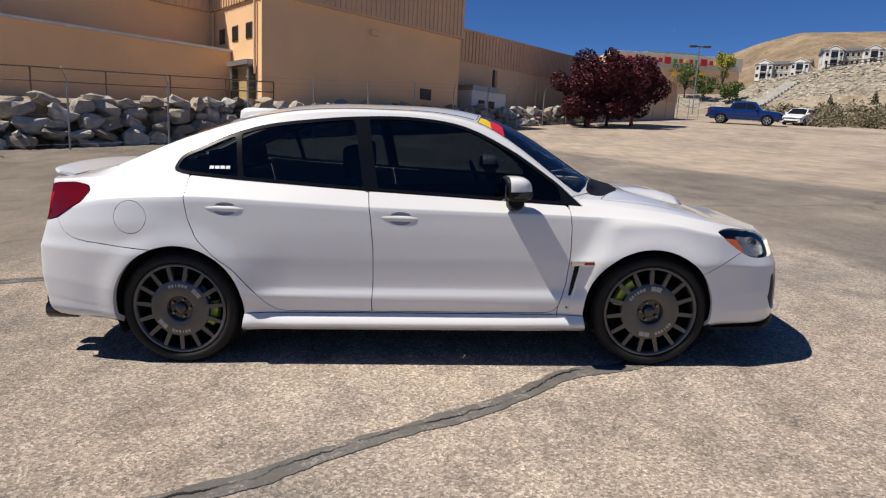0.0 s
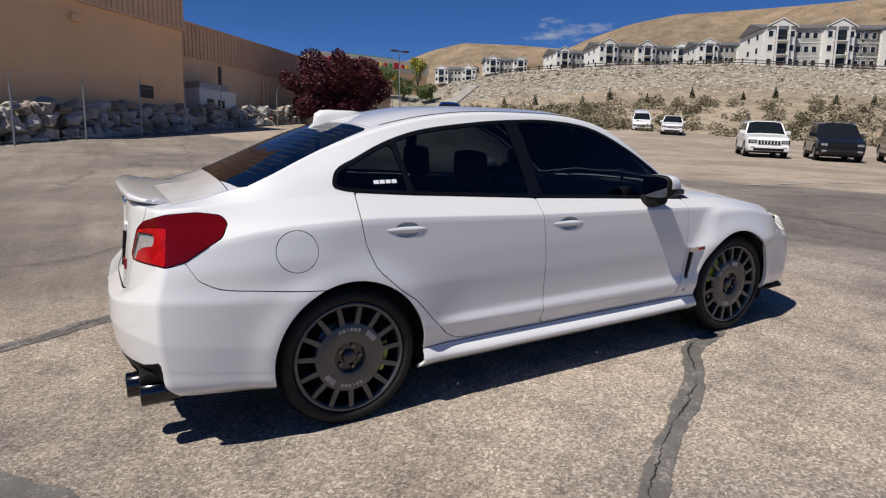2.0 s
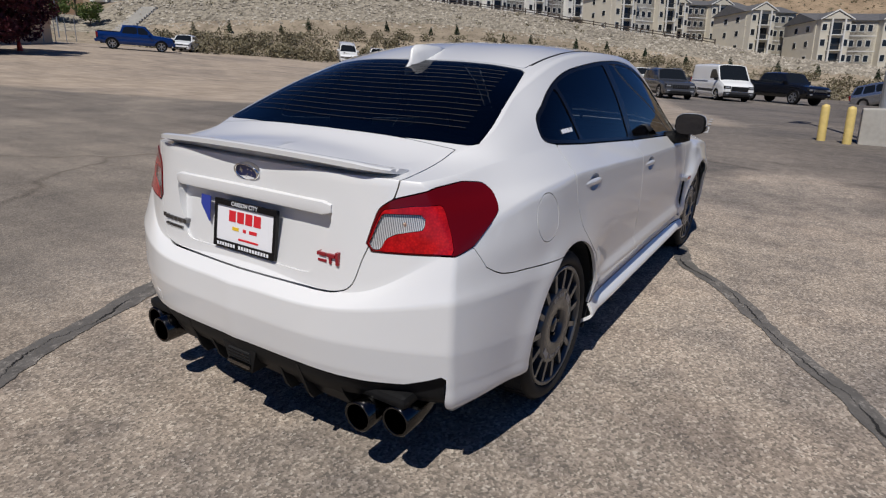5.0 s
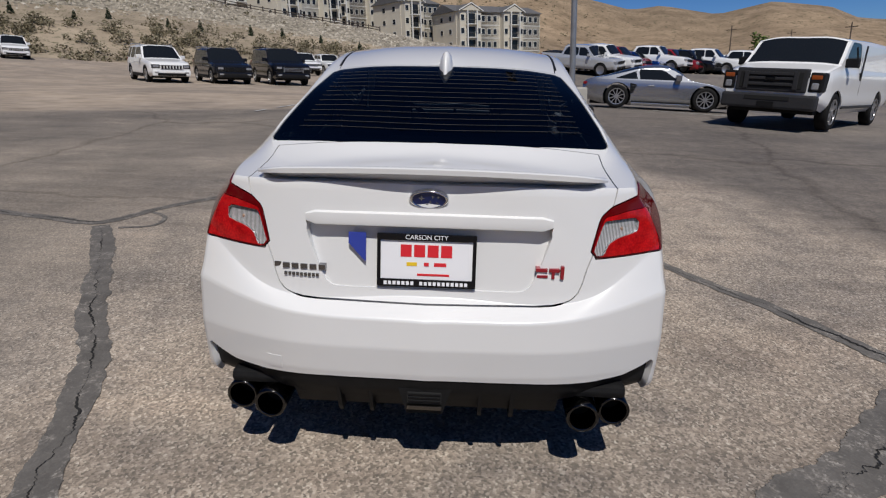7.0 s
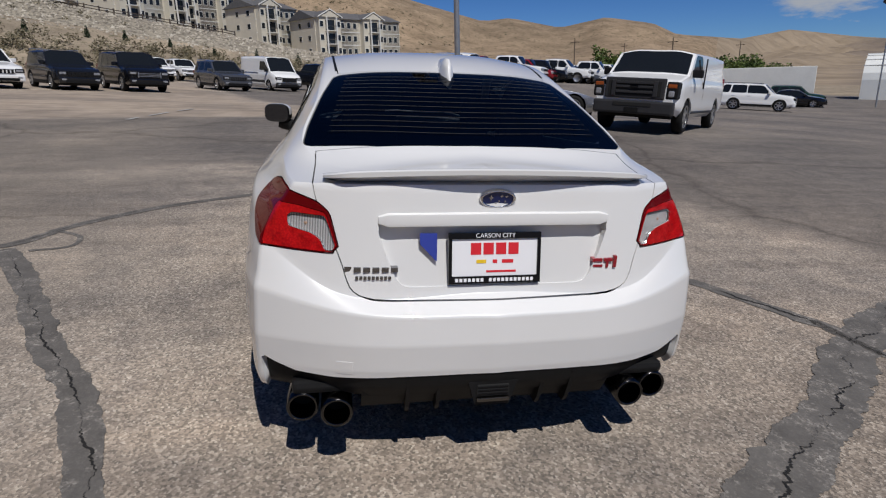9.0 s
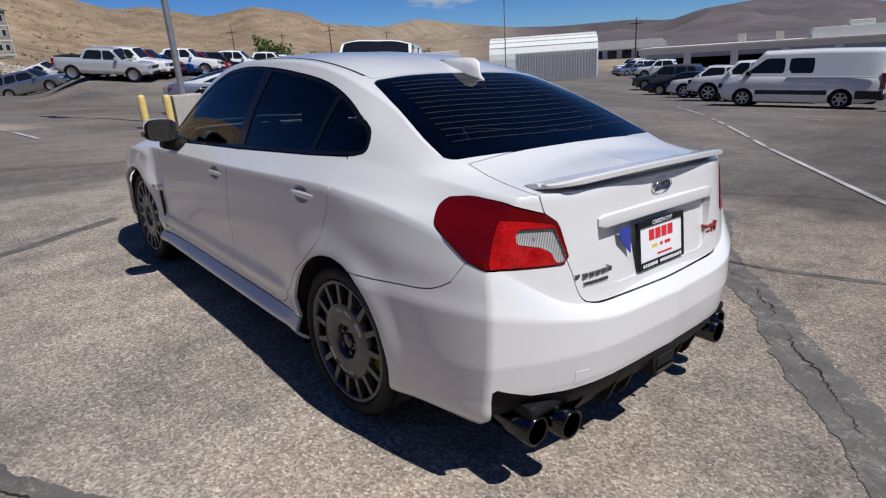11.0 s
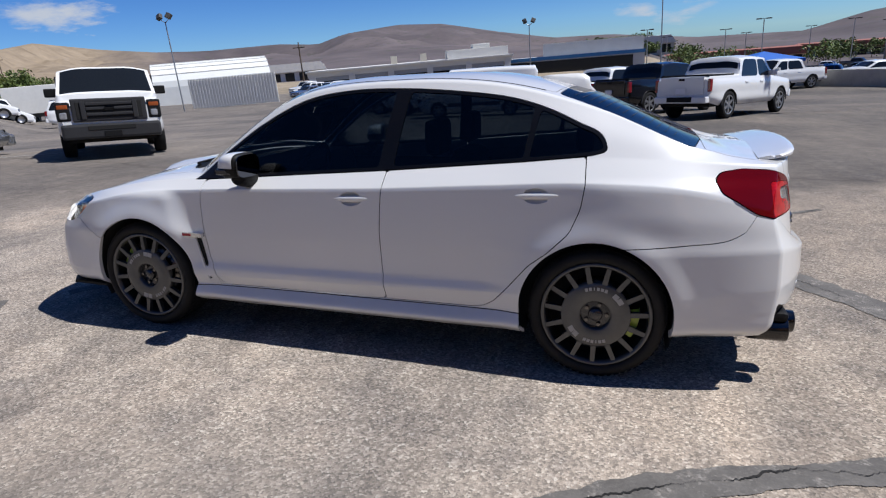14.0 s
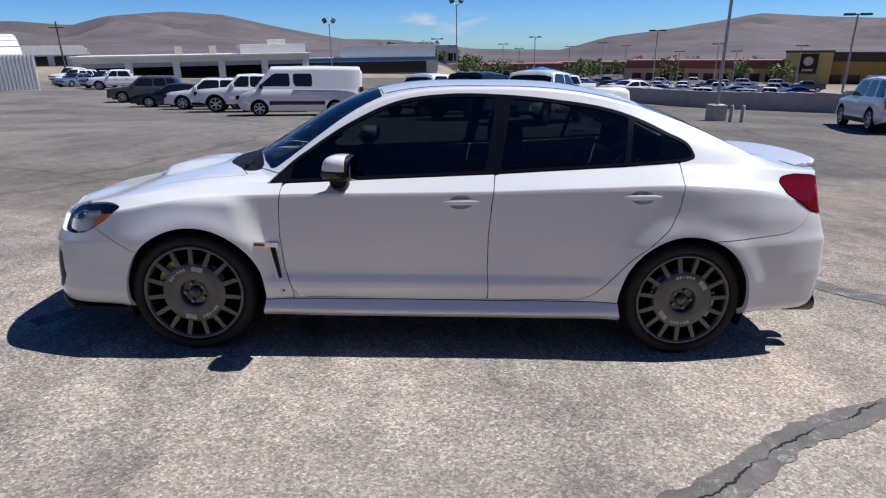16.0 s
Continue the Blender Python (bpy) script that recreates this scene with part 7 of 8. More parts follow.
while s < 38:
    wdt = rng.uniform(.38, 1.0)
    gx, gy = -13.4 + ux * s, 13.1 + uy * s
    base = land(gx, gy)[0]
    hgt = wall_height(s)
    z = -.1
    while z < hgt - .12:
        h = min(rng.uniform(.24, .64), hgt - z + .2)
        sc = (wdt * rng.uniform(.64, .80), rng.uniform(.46, .60), h * rng.uniform(.68, .82))
        ob = new("boulder", rng.choice(rock_meshes))
        ob.parent = wall
        ob.matrix_basis = pose(s + rng.uniform(-.22, .22), .25 + .28 * z + rng.uniform(-.12, .12), base + z + h / 2, rng.uniform(-22, 22), rng.uniform(-28, 28), rng.uniform(-40, 40)) @ Matrix.Diagonal((*sc, 1))
        z += h * .93
    s += wdt * .95
bm = bmesh.new()
for k in range(51):
    s = -12 + k
    gx, gy = -13.4 + ux * s, 13.1 + uy * s
    b0 = land(gx, gy)[0]
    bm.verts.new((s, .75, b0 - .4)), bm.verts.new((s, .75, b0 + wall_height(s) - .15)), bm.verts.new((s, 8, b0 + wall_height(s) + .3))
bm.verts.ensure_lookup_table()
for k in range(50):
    for i in range(2):
        bm.faces.new([bm.verts[q] for q in (3 * k + i, 3 * k + 3 + i, 3 * k + 4 + i, 3 * k + 1 + i)])
bmesh.ops.recalc_face_normals(bm, faces=bm.faces[:])
part("earth_fill", bm, SOIL, wall)

# railing along the top of the wall, leading to the dock
rail = empty("handrail", frame2(-13.4, 13.1, 0, 49.4), "rusty two-bar pipe railing above the rock wall", "railing")
prev = None
for k in range(11):
    s = -12 + 2.35 * k
    z = land(-13.4 + ux * s, 13.1 + uy * s)[0] + wall_height(s) + .1
    y = 2.4
    part("post", tube((s, y, z - .3), (s, y, z + .95), .03), RUST, rail)
    if prev:
        for dz in (.5, .95):
            part("bar", tube((prev[0], y, prev[1] + dz), (s, y, z + dz), .025, None, 8), RUST, rail)
    prev = (s, z)

# fence with leaning arms and wires
fence = empty("wire_fence", frame2(-13.4, 13.1, 0, 49.4), "galvanised fence posts with leaning arms and strung wires", "fence")
prev = None
for k in range(24):
    s = -10 + 3.05 * k
    z = land(-13.4 + ux * s, 13.1 + uy * s)[0]
    bm = tube((s, -.75, z - .1), (s, -.75, z + 2.05), .03, None, 8)
    add_tube(bm, (s, -.75, z + 2.03), (s - .22, -1.0, z + 2.38), .02, None, 8)
    part("post", bm, GALV, fence)
    if prev:
        for a, b in (((-.75, .12), (-.75, .12)), ((-.75, 1.0), (-.75, 1.0)), ((-.75, 2.0), (-.75, 2.0)), ((-.87, 2.2), (-.87, 2.2)), ((-1.0, 2.37), (-1.0, 2.37))):
            part("wire", tube((prev[0] - (.2 if a[1] > 2.3 else 0), a[0], prev[1] + a[1]), (s - (.2 if a[1] > 2.3 else 0), b[0], z + b[1]), .004, None, 4), GALV, fence)
    prev = (s, z)


def polar(az, r):
    a = radians(az)
    return r * math.cos(a), r * math.sin(a)


def apartment(az, r, turn, bays, storeys, wall_a, wall_b, depth=11.0):
    """A block of flats of several gabled bays with windows and balconies; local y points away from the lot."""
    x, y = polar(az, r)
    bw, fh = 6.2, 2.9
    width = bays * bw
    z = land(x, y)[0] - .6
    ob = empty("apartment_building", frame2(x, y, z, az - 90 + turn), "pale apartment building with dark gabled roofs and balconies", "building")
    H = storeys * fh + .6
    part("wall", box((-width / 2, 0, 0), (width / 2, depth, H)), wall_a, ob)
    part("roof", prism([(0, H - .05), (depth + .8, H - .05), (depth / 2 + .4, H + 2.0)], -width / 2 - .5, width / 2 + .5, Matrix(((0, 1, 0, 0), (1, 0, 0, -.4), (0, 0, 1, 0), (0, 0, 0, 1)))), ROOF_DARK, ob)
    for b in range(bays):
        x0 = -width / 2 + b * bw
        cx = x0 + bw / 2
        fore = b % 2 == 0
        yf = -1.5 if fore else 0.0
        mat = (wall_a, wall_b)[b % 2] if bays > 2 else wall_a
        top_ = H + (.1 if fore else -.2)
        part("bay_wall", box((x0 + .15, yf, 0), (x0 + bw - .15, .6, top_)), mat, ob)
        if fore:
            g = part("gable", prism([(x0 - .1, H), (x0 + bw + .1, H), (cx, H + 1.7)], yf - .25, 4.5), ROOF_DARK, ob)
            part("gable_face", prism([(x0 + .5, H + .05), (x0 + bw - .5, H + .05), (cx, H + 1.35)], yf - .32, yf - .26), wall_a, g)
            for s in (1, -1):
                part("fascia", prism([(cx, H + 1.62), (cx, H + 1.86), (cx + s * (bw / 2 + .25), H + .12), (cx + s * (bw / 2 + .25), H - .12)], yf - .42, yf - .27), WHITE_WALL, g)
        for f in range(storeys):
            zf = .6 + f * fh
            if fore:
                # a balcony between two windows; a flat dark panel stands for its shaded depth
                bal = part("balcony", box((cx - 1.2, yf - .03, zf + .05), (cx + 1.2, yf + .01, zf + 2.35)), PANE, ob, "dark panel standing for a shaded balcony opening")
                part("slab", box((cx - 1.4, yf - .9, zf - .12), (cx + 1.4, yf, zf + .05)), WHITE_WALL, bal)
                part("rail", box((cx - 1.35, yf - .88, zf + .9), (cx + 1.35, yf - .82, zf + .98)), DARK_FRAME, bal)
                for s in (-1.3, 1.3):
                    part("post", box((cx + s - .13, yf - .9, zf), (cx + s + .13, yf - .64, zf + fh)), WHITE_WALL, bal)
                xs = (-2.25, 2.25)
            else:
                xs = (-1.7, 0.0, 1.7)
            for dx in xs:
                w = part("window", box((cx + dx - .55, yf - .04, zf + .75), (cx + dx + .55, yf - .01, zf + 2.15)), WHITE_WALL, ob)
                part("pane", box((cx + dx - .45, yf - .06, zf + .85), (cx + dx + .45, yf - .042, zf + 2.05)), PANE, w)
    for s in (-1, 1):
        for f in range(storeys):
            for dy in (2.5, 6.5):
                w = part("window", box((s * width / 2 - .04, dy - .6, .6 + f * fh + .8), (s * width / 2 + .04, dy + .6, .6 + f * fh + 2.1)), WHITE_WALL, ob)
                part("pane", box((s * width / 2 - .06, dy - .5, .6 + f * fh + .9), (s * width / 2 + .06, dy + .5, .6 + f * fh + 2.0)), PANE, w)
    for k in range(storeys):
        part("belt_trim", box((-width / 2 - .05, -.06, .6 + fh * k - .12), (width / 2 + .05, -.001, .6 + fh * k + .06)), WHITE_WALL, ob)
    return ob


for az, r, turn, bays, st, a, b in ((60.8, 270, -8, 3, 2, WHITE_WALL, CREAM_WALL), (56.0, 270, 10, 3, 2, WHITE_WALL, CREAM_WALL), (50.0, 225, 24, 2, 2, WHITE_WALL, CREAM_WALL), (44.2, 195, 26, 4, 2, WHITE_WALL, CREAM_WALL), (36.6, 205, 24, 3, 2, WHITE_WALL, CREAM_WALL), (25.6, 158, 34, 8, 3, WHITE_WALL, TAUPE_WALL), (15.0, 150, 40, 3, 3, CREAM_WALL, WHITE_WALL), (9.8, 164, 38, 4, 3, CREAM_WALL, TAUPE_WALL), (4.8, 150, 40, 2, 3, CREAM_WALL, TAUPE_WALL), (-2.6, 148, 36, 4, 3, CREAM_WALL, TAUPE_WALL), (39.6, 230, 12, 2, 2, WHITE_WALL, CREAM_WALL)):
    apartment(az, r, turn, bays, st, a, b)

# dark fence along the top of the bank
bank_fence = empty("bank_fence", None, "low dark rail fence along the top of the stony bank", "fence")
prev = None
for k in range(47):
    x, y = polar(57 - k * 1.05, 109)
    z = land(x, y)[0]
    p = Vector((x, y, z))
    if prev is not None:
        d = p - prev
        for dz in (.45, .85):
            part("rail", tube(prev + Vector((0, 0, dz)), p + Vector((0, 0, dz)), .07, None, 6), WOOD_DARK, bank_fence)
    part("post", box((x - .09, y - .09, z - .2), (x + .09, y + .09, z + 1.05)), WOOD_DARK, bank_fence)
    prev = p

# the cinema hall behind the trees
x, y = polar(68.9, 140)
cin = empty("cinema_hall", frame2(x, y, land(x, y)[0] + .2, 68.9 - 90 + 26), "tan hall with a row of coloured sign shapes", "building")
part("wall", box((-15, 0, 0), (15, 25, 8.0)), STUCCO_PALE, cin)
part("sign_band", box((-15.3, -.35, 5.4), (15.3, .2, 8.3), .05), CREAM_WALL, cin)
part("roof_box", box((-4, 6, 8.0), (9, 18, 9.8)), worn("teal_panel", (0.14, 0.26, 0.28), 0.6, 1, 0.1), cin, "blue-green roof box")
sign_red, sign_green, sign_gold = material("sign_red", (0.45, 0.02, 0.02), 0.4), material("sign_green", (0.04, 0.22, 0.05), 0.4), material("sign_gold", (0.75, 0.45, 0.04), 0.4)
xx = -13.2
for k, (w, h, mt) in enumerate(((1.6, .9, sign_red), (1.1, 1.2, sign_red), (1.0, 1.2, sign_red), (1.0, 1.2, sign_red), (1.0, 1.2, sign_red), (1.0, 1.2, sign_red), (1.0, 1.2, sign_red), (1.7, 2.0, sign_red), (.9, 1.2, sign_green), (.9, 1.2, sign_red), (.7, 1.2, sign_gold), (.9, 1.2, sign_red), (.9, 1.2, sign_green), (1.7, 2.0, sign_red), (.9, 1.2, sign_red), (.9, 1.2, sign_gold), (.9, 1.2, sign_green), (.9, 1.2, sign_red), (1.0, 1.3, sign_green))):
    part("sign_shape", box((xx, -.6, 6.9 - h * .36), (xx + w * .85, -.36, 6.9 + h * .36), .06), mt, cin, "coloured sign shape")
    xx += w + .38
for k, (sx, sz) in enumerate(((-.5, 4.2), (1.6, 4.7), (3.7, 4.2), (5.8, 4.3))):
    pts = [((.9 if i % 2 == 0 else .4) * math.sin(math.pi * i / 5) + sx, (.9 if i % 2 == 0 else .4) * math.cos(math.pi * i / 5) + sz) for i in range(10)]
    part("sign_star", prism(pts, -.45, -.05), sign_gold, cin, "gold star")

# steps up the bank
x, y = polar(61.6, 92)
st = empty("bank_steps", frame2(x, y, 0, 61.6 - 90 - 30), "pale concrete flight of steps up the bank", "stairs")
for k in range(22):
    lx, ly = -.0, .75 * k - 8
    w = st.matrix_basis @ Vector((lx, ly, 0))
    part("step", box((-1.1, ly, land(w.x, w.y)[0] - .4), (1.1, ly + .85, land(w.x, w.y)[0] + .35)), CONCRETE, st)

# the white service building to the south-east
x, y = polar(-69.8, 100)
d = empty("service_building", frame2(x, y, land(x, y)[0] - .2, 20.2), "long white service building with open dark bays", "building")
part("back_wall", box((-17, -12, 0), (17, -11.6, 3.4)), WHITE_WALL, d)
# near-black board added across the bays in place of their inner shade
part("dark_interior", box((-16.5, -8, 0), (16.5, -7.7, 3.0)), UNDER, d)
part("fascia", box((-17.3, -.3, 2.65), (17.3, .2, 3.45), .03), WHITE_WALL, d)
part("flat_roof", box((-17.5, -12.5, 3.45), (17.5, .8, 3.7)), COPING, d)
for k in range(6):
    xk = -16.5 + 6.6 * k
    part("pier", box((xk - .5, -.4, 0), (xk + .5, .35, 2.7)), WHITE_WALL, d)
for k in range(5):
    xk = -16.5 + 6.6 * k
    part("roller_door", box((xk + .5, -.2, 2.0), (xk + 6.1, -.05, 2.66)), GALV, d, "part-raised roller door")
part("upper_block", box((-17, -9, 3.6), (-6.5, -2, 5.1), .05), WHITE_WALL, d)
for k in range(2):
    part("chimney", box((-3 + 5.2 * k, -6, 3.6), (-1.9 + 5.2 * k, -4.9, 5.0)), CREAM_WALL, d)
part("roof_unit", box((-14, -6, 5.1), (-11, -3, 5.8), .1), WHITE_WALL, d)
x, y = polar(-84.5, 112)
d2 = empty("showroom", frame2(x, y, land(x, y)[0] - .2, 5.5), "grey showroom with a blue stripe", "building")
part("wall", box((-14, -10, 0), (14, 0, 3.0)), worn("grey_panel", (0.42, 0.43, 0.45), 0.6, 1, 0.08), d2)
part("stripe", box((-14.1, .0, 2.5), (14.1, .25, 3.1)), material("blue_stripe", (0.03, 0.16, 0.38), 0.4), d2, "blue stripe")
part("parapet", box((-14, -10, 3.0), (4, -2, 5.3)), WHITE_WALL, d2)
part("glazing", box((-12, .02, .3), (12, .12, 2.3)), PANE, d2)
# white barrel shed and corrugated container
x, y = polar(-51.4, 88)
shed = empty("barrel_shed", frame2(x, y, land(x, y)[0] - .1, 40.6), "white barrel-roofed metal shed", "shed")
pts = [(-4.2, 0), (-4.2, 2.6)] + [(-4.2 * math.cos(math.pi * k / 12), 2.6 + 3.0 * math.sin(math.pi * k / 12)) for k in range(1, 12)] + [(4.2, 2.6), (4.2, 0)]
part("shell", prism(pts, -7.5, 7.5, Matrix(((0, 1, 0, 0), (-1, 0, 0, 0), (0, 0, 1, 0), (0, 0, 0, 1)))), worn("white_shed_metal", (0.70, 0.71, 0.68), 0.5, 1, 0.06), shed)
for k in range(9):
    a = math.pi * (k + 1) / 11
    part("seam", box((-7.6, -4.26 * math.cos(a) - .04, 2.6 + 3.04 * math.sin(a) - .03), (7.6, -4.26 * math.cos(a) + .04, 2.6 + 3.04 * math.sin(a) + .03)), COPING, shed)
x, y = polar(-52.9, 66)
cont = empty("metal_fence_panel", frame2(x, y, land(x, y)[0], 24), "white corrugated metal fence panel", "fence")
bm = bmesh.new()
part("sheet", box((-4.6, -.03, .05), (4.6, .03, 3.1)), WHITE_WALL, cont)
for k in range(30):
    part("rib", box((-4.5 + .31 * k - .07, .03, .05), (-4.5 + .31 * k + .07, .10, 3.15)), WHITE_WALL, cont)
x, y = polar(-39.3, 66)
tr = empty("box_trailer", frame2(x, y, land(x, y)[0], 48), "white box trailer parked behind cars", "trailer")
part("box", box((-5, -1.2, .9), (5, 1.2, 3.4), .05), WHITE_WALL, tr)
part("chassis", box((-4.8, -1.0, .55), (4.8, 1.0, .9)), DARK_FRAME, tr)
for xx in (-3, -1.9, 3.2):
    for yy in (-1.1, 1.1):
        bm = bmesh.new()
        add_lathe(bm, [(0, .12), (.45, .12), (.48, .08), (.48, -.1), (0, -.1)], 18)
        part("wheel", bm, TYRE_FAR, tr).matrix_basis = pose(xx, yy, .48)
# shops across the road
for az, r, wdt, hgt, turn, wm, rm, nm in ((-116.5, 190, 50, 6, 0, STUCCO_PALE, RUST, "shop"), (-127.2, 185, 34, 8, 0, worn("ochre_wall", (0.42, 0.27, 0.07), 0.8, 0.5, 0.1), WOOD_DARK, "restaurant"), (-98, 230, 46, 5, 0, STUCCO_PALE, RUST, "shop"), (-107, 260, 40, 5, 0, CREAM_WALL, RUST, "shop"), (-57, 180, 30, 5, 0, COPING, COPING, "warehouse"), (-90, 200, 26, 5, 0, CREAM_WALL, COPING, "shop")):
    x, y = polar(az, r)
    b = empty(nm, frame2(x, y, land(x, y)[0] - 1, az + 90 + turn), "low stuccoed commercial building across the road", "building")
    part("wall", box((-wdt / 2, -12, 0), (wdt / 2, 0, hgt)), wm, b)
    part("roof", prism([(-wdt / 2 - .6, hgt - 1.5), (wdt / 2 + .6, hgt - 1.5), (wdt / 2 - 1, hgt + .8), (-wdt / 2 + 1, hgt + .8)], -12.5, .8), worn("roof_" + nm, (0.28, 0.10, 0.07), 0.8, 0.6, 0.12) if rm is RUST else rm, b)
    for k in range(int(wdt // 4)):
        part("window", box((-wdt / 2 + 1 + 4 * k, .0, .8), (-wdt / 2 + 3.6 + 4 * k, .06, 3.2)), PANE, b)
# yellow tower with a dark sign before the restaurant
x, y = -98.7, -149.0
tower = empty("sign_tower", frame2(x, y, land(x, y)[0], -33), "yellow stuccoed tower with a dark square sign", "tower")
tz = -1.8 - land(x, y)[0]
part("wall", box((-5.2, -9, -1), (5.2, 0, tz)), worn("yellow_stucco", (0.50, 0.37, 0.13), 0.85, 0.5, 0.1), tower)
part("coping", box((-5.4, -9.2, tz), (5.4, .2, tz + .5)), WOOD_DARK, tower, "dark coping")
board = part("board", box((-2.1, 0, tz - 5.2), (2.1, .25, tz - .3)), GLOSS_BLACK, tower, "black sign board")
bm = bmesh.new()
add_lathe(bm, [(0, .30), (1.1, .30), (1.1, .2)], 24, Matrix.Translation((0, 0, tz - 2.1)))
part("disc", bm, CREAM_WALL, board, "pale disc")
part("bar", box((-1.2, .25, tz - 4.5), (1.2, .31, tz - 4.0)), CREAM_WALL, board)
# blue canopy tent
x, y = polar(-101.8, 72)
tent = empty("canopy_tent", frame2(x, y, land(x, y)[0], 12), "bright blue pop-up canopy tent", "tent")
eave = -2.05 - land(x, y)[0]
bm = bmesh.new()
vs = [bm.verts.new(p) for p in ((-3, -3, eave), (3, -3, eave), (3, 3, eave), (-3, 3, eave), (0, 0, eave + .85), (-3, -3, eave - .3), (3, -3, eave - .3), (3, 3, eave - .3), (-3, 3, eave - .3))]
for i in range(4):
    j = (i + 1) % 4
    bm.faces.new((vs[i], vs[j], vs[4]))
    bm.faces.new((vs[5 + i], vs[5 + j], vs[j], vs[i]))
part("canopy", bm, worn("blue_cloth", (0.01, 0.10, 0.42), 0.7, 2, 0.1), tent, "blue cloth canopy")
for sx in (-2.9, 2.9):
    for sy in (-2.9, 2.9):
        part("leg", tube((sx, sy, 0), (sx, sy, eave), .03), GALV, tent)
# grey block wall to the south-west
bw_ = empty("block_wall", None, "long low grey block wall at the edge of the lot", "wall", "", "structure")
pts = [(-8.9, -49.2), (-15.7, -40.8), (-22.4, -27.5), (-38, 2)]
for (x0, y0), (x1, y1) in zip(pts[:-1], pts[1:]):
    n = 10
    for k in range(n):
        a, b = Vector((x0 + (x1 - x0) * k / n, y0 + (y1 - y0) * k / n)), Vector((x0 + (x1 - x0) * (k + 1) / n, y0 + (y1 - y0) * (k + 1) / n))
        m = (a + b) / 2
        part("wall_panel", box((-(b - a).length / 2 - .01, -.1, -.4), ((b - a).length / 2 + .01, .1, 1.05), 0, frame2(m.x, m.y, land(m.x, m.y)[0], math.degrees(math.atan2(b.y - a.y, b.x - a.x)))), CONCRETE if k % 2 else CONCRETE, bw_)

# ---- lamp posts, bollards and wooden poles ----
def lamp_post(x, y, h, heads, base=True, lean=0.0, r=.07):
    z = land(x, y)[0]
    p = empty("lamp_post", pose(x, y, z, lean, 0, 0), "grey steel lot lamp post with dark floodlights", "lamp", "lot lamp posts")
    if base:
        part("footing", box((-.31, -.31, -.3), (.31, .31, .66), .03), CONCRETE, p, "square concrete footing")
    part("pole", tube((0, 0, .3 if base else -.3), (0, 0, h), r, r * .75, 12), GALV, p)
    if heads == 2:
        for s in (-1, 1):
            bm = tube((0, 0, h - .1), (s * .5, 0, h + .25), .035)
            arm = part("arm", bm, GALV, p)
            m = pose(s * .55, .05, h + .5, 30, s * 25, 0)
            part("floodlight", box((-.26, -.2, -.26), (.26, .15, .26), .05, m), DARK_FRAME, arm)
    else:
        arm = part("arm", box((-1.1, -.06, h - .05), (1.1, .06, h + .05)), DARK_FRAME, p)
        for s in (-1, 1):
            part("floodlight", box((s * .85 - .45, -.25, h - .1), (s * .85 + .45, .25, h + .12), .04), DARK_FRAME, arm)
    return p


lamp_post(10.35, -2.5, 10.5, 1)
lamp_post(-12.3, -20.9, 10.6, 2)
for az, r, h, hd in ((-48.2, 62, 8.4, 2), (-81.5, 77, 7.2, 2), (-93.6, 66.3, 8.9, 2)):
    x, y = polar(az, r)
    lamp_post(x, y, h, hd, False)
for az, r, rise in ((-91.7, 130, .45), (-93.2, 170, -.3), (-97.9, 160, -.1), (-99.4, 180, -.5), (-100.9, 130, .5), (-104.0, 190, -.4), (-107.0, 160, -.1), (-109.0, 190, -.4), (-111.9, 100, .93), (-113.6, 170, -.9), (-116.8, 140, -.3), (-118.2, 160, -.9), (-127.3, 70, 1.9), (-123.0, 150, -.5)):
    x, y = polar(az, r)
    lamp_post(x, y, 1.45 + r * math.tan(radians(rise)) - land(x, y)[0], 1, False, 0, .11)
x, y = polar(66.5, 78)
lamp_post(x, y, 8.5, 1, False)
for x, y in ((10.16, -1.6), (9.9, -2.02), (-12.42, -19.9), (-12.75, -19.65)):
    z = land(x, y)[0]
    bm = bmesh.new()
    add_lathe(bm, [(.075, -.2), (.075, .62), (.06, .67), (0, .69)], 16, Matrix(((1, 0, 0, 0), (0, 0, 1, 0), (0, 1, 0, 0), (0, 0, 0, 1))))
    bmesh.ops.recalc_face_normals(bm, faces=bm.faces[:])
    ob = part("bollard", bm, YELLOW_PAINT if x > 0 else CONCRETE, None, "", True)
    ob.matrix_basis = pose(x, y, z)
    tagged(ob, "faded yellow pipe bollard beside a lamp footing" if x > 0 else "grey pipe bollard beside a lamp footing", "bollard", "bollards")
POLE_WOOD = worn("weathered_pole", (0.10, 0.075, 0.055), 0.9, 3, 0.3)
for az, r, h in ((-22.7, 150, 12), (-31.3, 140, 11), (-27.0, 200, 13), (-36.5, 190, 12), (-59.6, 112, 8.5)):
    x, y = polar(az, r)
    p = empty("utility_pole", pose(x, y, land(x, y)[0] - .3), "weathered wooden utility pole with a crossarm", "pole", "utility poles")
    part("pole", tube((0, 0, 0), (0, 0, h), .17, .11, 10), POLE_WOOD, p)
    part("crossarm", box((-1.2, -.07, h - 1.0), (1.2, .07, h - .85), 0, pose(0, 0, 0, 0, 0, az + 60)), POLE_WOOD, p)
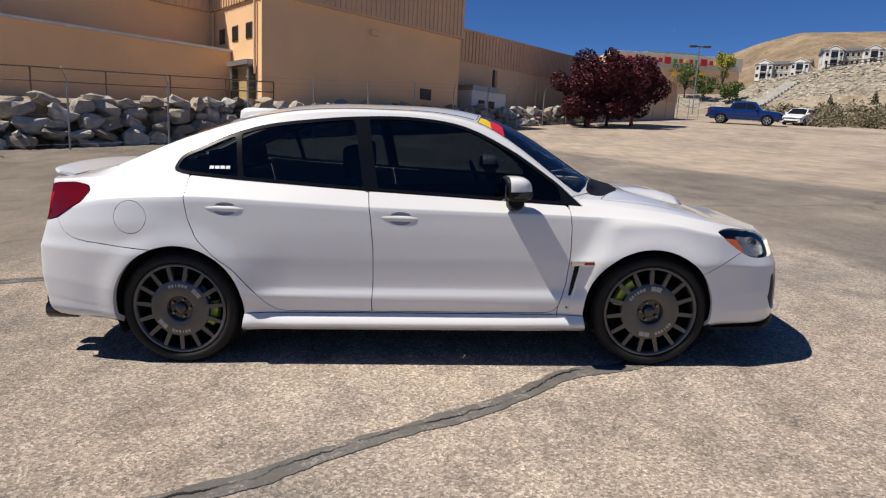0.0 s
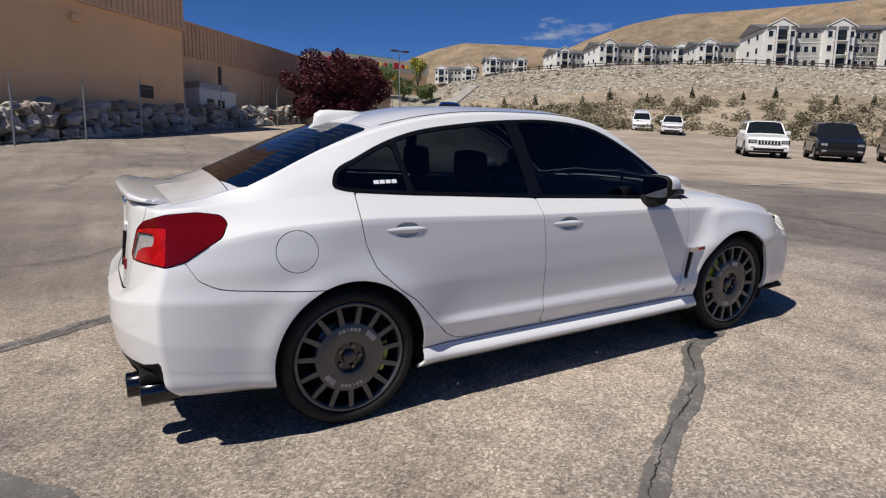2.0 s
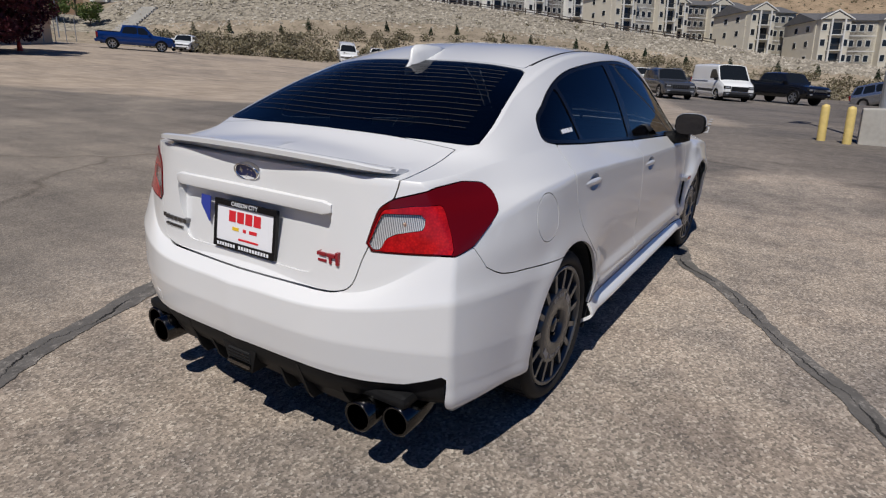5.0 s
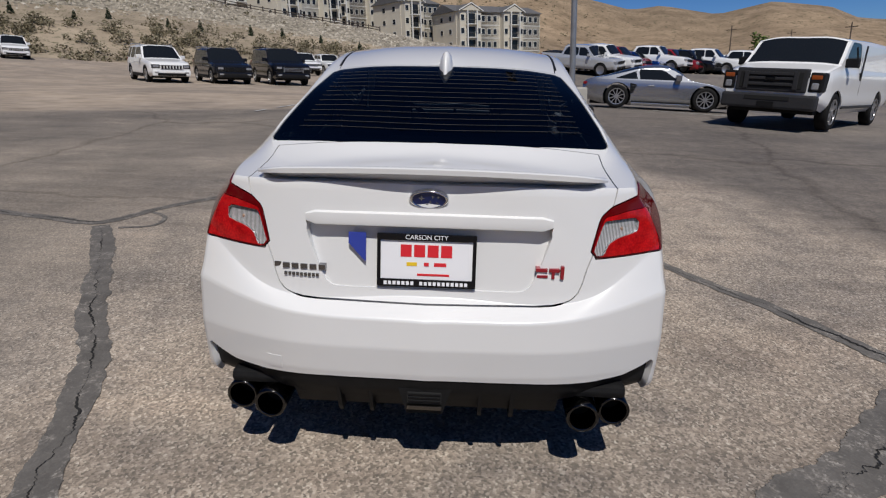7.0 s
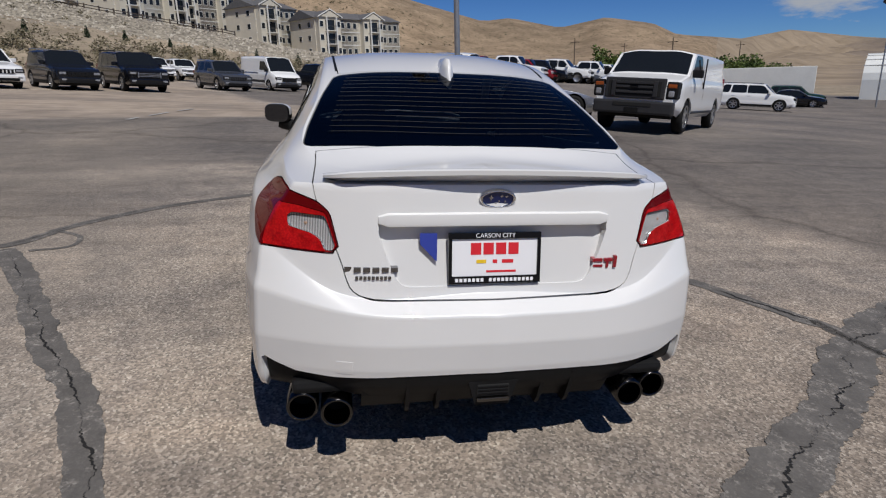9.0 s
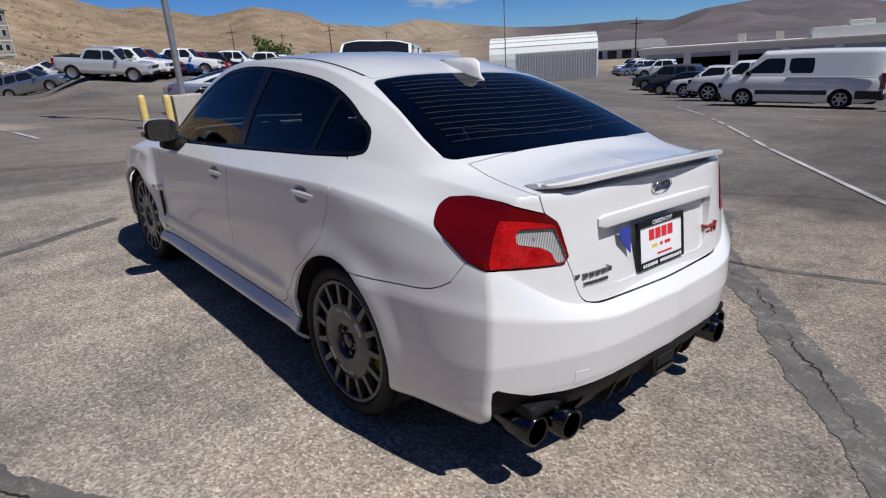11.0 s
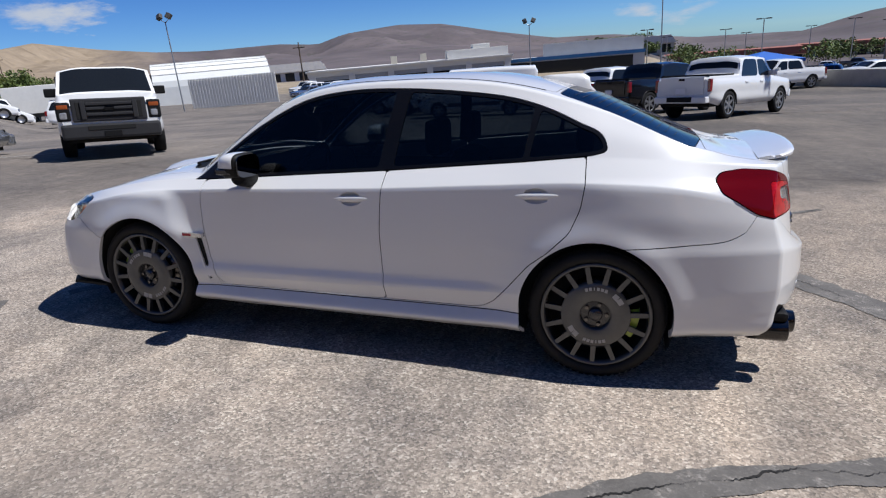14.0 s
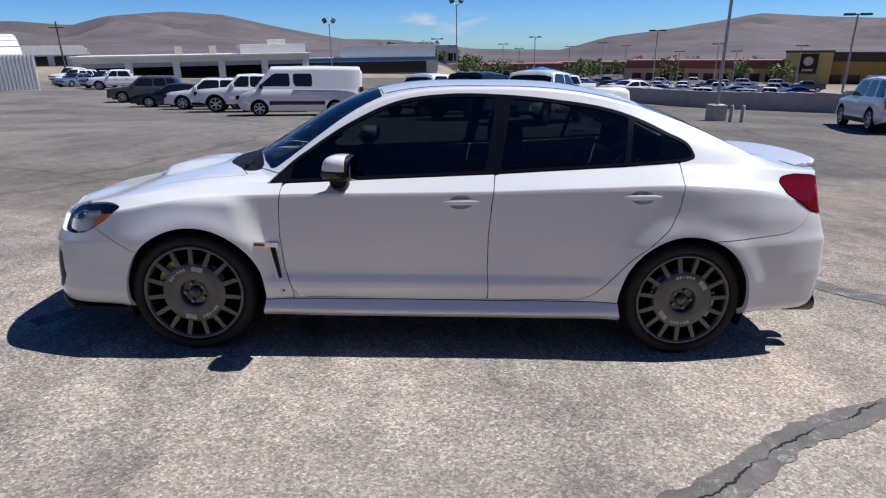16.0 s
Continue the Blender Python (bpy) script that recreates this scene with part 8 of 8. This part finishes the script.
# orange and red markers by the hall
for x, y in ((6.3, 36.2), (13.6, 39.4), (10.0, 37.3)):
    bm = bmesh.new()
    add_lathe(bm, [(.17, 0), (.16, .05), (.05, .72), (0, .74)], 14, Matrix(((1, 0, 0, 0), (0, 0, 1, 0), (0, 1, 0, 0), (0, 0, 0, 1))))
    bmesh.ops.recalc_face_normals(bm, faces=bm.faces[:])
    ob = part("traffic_cone", bm, material("orange_plastic", (0.65, 0.07, 0.03), 0.5), None, "", True)
    ob.matrix_basis = pose(x, y, land(x, y)[0])
    tagged(ob, "orange-red plastic traffic cone by the trees", "cone")

# ---- plants ----
def leaf_material(name, a, b):
    m = material(name, a, 0.6, spec=0.3)
    n, l, bs = nodes_of(m)
    g = n.new("ShaderNodeNewGeometry")
    c = ramp(m, g.outputs["Random Per Island"], [(0.0, a), (1.0, b)])
    l.new(c, bs.inputs["Base Color"])
    return m


BARK = worn("bark", (0.075, 0.055, 0.042), 0.9, 8, 0.3, 0.01)
LEAF_RED = leaf_material("plum_leaves", (0.026, 0.005, 0.009), (0.115, 0.019, 0.028))
LEAF_GREEN = leaf_material("green_leaves", (0.045, 0.075, 0.018), (0.13, 0.17, 0.04))
LEAF_YELLOW = leaf_material("spring_leaves", (0.22, 0.22, 0.03), (0.36, 0.34, 0.06))
LEAF_PINE = leaf_material("pine_needles", (0.012, 0.022, 0.010), (0.04, 0.06, 0.025))
LEAF_SAGE = leaf_material("sage_leaves", (0.095, 0.082, 0.046), (0.25, 0.215, 0.135))


def leaves(clumps, count, size, rng):
    """Many small tilted leaves in uneven clumps of (centre, radius)."""
    V, F = [], []
    tot = sum(r ** 2 for c, r in clumps)
    for c, r in clumps:
        for k in range(max(3, int(count * r * r / tot))):
            d = Vector((rng.gauss(0, 1), rng.gauss(0, 1), rng.gauss(0, 1))).normalized() * r * rng.uniform(.45, 1.0) ** .6
            p = Vector(c) + d
            a = Vector((rng.gauss(0, 1), rng.gauss(0, 1), rng.gauss(0, .7))).normalized()
            b = a.cross(Vector((rng.gauss(0, 1), rng.gauss(0, 1), rng.gauss(0, 1)))).normalized()
            s = size * rng.uniform(.6, 1.3)
            i = len(V)
            V += [p + a * s, p + b * s * .55, p - a * s, p - b * s * .55]
            F.append((i, i + 1, i + 2, i + 3))
    me = bpy.data.meshes.new("leaves")
    me.from_pydata([tuple(v) for v in V], [], F)
    return me


def tree(x, y, h, spread, leaf, count, size, seed, name, label, stem=.25, up=.35):
    rng = random.Random(seed)
    t = empty(name, pose(x, y, land(x, y)[0] - .05, 0, 0, rng.uniform(0, 360)), label, "tree")
    bm = bmesh.new()
    add_tube(bm, (0, 0, 0), (0.03, 0.02, h * stem), .045 * h * .5, .034 * h * .5, 10)
    clumps = []
    for k in range(9):
        a = 2 * math.pi * k / 9 + rng.uniform(-.3, .3)
        rr = spread * rng.uniform(.35, .95)
        zz = h * rng.uniform(up, .92)
        tip = Vector((rr * math.cos(a), rr * math.sin(a), zz))
        root = Vector((0.03, 0.02, h * stem * rng.uniform(.75, 1)))
        mid = root.lerp(tip, .5) + Vector((0, 0, h * .06))
        add_tube(bm, root, mid, .022 * h * .5, .014 * h * .5, 7)
        add_tube(bm, mid, tip, .014 * h * .5, .005 * h * .5, 6)
        clumps.append((tip, spread * rng.uniform(.30, .48)))
        for q in range(3):
            c = root.lerp(tip, rng.uniform(.55, 1.1)) + Vector((rng.uniform(-1, 1), rng.uniform(-1, 1), rng.uniform(-.2, .8))) * spread * .30
            clumps.append((c, spread * rng.uniform(.16, .32)))
    clumps.append((Vector((0, 0, h * .8)), spread * .5))
    part("trunk", bm, BARK, t, "", True)
    me = leaves(clumps, count, size, rng)
    me.materials.append(leaf)
    cr = new("crown", me)
    cr.parent = t
    return t


for k, (px, py, h, sp) in enumerate(((9.6, 36.6, 4.5, 2.2), (11.5, 38.2, 4.8, 2.4), (13.8, 40.0, 4.6, 2.2))):
    tree(px, py, h, sp, LEAF_RED, 15000, .10, 20 + k, "plum_tree", "dark red-leaved ornamental plum tree beside the hall", .16, .20)
for k, (az, r, h, sp, lf, lab) in enumerate(((67.6, 100, 5.5, 2.2, LEAF_GREEN, "bright green young tree by the hall"), (64.6, 104, 7.0, 1.9, LEAF_YELLOW, "yellow-green young tree below the bank"), (66.0, 98, 3.6, 2.0, LEAF_GREEN, "rounded green bush-like tree"), (63.8, 96, 3.0, 1.6, LEAF_GREEN, "low dark green tree"))):
    x, y = polar(az, r)
    tree(x, y, h, sp, lf, 2500, .14, 40 + k, "young_tree", lab)
rng = random.Random(77)
# green trees in the middle distance to the east and south
for k in range(64):
    az = rng.uniform(-40, -14) if k < 14 else rng.uniform(-124, -86)
    r = rng.uniform(120, 210) if k < 14 else rng.uniform(170, 300)
    x, y = polar(az, r)
    tree(x, y, rng.uniform(5, 9) if k < 14 else rng.uniform(3.5, 6.5), rng.uniform(2.5, 4), LEAF_GREEN, 900 if k < 14 else 500, .35, 100 + k, "broadleaf_tree", "green broadleaf tree beyond the parked cars")
# little pines on the bank
for k in range(18):
    x, y = polar(56 - 3.5 * k + rng.uniform(-.6, .6), rng.uniform(86, 90))
    h = rng.uniform(1.3, 2.1)
    t = empty("pine_sapling", pose(x, y, land(x, y)[0] - .05), "small dark pine sapling on the stony bank", "tree", "pine saplings")
    part("trunk", tube((0, 0, 0), (0, 0, h * .9), .05, .01, 6), BARK, t)
    me = leaves([(Vector((0, 0, h * (.18 + .16 * q))), .42 * h * .5 * (1.15 - .2 * q)) for q in range(5)], 420, .09, rng)
    me.materials.append(LEAF_PINE)
    cr = new("crown", me)
    cr.parent = t
# sagebrush along the foot of the bank
clumps = []
for k in range(620):
    az = rng.uniform(-6, 62)
    r = rng.uniform(61, 76) if k < 480 else rng.uniform(76, 104)
    if k < 10:
        az, r = rng.uniform(45, 56), rng.uniform(58, 64)
    x, y = polar(az, r)
    s = rng.uniform(.35, 1.0) if r < 80 else rng.uniform(.2, .45)
    if k < 10:
        s = rng.uniform(1.0, 1.7)
    z = land(x, y)[0]
    clumps.append((Vector((x, y, z + s * .35)), s))
    clumps.append((Vector((x + rng.uniform(-.5, .5), y + rng.uniform(-.5, .5), z + s * .3)), s * .7))
me = leaves(clumps, 60000, .13, rng)
me.materials.append(LEAF_SAGE)
tagged(new("sagebrush", me), "grey-green sagebrush along the foot of the bank", "shrub", "", "stuff")
# brush low on the far hillside
clumps = []
for k in range(900):
    az, r = rng.uniform(-12, 50), rng.uniform(185, 520)
    x, y = polar(az, r)
    s = rng.uniform(.5, 1.3)
    clumps.append((Vector((x, y, land(x, y)[0] + s * .2)), s))
me = leaves(clumps, 15000, .5, rng)
me.materials.append(LEAF_SAGE)
tagged(new("hillside_brush", me), "scattered dry brush on the hillside", "shrub", "", "stuff")
# loose stones of the bank
V, F = [], []
for k in range(5200):
    az, r = rng.uniform(-8, 62), rng.uniform(91, 109)
    x, y = polar(az, r)
    z, s = land(x, y)[0], rng.uniform(.12, .36)
    i = len(V)
    for q in range(5):
        a = 2 * math.pi * q / 5 + rng.uniform(-.4, .4)
        V.append((x + s * math.cos(a) * rng.uniform(.7, 1.3), y + s * math.sin(a) * rng.uniform(.7, 1.3), z - .05))
    V.append((x + rng.uniform(-.1, .1), y + rng.uniform(-.1, .1), z + s * rng.uniform(.5, .95)))
    F += [(i + q, i + (q + 1) % 5, i + 5) for q in range(5)]
me = bpy.data.meshes.new("bank_stones")
me.from_pydata(V, [], F)
STONES = material("bank_stone", (0.4, 0.37, 0.31), 0.9)
n_, l_, b_ = nodes_of(STONES)
g_ = n_.new("ShaderNodeNewGeometry")
l_.new(ramp(STONES, g_.outputs["Random Per Island"], [(0, (0.19, 0.165, 0.13)), (0.6, (0.34, 0.30, 0.24)), (1, (0.47, 0.425, 0.35))]), b_.inputs["Base Color"])
me.materials.append(STONES)
tagged(new("bank_stones", me), "loose pale stones covering the bank", "stones", "", "stuff")
